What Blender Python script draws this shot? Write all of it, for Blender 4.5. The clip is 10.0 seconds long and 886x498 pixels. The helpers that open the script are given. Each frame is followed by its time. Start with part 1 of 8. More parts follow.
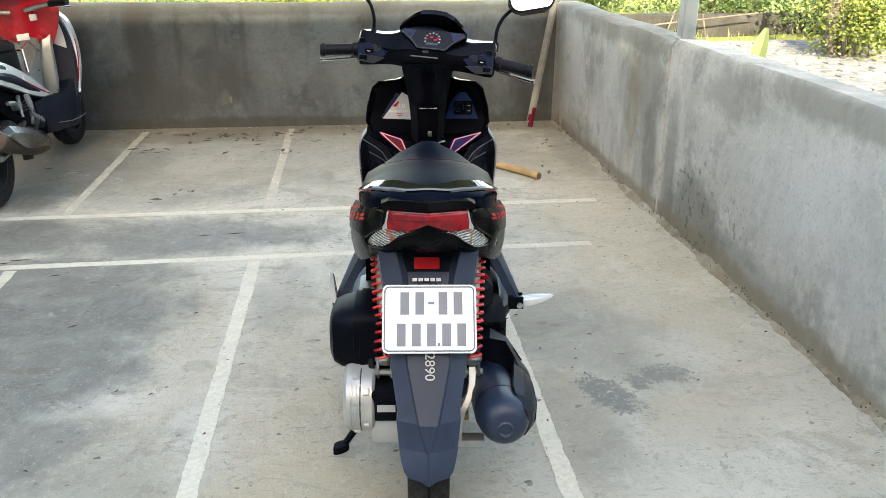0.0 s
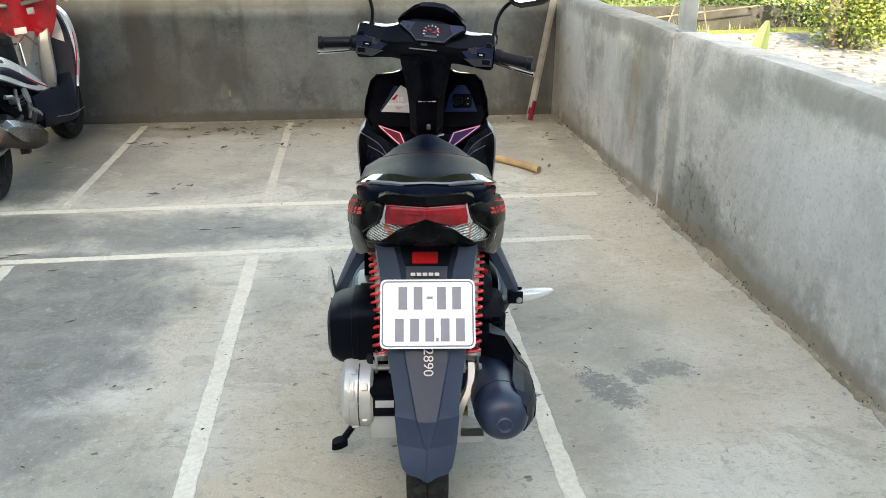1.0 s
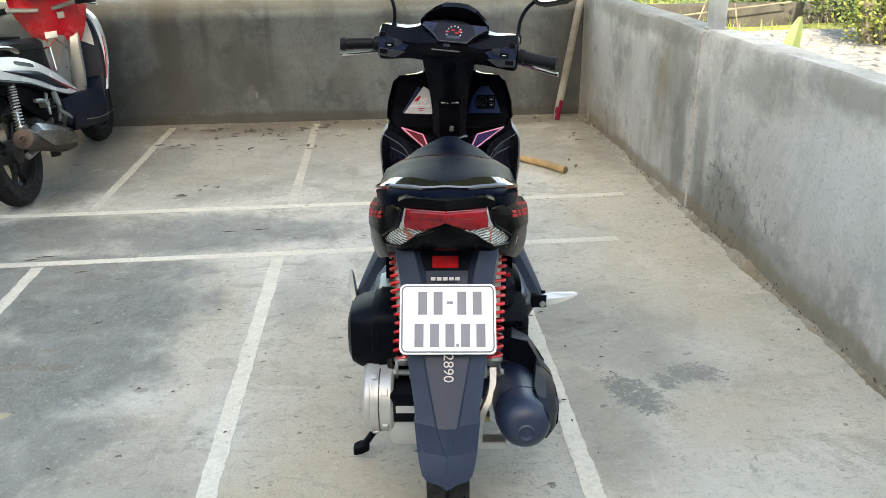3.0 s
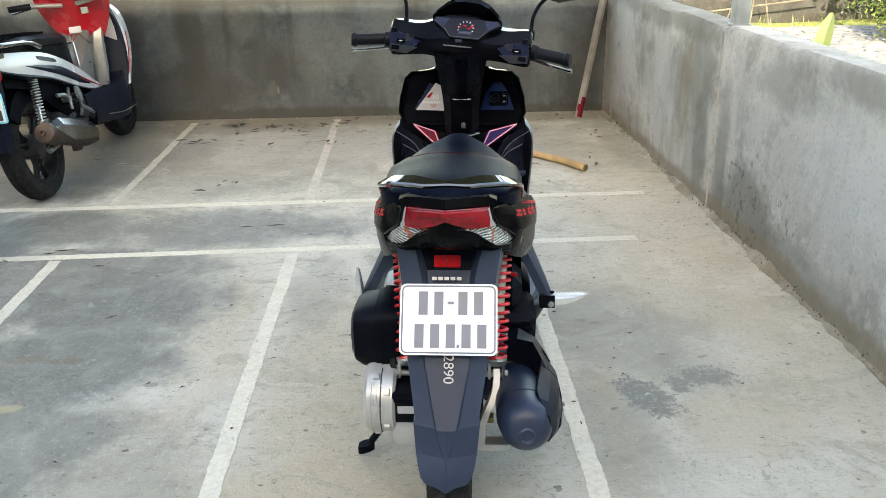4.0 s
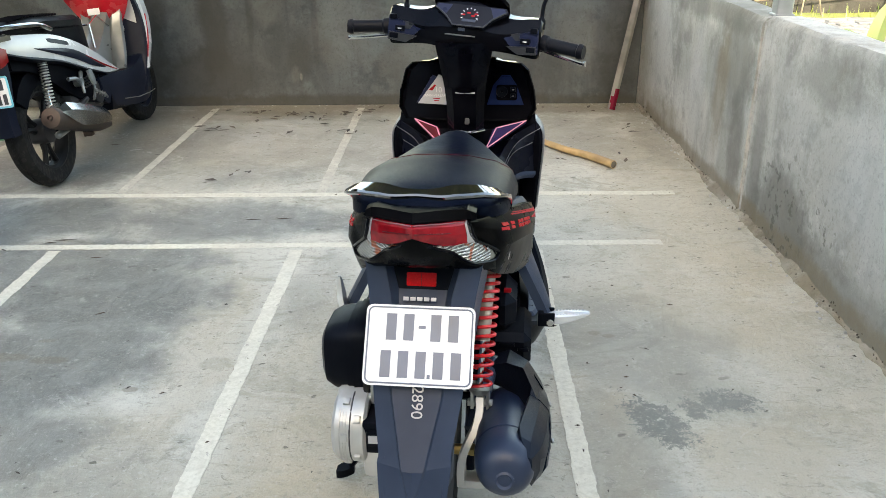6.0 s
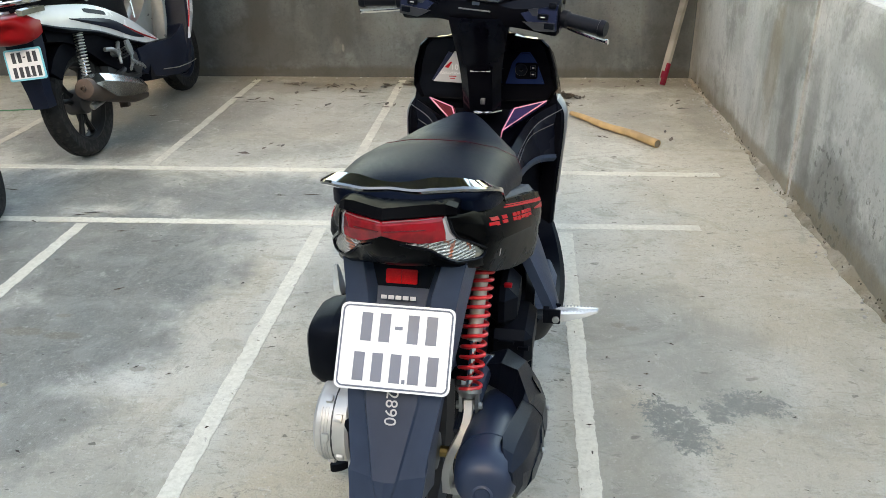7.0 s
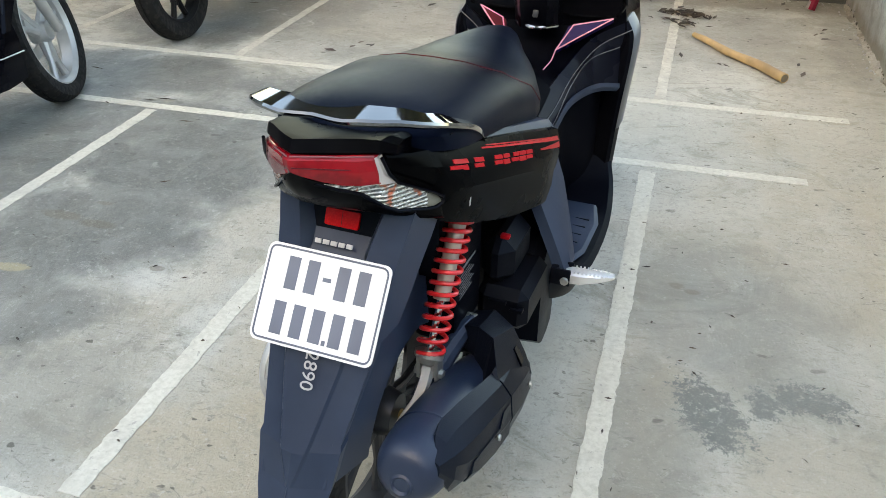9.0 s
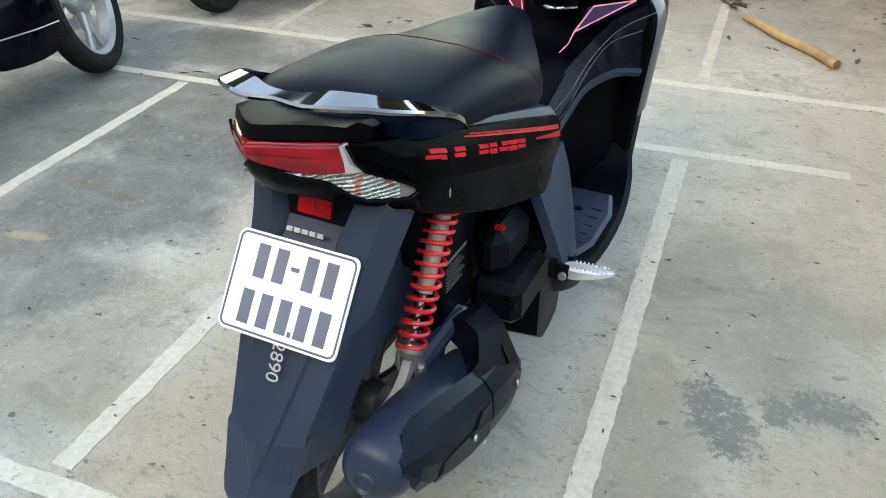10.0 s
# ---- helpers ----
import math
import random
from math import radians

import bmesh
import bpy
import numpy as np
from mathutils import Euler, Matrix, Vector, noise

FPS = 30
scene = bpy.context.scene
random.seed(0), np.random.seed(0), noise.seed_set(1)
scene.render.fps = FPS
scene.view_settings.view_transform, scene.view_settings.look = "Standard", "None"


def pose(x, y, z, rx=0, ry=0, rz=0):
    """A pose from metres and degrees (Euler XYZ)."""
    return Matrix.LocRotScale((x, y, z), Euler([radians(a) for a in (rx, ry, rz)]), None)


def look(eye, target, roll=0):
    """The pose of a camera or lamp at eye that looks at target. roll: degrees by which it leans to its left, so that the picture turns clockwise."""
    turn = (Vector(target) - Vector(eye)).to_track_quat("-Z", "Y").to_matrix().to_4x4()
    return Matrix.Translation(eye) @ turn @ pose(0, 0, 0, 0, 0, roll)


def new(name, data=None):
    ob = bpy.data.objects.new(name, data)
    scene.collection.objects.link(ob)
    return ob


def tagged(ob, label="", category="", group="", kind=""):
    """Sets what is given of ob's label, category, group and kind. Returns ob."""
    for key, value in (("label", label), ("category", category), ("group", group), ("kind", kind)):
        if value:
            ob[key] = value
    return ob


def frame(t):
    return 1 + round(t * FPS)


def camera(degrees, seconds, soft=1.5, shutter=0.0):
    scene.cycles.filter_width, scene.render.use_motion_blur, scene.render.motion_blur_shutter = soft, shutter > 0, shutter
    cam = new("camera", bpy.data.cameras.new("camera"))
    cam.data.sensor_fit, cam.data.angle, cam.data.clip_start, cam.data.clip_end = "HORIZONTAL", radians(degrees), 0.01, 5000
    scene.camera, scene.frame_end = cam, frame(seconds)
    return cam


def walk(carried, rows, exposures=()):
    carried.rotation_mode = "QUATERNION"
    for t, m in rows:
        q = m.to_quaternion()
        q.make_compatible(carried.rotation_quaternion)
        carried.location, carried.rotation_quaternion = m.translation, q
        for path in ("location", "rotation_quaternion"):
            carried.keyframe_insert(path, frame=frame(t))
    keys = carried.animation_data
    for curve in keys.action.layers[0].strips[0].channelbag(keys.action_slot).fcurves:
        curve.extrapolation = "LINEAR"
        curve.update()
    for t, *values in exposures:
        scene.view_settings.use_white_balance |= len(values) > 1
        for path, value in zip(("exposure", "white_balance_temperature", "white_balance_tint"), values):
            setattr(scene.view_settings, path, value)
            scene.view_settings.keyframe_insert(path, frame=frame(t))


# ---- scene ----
EXPO = 2.77
cam = camera(57.1, 10.0, soft=0.8)
PATH = [
    (0, (-0.024, 0.78, 1.301), (0.195, 2.626, 0.563), 0.3),
    (0.5, (-0.019, 0.789, 1.298), (0.195, 2.633, 0.555), 0.3),
    (1, (-0.018, 0.794, 1.296), (0.199, 2.635, 0.544), 0.2),
    (1.5, (-0.017, 0.799, 1.297), (0.179, 2.645, 0.551), 0.1),
    (2, (-0.016, 0.801, 1.297), (0.162, 2.647, 0.548), -0.1),
    (2.5, (-0.012, 0.804, 1.297), (0.152, 2.651, 0.548), -0.3),
    (4, (0.05, 0.838, 1.292), (0.132, 2.686, 0.531), -0.8),
    (4.5, (0.084, 0.836, 1.289), (0.113, 2.687, 0.531), -0.5),
    (5, (0.113, 0.866, 1.284), (0.115, 2.708, 0.505), -0.9),
    (5.5, (0.138, 0.937, 1.276), (0.133, 2.78, 0.499), -0.7),
    (6.8, (0.263, 1.12, 1.267), (0.151, 2.932, 0.426), -0.8),
    (7, (0.294, 1.132, 1.268), (0.134, 2.933, 0.414), -1.0),
    (7.5, (0.38, 1.196, 1.255), (0.114, 2.966, 0.363), 0.1),
    (8, (0.454, 1.249, 1.239), (0.087, 2.968, 0.283), -0.1),
    (8.5, (0.486, 1.325, 1.223), (0.088, 3.011, 0.224), 0.1),
    (9, (0.518, 1.402, 1.215), (0.056, 3.04, 0.165), 0.4),
    (9.5, (0.551, 1.449, 1.214), (0.047, 3.061, 0.143), 0.4),
    (10, (0.601, 1.483, 1.209), (0.025, 3.052, 0.11), 0.1),
]
walk(cam, [(t, look(eye, target, roll)) for t, eye, target, roll in PATH],
     exposures=[(0, EXPO, 8720, 6), (10, EXPO, 8720, 6)])

# ---- world and light ----
world = bpy.data.worlds.new("world")
scene.world = world
world.use_nodes = True
wn = world.node_tree.nodes
sky = wn.new("ShaderNodeTexSky")
sky.sky_type, sky.sun_disc = "NISHITA", False
SUN_EL, SUN_AZ = 30.0, 188.0   # degrees; azimuth clockwise from +y
sky.sun_elevation, sky.sun_rotation = radians(SUN_EL), radians(SUN_AZ)
sky.dust_density, sky.air_density = 2.0, 1.0
world.node_tree.links.new(sky.outputs[0], wn["Background"].inputs[0])
wn["Background"].inputs[1].default_value = 0.15
sun = new("sun", bpy.data.lights.new("sun", "SUN"))
sun.data.energy, sun.data.angle, sun.data.color = 2.3, radians(0.6), (1.0, 0.95, 0.87)
sdir = Vector((math.sin(radians(SUN_AZ)) * math.cos(radians(SUN_EL)), math.cos(radians(SUN_AZ)) * math.cos(radians(SUN_EL)), math.sin(radians(SUN_EL))))
sun.matrix_world = look(sdir * 20, (0, 0, 0))


# ---- material helpers ----
class Mat:
    """A small wrapper round a node material with a Principled surface."""

    def __init__(self, name, colour=(0.5, 0.5, 0.5), rough=0.5, metal=0.0, coat=0.0, spec=0.5):
        self.m = bpy.data.materials.new(name)
        self.m.use_nodes = True
        self.t = self.m.node_tree
        self.b = self.t.nodes["Principled BSDF"]
        self.set("Base Color", (*colour, 1)), self.set("Roughness", rough), self.set("Metallic", metal)
        self.set("Coat Weight", coat), self.set("Specular IOR Level", spec), self.set("Coat Roughness", 0.06)
        self.pos = None

    def set(self, key, value):
        self.b.inputs[key].default_value = value

    def n(self, kind, **inputs):
        node = self.t.nodes.new(kind)
        for k, v in inputs.items():
            key = int(k[1:]) if k[0] == "i" and k[1:].isdigit() else k.replace("_", " ")
            self.put(node.inputs[key], v)
        return node

    def put(self, socket, v):
        if isinstance(v, bpy.types.NodeSocket):
            self.t.links.new(v, socket)
        else:
            socket.default_value = v

    def where(self):
        if not self.pos:
            self.pos = self.t.nodes.new("ShaderNodeTexCoord").outputs["Object"]
        return self.pos

    def scaled(self, sx, sy, sz):
        return self.n("ShaderNodeMapping", Vector=self.where(), Scale=(sx, sy, sz)).outputs[0]

    def noise(self, scale, detail=4, rough=0.55, vec=None, distort=0.0):
        return self.n("ShaderNodeTexNoise", Vector=vec or self.where(), Scale=scale, Detail=detail, Roughness=rough, Distortion=distort).outputs[0]

    def ramp(self, fac, lo, hi, a=0.0, b=1.0):
        node = self.n("ShaderNodeMapRange", Value=fac, From_Min=lo, From_Max=hi, To_Min=a, To_Max=b)
        node.interpolation_type = "SMOOTHSTEP"
        return node.outputs[0]

    def math(self, op, a, b=0.0):
        node = self.t.nodes.new("ShaderNodeMath")
        node.operation = op
        self.put(node.inputs[0], a), self.put(node.inputs[1], b)
        return node.outputs[0]

    def mix(self, fac, a, b, kind="MIX"):
        node = self.t.nodes.new("ShaderNodeMix")
        node.data_type, node.blend_type = "RGBA", kind
        self.put(node.inputs[0], fac)
        for i, v in ((6, a), (7, b)):
            self.put(node.inputs[i], v if isinstance(v, bpy.types.NodeSocket) else (*v, 1))
        return node.outputs[2]

    def blob(self, centre, size, wobble, turn=0.0, soft=0.2):
        """1 inside an uneven patch, 0 outside; a size of 0 leaves that axis out; wobble is a noise socket."""
        centre, size = (*centre, 0)[:3], (*size, 0)[:3]
        mp = self.n("ShaderNodeMapping", Vector=self.where(), Location=tuple(-v for v in centre))
        mp2 = self.n("ShaderNodeMapping", Vector=mp.outputs[0], Rotation=(0, 0, -turn))
        mp3 = self.n("ShaderNodeMapping", Vector=mp2.outputs[0], Scale=tuple(1 / v if v else 0 for v in size))
        ln = self.t.nodes.new("ShaderNodeVectorMath")
        ln.operation = "LENGTH"
        self.put(ln.inputs[0], mp3.outputs[0])
        d = self.math("ADD", ln.outputs["Value"], self.math("MULTIPLY", self.math("SUBTRACT", wobble, 0.5), 2.2))
        return self.ramp(d, 0.95 + soft, 0.95 - soft)

    def bump(self, height, strength=0.3, dist=0.01):
        node = self.n("ShaderNodeBump", Height=height, Strength=strength, Distance=dist)
        self.t.links.new(node.outputs[0], self.b.inputs["Normal"])

    def out(self, key, socket):
        self.t.links.new(socket, self.b.inputs[key])


def plain(name, colour, rough, metal=0.0, coat=0.0, grain=0.15, scale=60.0, bump=0.05, spec=0.5, sheen=None):
    """Paint, plastic, rubber or metal with fine grain and faint dust."""
    m = Mat(name, colour, rough, metal, coat, spec)
    if sheen:
        m.set("Specular Tint", (*sheen, 1))
    fine, broad = m.noise(scale, 3), m.noise(6.0, 4)
    dark = tuple(c * (1 - grain) for c in colour)
    light = tuple(min(1, c * (1 + grain) + 0.004) for c in colour)
    m.out("Base Color", m.mix(m.ramp(broad, 0.3, 0.7), dark, light))
    m.out("Roughness", m.ramp(broad, 0.25, 0.75, max(0.03, rough * 0.8), min(1, rough * 1.2)))
    if bump:
        m.bump(fine, bump, 0.002)
    return m.m


# ---- materials ----
def concrete_floor():
    m = Mat("floor_concrete", rough=0.8)
    n1, n2, n3, n4 = m.noise(0.9, 6, 0.6), m.noise(5, 8, 0.7), m.noise(38, 6, 0.75), m.noise(150, 3)
    wob, rag = m.noise(3.0, 8, 0.7), m.noise(16.0, 9, 0.8)
    col = m.mix(m.ramp(n1, 0.35, 0.65), (0.45, 0.445, 0.385), (0.56, 0.56, 0.505))
    # trowelled clouds, darker and paler
    cloud = m.noise(1.0, 9, 0.72, m.scaled(3.2, 4.4, 1), 1.2)
    col = m.mix(m.ramp(cloud, 0.50, 0.63, 0, 0.75), col, (0.31, 0.305, 0.255))
    cloud2 = m.noise(1.0, 9, 0.74, m.scaled(5.5, 4.0, 1), 1.6)
    col = m.mix(m.ramp(cloud2, 0.51, 0.64, 0, 0.30), col, (0.62, 0.62, 0.565))
    col = m.mix(m.ramp(n2, 0.52, 0.70, 0, 0.5), col, (0.36, 0.345, 0.30))
    # ochre dirt along the wall's foot and behind the scooter
    for c, s, a, t in (((-0.12, 2.25), (0.33, 0.35), 0.6, 0), ((1.25, 4.6), (0.4, 1.3), 0.45, 0), ((1.30, 3.1), (0.22, 0.9), 0.38, 0), ((-0.05, 2.45), (0.4, 0.5), 0.4, 0.3), ((-0.75, 2.6), (0.3, 0.3), 0.3, 0), ((-0.6, 3.3), (0.12, 0.5), 0.35, 0), ((1.05, 3.45), (0.25, 0.3), 0.3, 0.4), ((0.55, 2.9), (0.12, 0.5), 0.35, 0), ((-0.9, 5.3), (0.5, 0.3), 0.3, 0), ((0.9, 3.7), (0.5, 0.35), 0.22, 0), ((0.95, 2.65), (0.2, 0.16), 0.5, 0), ((-0.2, 3.0), (0.25, 0.5), 0.3, 0), ((0.62, 2.88), (0.1, 0.06), 0.5, 1.2)):
        col = m.mix(m.math("MULTIPLY", m.blob(c, s, wob, t, 0.3), a), col, (0.45, 0.395, 0.295))
    # the back row: dirt, together with the shade there, painted darker
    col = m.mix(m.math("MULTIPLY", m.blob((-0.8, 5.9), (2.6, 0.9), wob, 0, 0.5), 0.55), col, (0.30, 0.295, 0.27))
    # more dirt, with shade painted under the white bike and along the wall
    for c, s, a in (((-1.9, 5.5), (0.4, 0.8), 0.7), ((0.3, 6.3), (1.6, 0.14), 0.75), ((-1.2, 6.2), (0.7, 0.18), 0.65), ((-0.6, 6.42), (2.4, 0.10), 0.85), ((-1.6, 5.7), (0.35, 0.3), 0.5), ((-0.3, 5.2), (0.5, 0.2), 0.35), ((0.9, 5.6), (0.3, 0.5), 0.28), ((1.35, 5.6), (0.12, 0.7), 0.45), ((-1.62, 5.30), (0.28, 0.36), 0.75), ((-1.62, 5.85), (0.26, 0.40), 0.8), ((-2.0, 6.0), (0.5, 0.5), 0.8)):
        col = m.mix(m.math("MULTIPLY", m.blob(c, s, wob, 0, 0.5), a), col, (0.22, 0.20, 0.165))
    # damp blue-grey areas
    damp = None
    for c, s, a, t in (((-1.03, 3.62), (0.40, 0.44), 0.9, 0.1), ((-1.04, 3.12), (0.36, 0.40), 0.88, -0.1), ((-1.12, 2.65), (0.34, 0.42), 0.8, -0.2), ((-0.75, 4.30), (0.65, 0.24), 0.78, 0.0), ((-1.35, 3.85), (0.45, 0.28), 0.8, 0.0), ((-1.7, 3.5), (0.4, 0.9), 0.8, 0), ((-1.6, 4.35), (0.8, 0.26), 0.85, 0), ((-1.9, 5.0), (0.5, 0.3), 0.6, 0), ((-0.7, 2.45), (0.2, 0.3), 0.35, -0.3), ((-1.3, 5.5), (0.25, 0.5), 0.35, 0), ((-1.0, 4.95), (0.5, 0.2), 0.25, 0), ((0.74, 3.2), (0.26, 0.34), 0.5, 0.4), ((0.60, 2.72), (0.12, 0.3), 0.4, 0.1), ((-0.3, 3.6), (0.12, 0.3), 0.3, 0)):
        k = m.math("MULTIPLY", m.blob(c, s, wob, t, 0.34), a * 0.95)
        damp = k if damp is None else m.math("MAXIMUM", damp, k)
    wet = m.mix(m.ramp(cloud2, 0.42, 0.62), (0.104, 0.109, 0.102), (0.190, 0.195, 0.180))
    wet = m.mix(m.ramp(rag, 0.53, 0.60, 0, 0.6), wet, (0.135, 0.140, 0.13))
    wet = m.mix(m.ramp(m.noise(9, 9, 0.82, m.scaled(1.0, 1.7, 1), 1.4), 0.57, 0.63, 0, 0.42), wet, (0.30, 0.30, 0.275))
    col = m.mix(damp, col, wet)
    # pale scuffs where the damp patch ends
    for c, s, a, t in (((-1.05, 2.62), (0.25, 0.1), 0.1, 0.7), ((0.5, 3.7), (0.25, 0.12), 0.25, 0.2)):
        col = m.mix(m.math("MULTIPLY", m.blob(c, s, rag, t), a), col, (0.60, 0.59, 0.54))
    # trowel ridges and scratches: thin, drawn-out and broken
    for sx, sy, lo, hi, a, tint in ((9, 24, 0.575, 0.62, 0.7, (0.24, 0.23, 0.20)), (11, 27, 0.60, 0.65, 0.16, (0.68, 0.67, 0.63)), (22, 9, 0.60, 0.65, 0.5, (0.27, 0.26, 0.22)), (20, 9, 0.61, 0.66, 0.14, (0.66, 0.65, 0.61))):
        sw = m.noise(1.0, 6, 0.7, m.scaled(sx, sy, 1), 3.0)
        col = m.mix(m.math("MULTIPLY", m.ramp(sw, lo, hi, 0, a), m.ramp(n2, 0.40, 0.58)), col, tint)
    # dried oil marks beside the bay line, flaking at the edges
    oil = None
    for c, s, t in (((0.72, 2.815), (0.062, 0.125), 0.48), ((0.83, 2.875), (0.03, 0.06), 0.1), ((0.93, 2.915), (0.082, 0.046), -0.2)):
        k = m.blob(c, s, m.ramp(m.noise(20.0, 9, 0.85), 0.2, 0.8), t, 0.05)
        oil = k if oil is None else m.math("MAXIMUM", oil, k)
    col = m.mix(m.math("MULTIPLY", oil, m.ramp(m.noise(60, 5, 0.65), 0.36, 0.44, 0.1, 0.95)), col, (0.135, 0.155, 0.15))
    # small brown smudges
    for c, s, a in (((-1.18, 3.16), (0.07, 0.025), 0.5), ((-1.04, 3.14), (0.06, 0.022), 0.55), ((-1.1, 3.26), (0.03, 0.012), 0.5), ((-0.53, 3.12), (0.05, 0.035), 0.22), ((-0.74, 2.98), (0.022, 0.012), 0.55), ((0.63, 3.295), (0.02, 0.014), 0.6), ((0.67, 3.276), (0.02, 0.012), 0.6)):
        col = m.mix(m.math("MULTIPLY", m.blob(c, s, rag), a), col, (0.16, 0.135, 0.095))
    col = m.mix(m.math("MULTIPLY", m.blob((-1.14, 2.87), (0.07, 0.022), rag, 0.1), 0.6), col, (0.52, 0.42, 0.24))
    # ragged worn spots, dark and pale, a hand's width across
    spot, spot2 = m.noise(7.5, 9, 0.78, None, 0.7), m.noise(6.0, 9, 0.8, m.scaled(1.3, 1, 1), 0.9)
    col = m.mix(m.ramp(spot, 0.58, 0.62, 0, 0.42), col, (0.27, 0.265, 0.225))
    col = m.mix(m.ramp(spot2, 0.59, 0.63, 0, 0.26), col, (0.66, 0.65, 0.59))
    # grain and grit
    col = m.mix(m.ramp(n3, 0.52, 0.66, 0, 0.42), col, (0.26, 0.255, 0.22))
    col = m.mix(m.ramp(m.noise(46, 5, 0.7), 0.57, 0.69, 0, 0.28), col, (0.70, 0.69, 0.64))
    col = m.mix(m.ramp(n4, 0.54, 0.72, 0, 0.3), col, (0.27, 0.262, 0.23))
    col = m.mix(m.ramp(m.noise(120, 3), 0.56, 0.72, 0, 0.12), col, (0.74, 0.735, 0.68))
    for sc, lo, a in ((22, 0.69, 0.8), (11, 0.72, 0.7), (34, 0.70, 0.7)):
        grit = m.math("MULTIPLY", m.ramp(m.noise(sc, 2, 0.5, m.scaled(1, 1.6, 1)), lo, lo + 0.04), m.ramp(n2, 0.38, 0.55))
        col = m.mix(m.math("MULTIPLY", grit, a), col, (0.09, 0.085, 0.07))
    # small chips and pits broken out of the skin, in drifts
    chips = m.math("MULTIPLY", m.ramp(m.noise(30, 6, 0.72, m.scaled(1, 1.25, 1), 1.0), 0.60, 0.635), m.ramp(m.noise(2.2, 4, 0.6), 0.44, 0.58))
    col = m.mix(m.math("MULTIPLY", chips, 0.5), col, (0.19, 0.182, 0.155))
    # darker grey-brown tone over the bay beside the wall
    col = m.mix(m.math("MULTIPLY", m.blob((1.0, 2.95), (0.5, 0.75), wob, 0.1, 0.5), 0.30), col, (0.33, 0.325, 0.28))
    m.out("Base Color", col)
    m.out("Roughness", m.ramp(damp, 0.0, 0.8, 0.85, 0.5))
    m.bump(m.math("ADD", m.math("MULTIPLY", n3, 0.7), m.math("ADD", m.math("ADD", n2, m.math("MULTIPLY", cloud2, 1.5)), m.math("MULTIPLY", n4, 0.25))), 0.75, 0.008)
    return m.m


def plaster(name, base, dark, foot, patches=(), mould=()):
    """Bare cement render: trowel clouds, a few rain streaks, and stains of their own shape."""
    m = Mat(name, rough=0.9)
    big, mid, fine = m.noise(1.1, 7, 0.62), m.noise(4.5, 7, 0.68), m.noise(70, 4, 0.7)
    streak = m.noise(1.0, 6, 0.62, m.scaled(3.2, 3.2, 0.55), 0.5)
    trowel = m.noise(1.0, 7, 0.66, m.scaled(2.4, 2.4, 1.8), 1.4)
    col = m.mix(m.ramp(big, 0.38, 0.62), base, dark)
    fine_streak = m.noise(1.0, 7, 0.7, m.scaled(17, 17, 1.6), 0.8)
    col = m.mix(m.ramp(streak, 0.50, 0.66, 0, 0.6), col, tuple(c * 0.66 for c in dark))
    col = m.mix(m.ramp(trowel, 0.50, 0.66, 0, 0.7), col, tuple(min(1, c * 1.18) for c in base))
    col = m.mix(m.ramp(mid, 0.50, 0.64, 0, 0.7), col, tuple(c * 0.62 for c in dark))
    col = m.mix(m.ramp(fine_streak, 0.54, 0.68, 0, 0.32), col, tuple(c * 0.62 for c in dark))
    col = m.mix(m.ramp(m.noise(12, 8, 0.75, None, 0.6), 0.52, 0.66, 0, 0.32), col, tuple(c * 0.58 for c in dark))
    col = m.mix(m.ramp(m.noise(9, 8, 0.75, None, 0.9), 0.55, 0.67, 0, 0.36), col, tuple(min(1, c * 1.3) for c in base))
    for c, s, a, tint in patches:
        col = m.mix(m.math("MULTIPLY", m.blob(c, s, m.noise(3.2, 8, 0.72), 0, 0.4), a), col, tint)
    spots = m.ramp(m.noise(26, 3, 0.6), 0.56, 0.64)
    for c, s in mould:
        col = m.mix(m.math("MULTIPLY", m.math("MULTIPLY", m.blob(c, s, mid, 0, 0.5), spots), 0.65), col, (0.08, 0.076, 0.065))
    col = m.mix(m.ramp(m.noise(2.0, 5, 0.7), 0.56, 0.75, 0, 0.35), col, foot)
    col = m.mix(m.ramp(fine, 0.5, 0.72, 0, 0.45), col, tuple(c * 0.5 for c in dark))
    m.out("Base Color", col)
    m.bump(m.math("ADD", m.math("MULTIPLY", mid, 1.5), m.math("ADD", m.math("MULTIPLY", fine, 0.5), trowel)), 0.45, 0.008)
    return m.m


def line_paint(name="line_paint", age=0.0):
    m = Mat(name, rough=0.85)
    n1, n2, n3 = m.noise(14, 6, 0.7), m.noise(70, 4, 0.7), m.noise(2.5, 4)
    wear = m.math("ADD", m.ramp(n1, 0.45 - age * 0.2, 0.75 - age * 0.2, 0, 0.55 + age * 0.3), m.ramp(n3, 0.45, 0.7, 0, 0.35))
    col = m.mix(m.ramp(n2, 0.35, 0.7), (0.67, 0.66, 0.58), (0.55, 0.54, 0.46))
    col = m.mix(wear, col, (0.47, 0.455, 0.40))
    # flakes gone from the paint
    chip = m.ramp(m.noise(55, 5, 0.75, None, 0.6), 0.60 - age * 0.05, 0.63 - age * 0.05, 0, 0.8)
    m.out("Base Color", m.mix(m.math("MULTIPLY", chip, m.ramp(n1, 0.40, 0.55)), col, (0.36, 0.35, 0.31)))
    m.bump(n2, 0.4, 0.002)
    return m.m


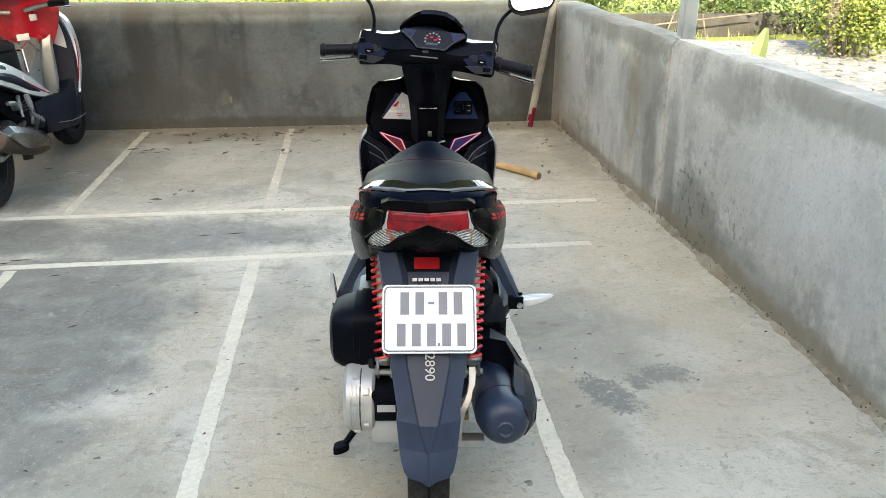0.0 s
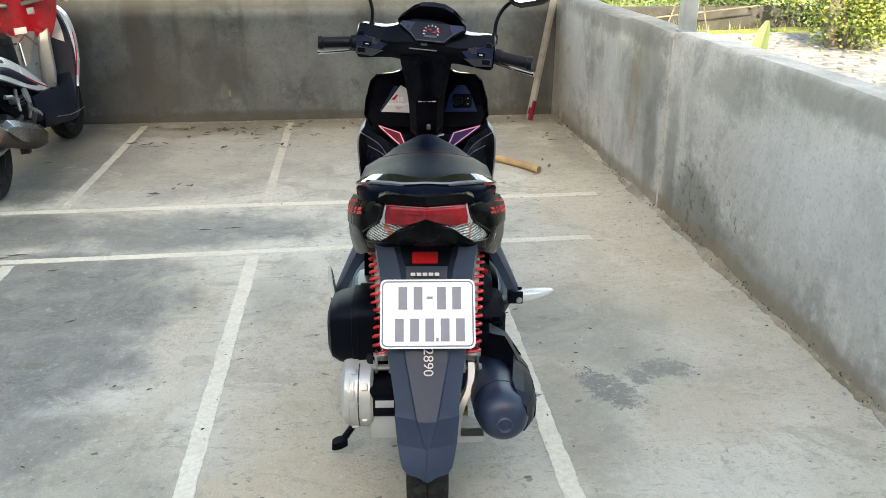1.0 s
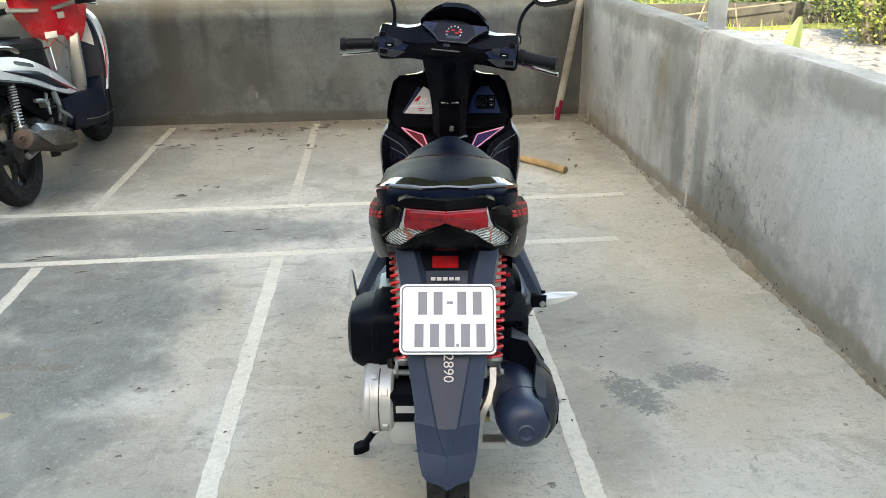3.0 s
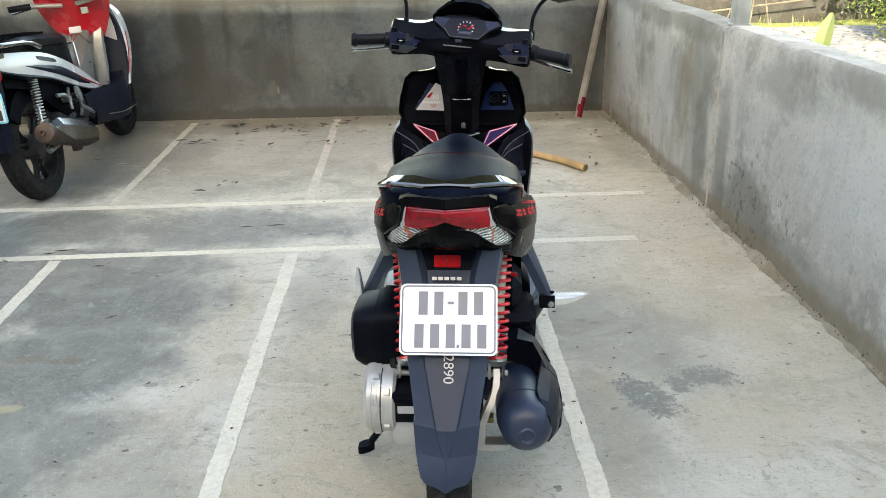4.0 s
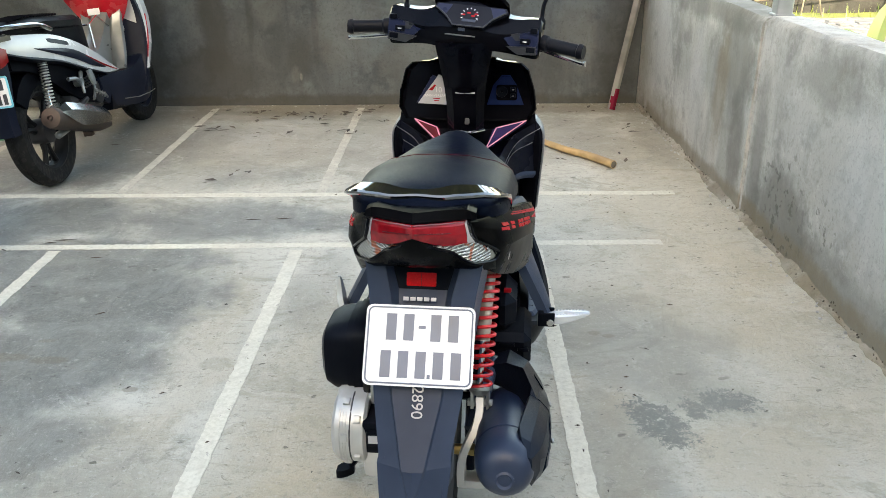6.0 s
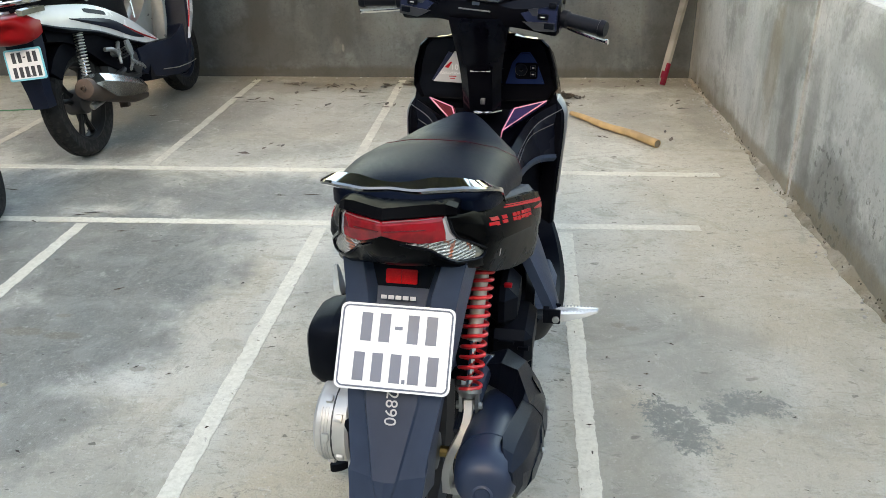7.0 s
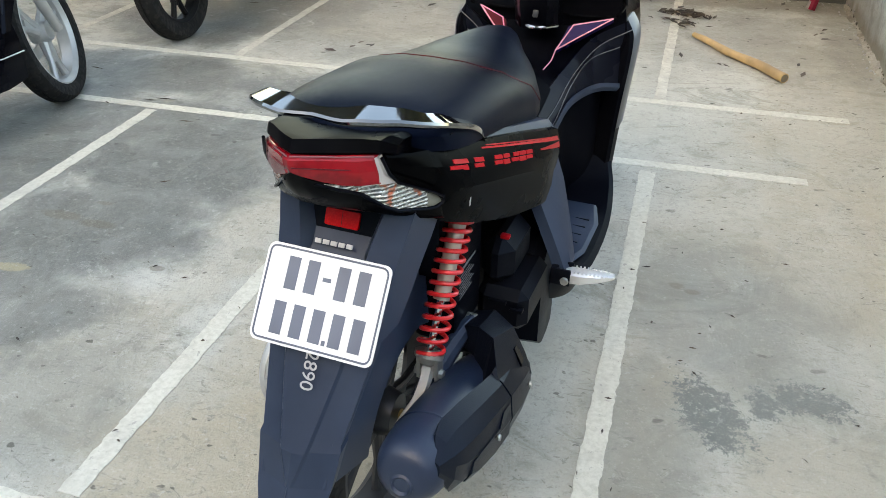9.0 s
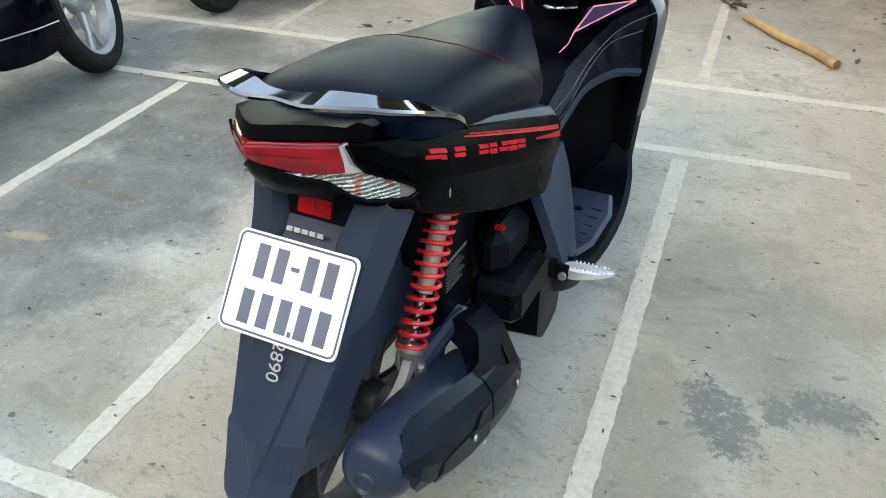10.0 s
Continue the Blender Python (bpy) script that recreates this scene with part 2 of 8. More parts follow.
FLOOR, PAINT, PAINT_OLD = concrete_floor(), line_paint(), line_paint("worn_line_paint", 0.8)
DK, BR, LT = (0.15, 0.145, 0.125), (0.22, 0.175, 0.11), (0.50, 0.50, 0.485)
WALL_R = plaster("plaster_grey", (0.515, 0.50, 0.468), (0.435, 0.42, 0.384), (0.33, 0.29, 0.21),
                 [((0, 4.26, 0.22), (0, 0.08, 0.36), 0.6, DK), ((0, 4.62, 0.62), (0, 0.22, 0.22), 0.65, DK), ((0, 4.95, 0.55), (0, 0.16, 0.18), 0.4, DK), ((0, 4.50, 0.25), (0, 0.1, 0.35), 0.6, DK), ((0, 4.80, 0.45), (0, 0.10, 0.3), 0.6, BR), ((0, 5.45, 0.55), (0, 0.2, 0.22), 0.35, DK), ((0, 3.72, 0.70), (0, 0.35, 0.10), 0.5, DK), ((0, 4.05, 0.62), (0, 0.12, 0.22), 0.3, DK),
                  ((0, 3.98, 0.12), (0, 0.3, 0.18), 0.75, DK), ((0, 3.4, 0.08), (0, 0.4, 0.09), 0.45, DK), ((0, 3.3, 0.45), (0, 0.3, 0.25), 0.5, LT), ((0, 2.8, 0.5), (0, 0.35, 0.3), 0.45, LT), ((0, 5.15, 0.4), (0, 0.12, 0.3), 0.5, LT), ((0, 5.9, 0.45), (0, 0.2, 0.3), 0.4, LT),
                  ((0, 4.4, 0.03), (0, 2.5, 0.06), 0.7, BR), ((0, 5.75, 0.08), (0, 0.5, 0.10), 0.4, BR), ((0, 3.0, 0.79), (0, 0.9, 0.06), 0.6, DK), ((0, 5.2, 0.79), (0, 0.9, 0.07), 0.6, DK), ((0, 6.3, 0.4), (0, 0.12, 0.5), 0.3, DK)],
                 [((0, 3.95, 0.20), (0, 0.22, 0.20)), ((0, 3.6, 0.22), (0, 0.1, 0.1))])
# back wall: base colours darkened for the shade it stands in, stains on top
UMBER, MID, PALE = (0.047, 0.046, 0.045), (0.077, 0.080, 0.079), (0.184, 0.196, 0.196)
WALL_B = plaster("plaster_shaded", (0.127, 0.151, 0.166), (0.090, 0.104, 0.114), (0.092, 0.10, 0.095),
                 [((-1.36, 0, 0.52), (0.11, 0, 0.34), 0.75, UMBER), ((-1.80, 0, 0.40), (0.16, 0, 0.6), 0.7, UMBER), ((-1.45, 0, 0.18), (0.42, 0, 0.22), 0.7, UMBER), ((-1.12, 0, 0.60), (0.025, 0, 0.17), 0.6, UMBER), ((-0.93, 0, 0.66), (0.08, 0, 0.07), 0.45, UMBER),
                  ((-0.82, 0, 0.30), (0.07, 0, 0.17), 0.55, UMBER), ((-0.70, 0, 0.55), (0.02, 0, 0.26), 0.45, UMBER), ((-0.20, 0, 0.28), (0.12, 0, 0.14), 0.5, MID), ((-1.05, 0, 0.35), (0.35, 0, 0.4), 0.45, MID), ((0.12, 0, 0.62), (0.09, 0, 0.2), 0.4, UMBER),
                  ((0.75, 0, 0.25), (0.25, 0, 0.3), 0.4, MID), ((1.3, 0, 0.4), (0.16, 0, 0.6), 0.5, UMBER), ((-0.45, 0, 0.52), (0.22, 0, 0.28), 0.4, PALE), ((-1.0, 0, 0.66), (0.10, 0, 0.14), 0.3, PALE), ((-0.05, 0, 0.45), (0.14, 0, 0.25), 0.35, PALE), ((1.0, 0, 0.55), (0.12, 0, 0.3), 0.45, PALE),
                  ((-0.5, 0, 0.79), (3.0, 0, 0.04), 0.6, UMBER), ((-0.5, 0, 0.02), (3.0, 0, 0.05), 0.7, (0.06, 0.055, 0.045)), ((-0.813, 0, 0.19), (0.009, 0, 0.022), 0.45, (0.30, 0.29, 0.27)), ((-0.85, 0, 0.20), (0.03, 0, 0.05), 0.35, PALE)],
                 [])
FOOT = plaster("plaster_foot", (0.42, 0.39, 0.33), (0.24, 0.20, 0.14), (0.15, 0.12, 0.08))
WALL_TOP = plaster("plaster_pale", (0.5, 0.5, 0.48), (0.4, 0.39, 0.37), (0.35, 0.3, 0.22))
BLUISH = (0.60, 0.76, 1.0)
GLOSS = plain("black_gloss_paint", (0.0009, 0.0009, 0.0024), 0.09, bump=0, spec=0.08, sheen=BLUISH)
RAIL = plain("black_lacquer", (0.002, 0.002, 0.003), 0.05, coat=1.0, bump=0, spec=1.0)
RAIL.node_tree.nodes["Principled BSDF"].inputs["Coat IOR"].default_value = 2.0
MATTE = plain("black_satin_plastic", (0.0014, 0.0018, 0.0040), 0.40, bump=0.08, scale=400, spec=0.075, sheen=BLUISH)
SATIN = plain("charcoal_satin_paint", (0.0006, 0.0006, 0.0008), 0.27, bump=0.02, scale=500, spec=0.024, sheen=(0.72, 0.84, 1.0))
INNER = plain("black_inner_plastic", (0.0006, 0.0007, 0.0022), 0.5, bump=0.1, scale=300, spec=0.03, sheen=BLUISH)
SLATE = plain("slate_moulded_plastic", (0.022, 0.034, 0.062), 0.40, bump=0.1, scale=500, spec=0.28)
VINYL = plain("seat_vinyl", (0.0010, 0.0022, 0.0085), 0.38, bump=0.2, scale=700, spec=0.058, sheen=(0.42, 0.66, 1.0))
def tyre_rubber():
    """Dusty black rubber with worn tread blocks."""
    m = Mat("tyre_rubber", (0.014, 0.013, 0.0125), 0.85, spec=0.3)
    v = m.n("ShaderNodeTexVoronoi", Vector=m.where(), Scale=46.0)
    dust = m.noise(9, 5, 0.65)
    col = m.mix(m.ramp(dust, 0.42, 0.75), (0.010, 0.010, 0.010), (0.026, 0.023, 0.020))
    m.out("Base Color", m.mix(m.ramp(v.outputs[0], 0.40, 0.6, 0, 0.7), col, (0.006, 0.006, 0.006)))
    m.bump(m.ramp(v.outputs[0], 0.6, 0.35), 0.5, 0.004)
    return m.m


RUBBER = tyre_rubber()
GRIP = plain("grip_rubber", (0.004, 0.005, 0.009), 0.5, bump=0.2, scale=300, spec=0.12)
ALLOY = plain("cast_alloy", (0.50, 0.50, 0.49), 0.38, 0.45, bump=0.15, scale=200)
ALLOY_DARK = plain("dark_alloy", (0.05, 0.05, 0.055), 0.45, 0.5, bump=0.1)
CHROME = plain("chrome", (0.8, 0.8, 0.8), 0.12, 1.0, bump=0)
STEEL = plain("zinc_steel", (0.48, 0.48, 0.46), 0.38, 0.9, bump=0.1)
RED = plain("red_enamel", (0.62, 0.015, 0.02), 0.3, coat=0.3, bump=0)
RED_TRIM = plain("red_decal", (0.42, 0.006, 0.012), 0.4, bump=0, spec=0.12)
WHITE_TRIM = plain("white_decal", (0.75, 0.74, 0.74), 0.35, bump=0)
PLATE_WHITE = plain("plate_white", (0.72, 0.72, 0.73), 0.35, grain=0.03, bump=0)
PLATE_INK = plain("plate_ink", (0.11, 0.125, 0.17), 0.35, bump=0)
BRASS = plain("aged_brass", (0.45, 0.33, 0.13), 0.45, 0.8)
MUFFLER = plain("muffler_black", (0.012, 0.021, 0.045), 0.36, bump=0.12, scale=300, spec=0.40)


def lens_red():
    m = Mat("red_lens", (0.4, 0.012, 0.02), 0.12, coat=0.15, spec=0.3)
    m.out("Base Color", m.mix(m.ramp(m.noise(30, 3), 0.35, 0.65), (0.17, 0.002, 0.006), (0.30, 0.005, 0.012)))
    return m.m


def lens_clear():
    """Clear lens over a faceted silver reflector with an amber bulb showing through."""
    m = Mat("clear_lens", (0.7, 0.7, 0.7), 0.08, 0.30, coat=0.9)
    v = m.n("ShaderNodeTexVoronoi", Vector=m.scaled(1.0, 1.0, 1.6), Scale=190.0)
    v2 = m.n("ShaderNodeTexVoronoi", Vector=m.where(), Scale=420.0)
    rib = m.n("ShaderNodeTexWave", Vector=m.scaled(0.25, 0.25, 1), Scale=52.0, Distortion=2.2, Detail=2.0)
    rib.bands_direction = "Z"
    base = m.mix(m.ramp(v.outputs[0], 0.15, 0.55), (0.95, 0.95, 0.93), (0.30, 0.30, 0.28))
    base = m.mix(m.ramp(v2.outputs[0], 0.45, 0.75, 0, 0.8), base, (0.05, 0.05, 0.05))
    base = m.mix(m.ramp(m.noise(60, 4, 0.7), 0.50, 0.60, 0, 0.55), base, (0.10, 0.10, 0.095))
    base = m.mix(m.ramp(rib.outputs[1], 0.70, 0.90, 0.0, 0.7), base, (0.92, 0.91, 0.88))
    base = m.mix(m.ramp(rib.outputs[1], 0.06, 0.30, 0.55, 0), base, (0.06, 0.06, 0.06))
    m.out("Base Color", m.mix(m.ramp(m.noise(34, 3), 0.54, 0.60, 0, 0.85), base, (0.40, 0.075, 0.015)))
    m.bump(m.math("ADD", rib.outputs[1], v.outputs[0]), 0.6, 0.004)
    return m.m


RED_LENS, CLEAR_LENS = lens_red(), lens_clear()
def reflex():
    """Red prism reflector with a fine grid of cells."""
    m = Mat("red_reflector", (0.5, 0.004, 0.008), 0.2, spec=0.2)
    v = m.n("ShaderNodeTexVoronoi", Vector=m.where(), Scale=330.0)
    m.out("Base Color", m.mix(m.ramp(v.outputs[0], 0.1, 0.7), (0.55, 0.005, 0.009), (0.46, 0.003, 0.007)))
    return m.m


REFLEX = reflex()


# ---- mesh helpers ----
def tris(mesh, angle=32):
    for p in mesh.polygons:
        p.use_smooth = True
    mesh.set_sharp_from_angle(angle=radians(angle))


def link(name, bm, material, parent=None, label="", angle=32):
    bmesh.ops.recalc_face_normals(bm, faces=bm.faces)
    mesh = bpy.data.meshes.new(name)
    bm.to_mesh(mesh)
    bm.free()
    tris(mesh, angle)
    for k in material if isinstance(material, (list, tuple)) else (material,):
        mesh.materials.append(k)
    ob = new(name, mesh)
    if parent:
        ob.parent = parent
    return tagged(ob, label)


def part(name, bm, material, parent, label="", angle=32):
    return link(name, bm, material, parent, label, angle)


def thing(name, label, category, m=None, group=""):
    ob = new(name)
    ob.empty_display_size = 0.1
    if m is not None:
        ob.matrix_world = m
    return tagged(ob, label, category, group)


def box(bm, lo, hi, bevel=0.0, m=None, seg=2):
    lo, hi = Vector(lo), Vector(hi)
    g = bmesh.ops.create_cube(bm, size=1.0, matrix=(m or Matrix()) @ Matrix.Translation((lo + hi) / 2) @ Matrix.Diagonal((*(hi - lo), 1)))
    if bevel:
        es = list({e for v in g["verts"] for e in v.link_edges})
        bmesh.ops.bevel(bm, geom=es, offset=bevel, segments=seg, affect="EDGES", profile=0.6)
    return bm


def loft(bm, rings, closed=True, caps=True):
    """Skin a list of rings, each a list of points of the same count."""
    vs = [[bm.verts.new(p) for p in r] for r in rings]
    k = len(vs[0])
    for a, b in zip(vs, vs[1:]):
        for i in range(k if closed else k - 1):
            j = (i + 1) % k
            try:
                bm.faces.new((a[i], a[j], b[j], b[i]))
            except ValueError:
                pass
    if caps and closed:
        bm.faces.new(vs[0][::-1])
        bm.faces.new(vs[-1])
    return bm


def spline(pts, n):
    """Points on a Catmull-Rom curve through pts, n to a span."""
    p = [Vector(q) for q in pts]
    p = [2 * p[0] - p[1]] + p + [2 * p[-1] - p[-2]]
    out = []
    for i in range(1, len(p) - 2):
        for k in range(n):
            t = k / n
            a, b, c, d = p[i - 1:i + 3]
            out.append(0.5 * ((2 * b) + (c - a) * t + (2 * a - 5 * b + 4 * c - d) * t * t + (3 * b - a - 3 * c + d) * t ** 3))
    return out + [p[-2]]


def smooth_rings(rings, n):
    """More rings between the given ones, along curves."""
    cols = [spline([r[i] for r in rings], n) for i in range(len(rings[0]))]
    return [list(r) for r in zip(*cols)]


def tube(bm, pts, r, seg=10, caps=True, flat=1.0):
    pts = [Vector(p) for p in pts]
    rr = r if isinstance(r, (list, tuple)) else [r] * len(pts)
    up, rings = None, []
    for i, p in enumerate(pts):
        d = (pts[min(i + 1, len(pts) - 1)] - pts[max(i - 1, 0)]).normalized()
        if up is None:
            up = d.orthogonal().normalized()
        up = (up - d * up.dot(d)).normalized()
        side = d.cross(up)
        rings.append([p + (up * math.cos(a) * flat + side * math.sin(a)) * rr[i] for a in (2 * math.pi * k / seg for k in range(seg))])
    return loft(bm, rings, True, caps)


def lathe(bm, profile, m, seg=40):
    """Turn a profile of (radius, along) round the local z of m; closed if it ends where it began."""
    rings = [[m @ Vector((r * math.cos(a), r * math.sin(a), h)) for a in (2 * math.pi * k / seg for k in range(seg))] for r, h in profile]
    same = profile[0] == profile[-1]
    return loft(bm, rings, True, not same)


def prism(bm, outline, depth, m, bevel=0.0):
    """A flat outline in the local x, y of m, with a thickness along z."""
    lo = [bm.verts.new(m @ Vector((x, y, 0))) for x, y in outline]
    hi = [bm.verts.new(m @ Vector((x, y, depth))) for x, y in outline]
    bm.faces.new(lo[::-1])
    top = bm.faces.new(hi)
    for i in range(len(lo)):
        j = (i + 1) % len(lo)
        bm.faces.new((lo[i], lo[j], hi[j], hi[i]))
    if bevel:
        bmesh.ops.bevel(bm, geom=list(top.edges), offset=bevel, segments=2, affect="EDGES")
    return bm


def mirrored(half):
    """A closed ring from a half outline that runs from the top centre to the bottom centre."""
    return [Vector(p) for p in half] + [Vector((-p[0], p[1], p[2])) for p in reversed(half) if abs(p[0]) > 1e-6]


def rounded(w, h, r, n=5):
    out = []
    for cx, cy, a0 in ((w - r, h - r, 0), (r - w, h - r, 90), (r - w, r - h, 180), (w - r, r - h, 270)):
        for k in range(n + 1):
            a = radians(a0 + 90 * k / n)
            out.append((cx + r * math.cos(a), cy + r * math.sin(a)))
    return out


def words(text, size, m, material, parent, name="lettering", depth=0.0004):
    cu = bpy.data.curves.new("tmp_text", "FONT")
    cu.body, cu.size, cu.extrude, cu.align_x, cu.align_y = text, size, depth, "CENTER", "CENTER"
    tmp = new("tmp_text", cu)
    mesh = bpy.data.meshes.new_from_object(tmp)
    bpy.data.objects.remove(tmp)
    mesh.transform(m)
    mesh.materials.clear()
    mesh.materials.append(material)
    ob = new(name, mesh)
    ob.parent = parent
    return ob


ROLL_Y = Matrix.Rotation(radians(90), 4, "Y")


def at(x, y, z):
    return Matrix.Translation((x, y, z))


# ---- floor, walls, roof ----
WX, WY, WH = 1.44, 6.45, 0.83


def slab(name, lo, hi, material, label, bevel=0.012, cuts=0):
    bm = bmesh.new()
    box(bm, lo, hi, bevel)
    ob = link(name, bm, material)
    return tagged(ob, label, name.split("_")[0], kind="structure")


def uneven_slab(name, lo, hi, axis, material, label, steps=60, wave=0.006):
    """A wall whose top edge and faces waver a little; axis is the one that it runs along."""
    bm = bmesh.new()
    lo, hi = Vector(lo), Vector(hi)
    other = 1 - axis
    rings = []
    for i in range(steps + 1):
        u = lo[axis] + (hi[axis] - lo[axis]) * i / steps
        w = lambda k: wave * noise.noise((u * 2.3, k * 7.1, axis * 3.3))
        ring = []
        for k, (o, z) in enumerate(((lo[other], lo.z), (hi[other], lo.z), (hi[other], (lo.z + hi.z) / 2), (hi[other], hi.z - 0.02), (hi[other] - 0.018, hi.z), (lo[other] + 0.018, hi.z), (lo[other], hi.z - 0.02), (lo[other], (lo.z + hi.z) / 2))):
            v = Vector((0, 0, z + (w(k) * 1.6 if z > lo.z + 0.5 else 0)))
            v[axis], v[other] = u, o + w(k + 9)
            ring.append(v)
        rings.append(ring)
    loft(bm, rings)
    return tagged(link(name, bm, material, angle=50), label, "wall", kind="structure")


def build_shell():
    bm = bmesh.new()
    bmesh.ops.create_grid(bm, x_segments=40, y_segments=40, size=0.5, matrix=at(-1.35, 2.5, 0) @ Matrix.Diagonal((5.9, 8.2, 1, 1)))
    for v in bm.verts:
        v.co.z = 0.0008 * noise.noise(v.co * 1.3) if v.co.x < 1.3 else 0
    ext = bmesh.ops.extrude_face_region(bm, geom=list(bm.faces))
    for v in [g for g in ext["geom"] if isinstance(g, bmesh.types.BMVert)]:
        v.co.z = -0.15
    tagged(link("floor", bm, FLOOR), "worn grey concrete floor with damp patches, dirt and painted-in shade", "floor", kind="structure")
    uneven_slab("wall_east", (WX, -2.3, -0.1), (WX + 0.15, 4.36, WH + 0.005), 1, WALL_R, "low bare cement-rendered wall with dark streaks")
    uneven_slab("wall_east_far", (WX - 0.012, 4.372, -0.1), (WX + 0.15, 6.45, WH - 0.005), 1, WALL_R, "low bare cement-rendered wall with dark streaks")
    uneven_slab("wall_north", (-6.0, WY, -0.1), (WX + 0.15, WY + 0.15, WH - 0.01), 0, WALL_B, "low stained cement-rendered wall with shade put into its colour")
    # plain wall out of view, added to block sky light from the west
    slab("wall_west", (-4.05, -2.3, -0.1), (-3.9, 6.45, 2.6), FACADE, "plain grey plastered wall, unseen, added to dim the west side", 0.02)
    # rough mortar fillet at the wall's foot
    bm = bmesh.new()
    rings = []
    for i in range(431):
        y = -2.2 + 8.6 * i / 430
        w = 0.020 + 0.026 * noise.noise((y * 3.1, 0.2, 0)) + 0.014 * noise.noise((y * 17, 1.2, 0)) + 0.008 * noise.noise((y * 43, 4.2, 0))
        w = max(0.006, w)
        x = WX - (0.012 if y > 4.36 else 0)
        rings.append([Vector((x + 0.01, y, -0.02)), Vector((x - w * 1.3, y, -0.02)), Vector((x - w, y, 0.006)), Vector((x - w * 0.4, y, w * 0.6)), Vector((x + 0.01, y, w * 1.2))])
    loft(bm, rings)
    tagged(link("trim_mortar_foot", bm, FOOT, angle=60), "rough crumbling mortar along the foot of the wall", "trim", kind="structure")


def bay_lines():
    """White painted bay lines: thin strips with ragged edges."""
    def strip(x0, y0, x1, y1, w, seed, mat=PAINT):
        bm = bmesh.new()
        d = Vector((x1 - x0, y1 - y0, 0))
        n = max(8, int(d.length / 0.011))
        side = Vector((-d.y, d.x, 0)).normalized()
        rows = []
        for i in range(n + 1):
            p = Vector((x0, y0, 0)) + d * i / n
            j = lambda k: 0.0040 * noise.noise((i * 0.9, seed + k, 0.5)) + 0.0022 * noise.noise((i * 0.23, seed + k, 7.5)) + 0.002 * noise.noise((i * 0.05, seed + k, 2.5))
            a, b = p + side * (w / 2 + j(0)), p - side * (w / 2 + j(5))
            rows.append([a + Vector((0, 0, -0.01)), b + Vector((0, 0, -0.01)), b + Vector((0, 0, 0.0018)), a + Vector((0, 0, 0.0018))])
        loft(bm, rows)
        ob = link("painted_line", bm, mat)
        tagged(ob, "worn white painted parking bay line on concrete", "road marking", "parking bay lines", "structure")
    s = 0
    for y0, y1, a, b in ((2.17, 2.205, -3.3, 0.46), (3.99, 4.037, -3.3, 1.02), (4.628, 4.632, -3.3, 1.22)):
        s += 10
        strip(a, y0, b, y1, 0.045, s)
    for x0, x1, x2, x3, w in ((-3.35, -3.33, -3.33, -3.32, 0.05), (-2.36, -2.35, -2.35, -2.34, 0.05), (-1.397, -1.394, -1.39, -1.378, 0.048), (-0.456, -0.433, -0.436, -0.415, 0.05), (0.486, 0.508, 0.51, 0.53, 0.05)):
        s += 10
        strip(x0, 2.24, x1, 3.972, w, s)
        strip(x2, 4.658, x3, 6.36, w * 0.9, s + 5, PAINT_OLD)


def steel_post(x, y, z0, z1):
    bm = bmesh.new()
    outline = rounded(0.033, 0.033, 0.007, 3)
    prism(bm, outline, z1 - z0, at(x, y, z0))
    ob = thing("steel_post", "galvanised square steel post standing on the low wall", "post")
    part("shaft", bm, GALV, ob)
    bm = bmesh.new()
    box(bm, (x - 0.038, y - 0.038, z0 - 0.004), (x + 0.038, y + 0.038, z0 + 0.005), 0.002)
    part("base_plate", bm, GALV, ob)


GALV = plain("galvanised_steel", (0.42, 0.44, 0.46), 0.4, 0.6, grain=0.2, scale=25)


def build_surround():
    steel_post(1.522, 4.44, WH, 2.20)
    # canopy out of view, added and sized to shade the back row
    bm = bmesh.new()
    rows = []
    for i in range(161):
        x = -6.4 + 8.2 * i / 160
        z = 2.20 + (0.02 if i % 4 in (1, 2) else 0.0)
        rows.append([Vector((x, 4.30, z)), Vector((x, 6.65, z + 0.09)), Vector((x, 6.65, z + 0.093)), Vector((x, 4.30, z + 0.003))])
    loft(bm, rows)
    tagged(link("ceiling", bm, CANOPY), "unseen corrugated canopy added to shade the back row", "roof", kind="structure")
    # tall plain block out of view, added so that its shadow covers the yard
    slab("backdrop_building", (-22, -13.0, -0.5), (16, -9.0, 9.8), FACADE, "tall plain grey block, unseen, added to shade the yard", 0.02)


CANOPY = plain("canopy_sheet", (0.045, 0.048, 0.052), 0.6, bump=0)
FACADE = plaster("facade_plaster", (0.30, 0.305, 0.31), (0.24, 0.245, 0.25), (0.22, 0.215, 0.2))


build_shell()
bay_lines()
build_surround()

# ---- the black scooter ----
from mathutils.bvhtree import BVHTree

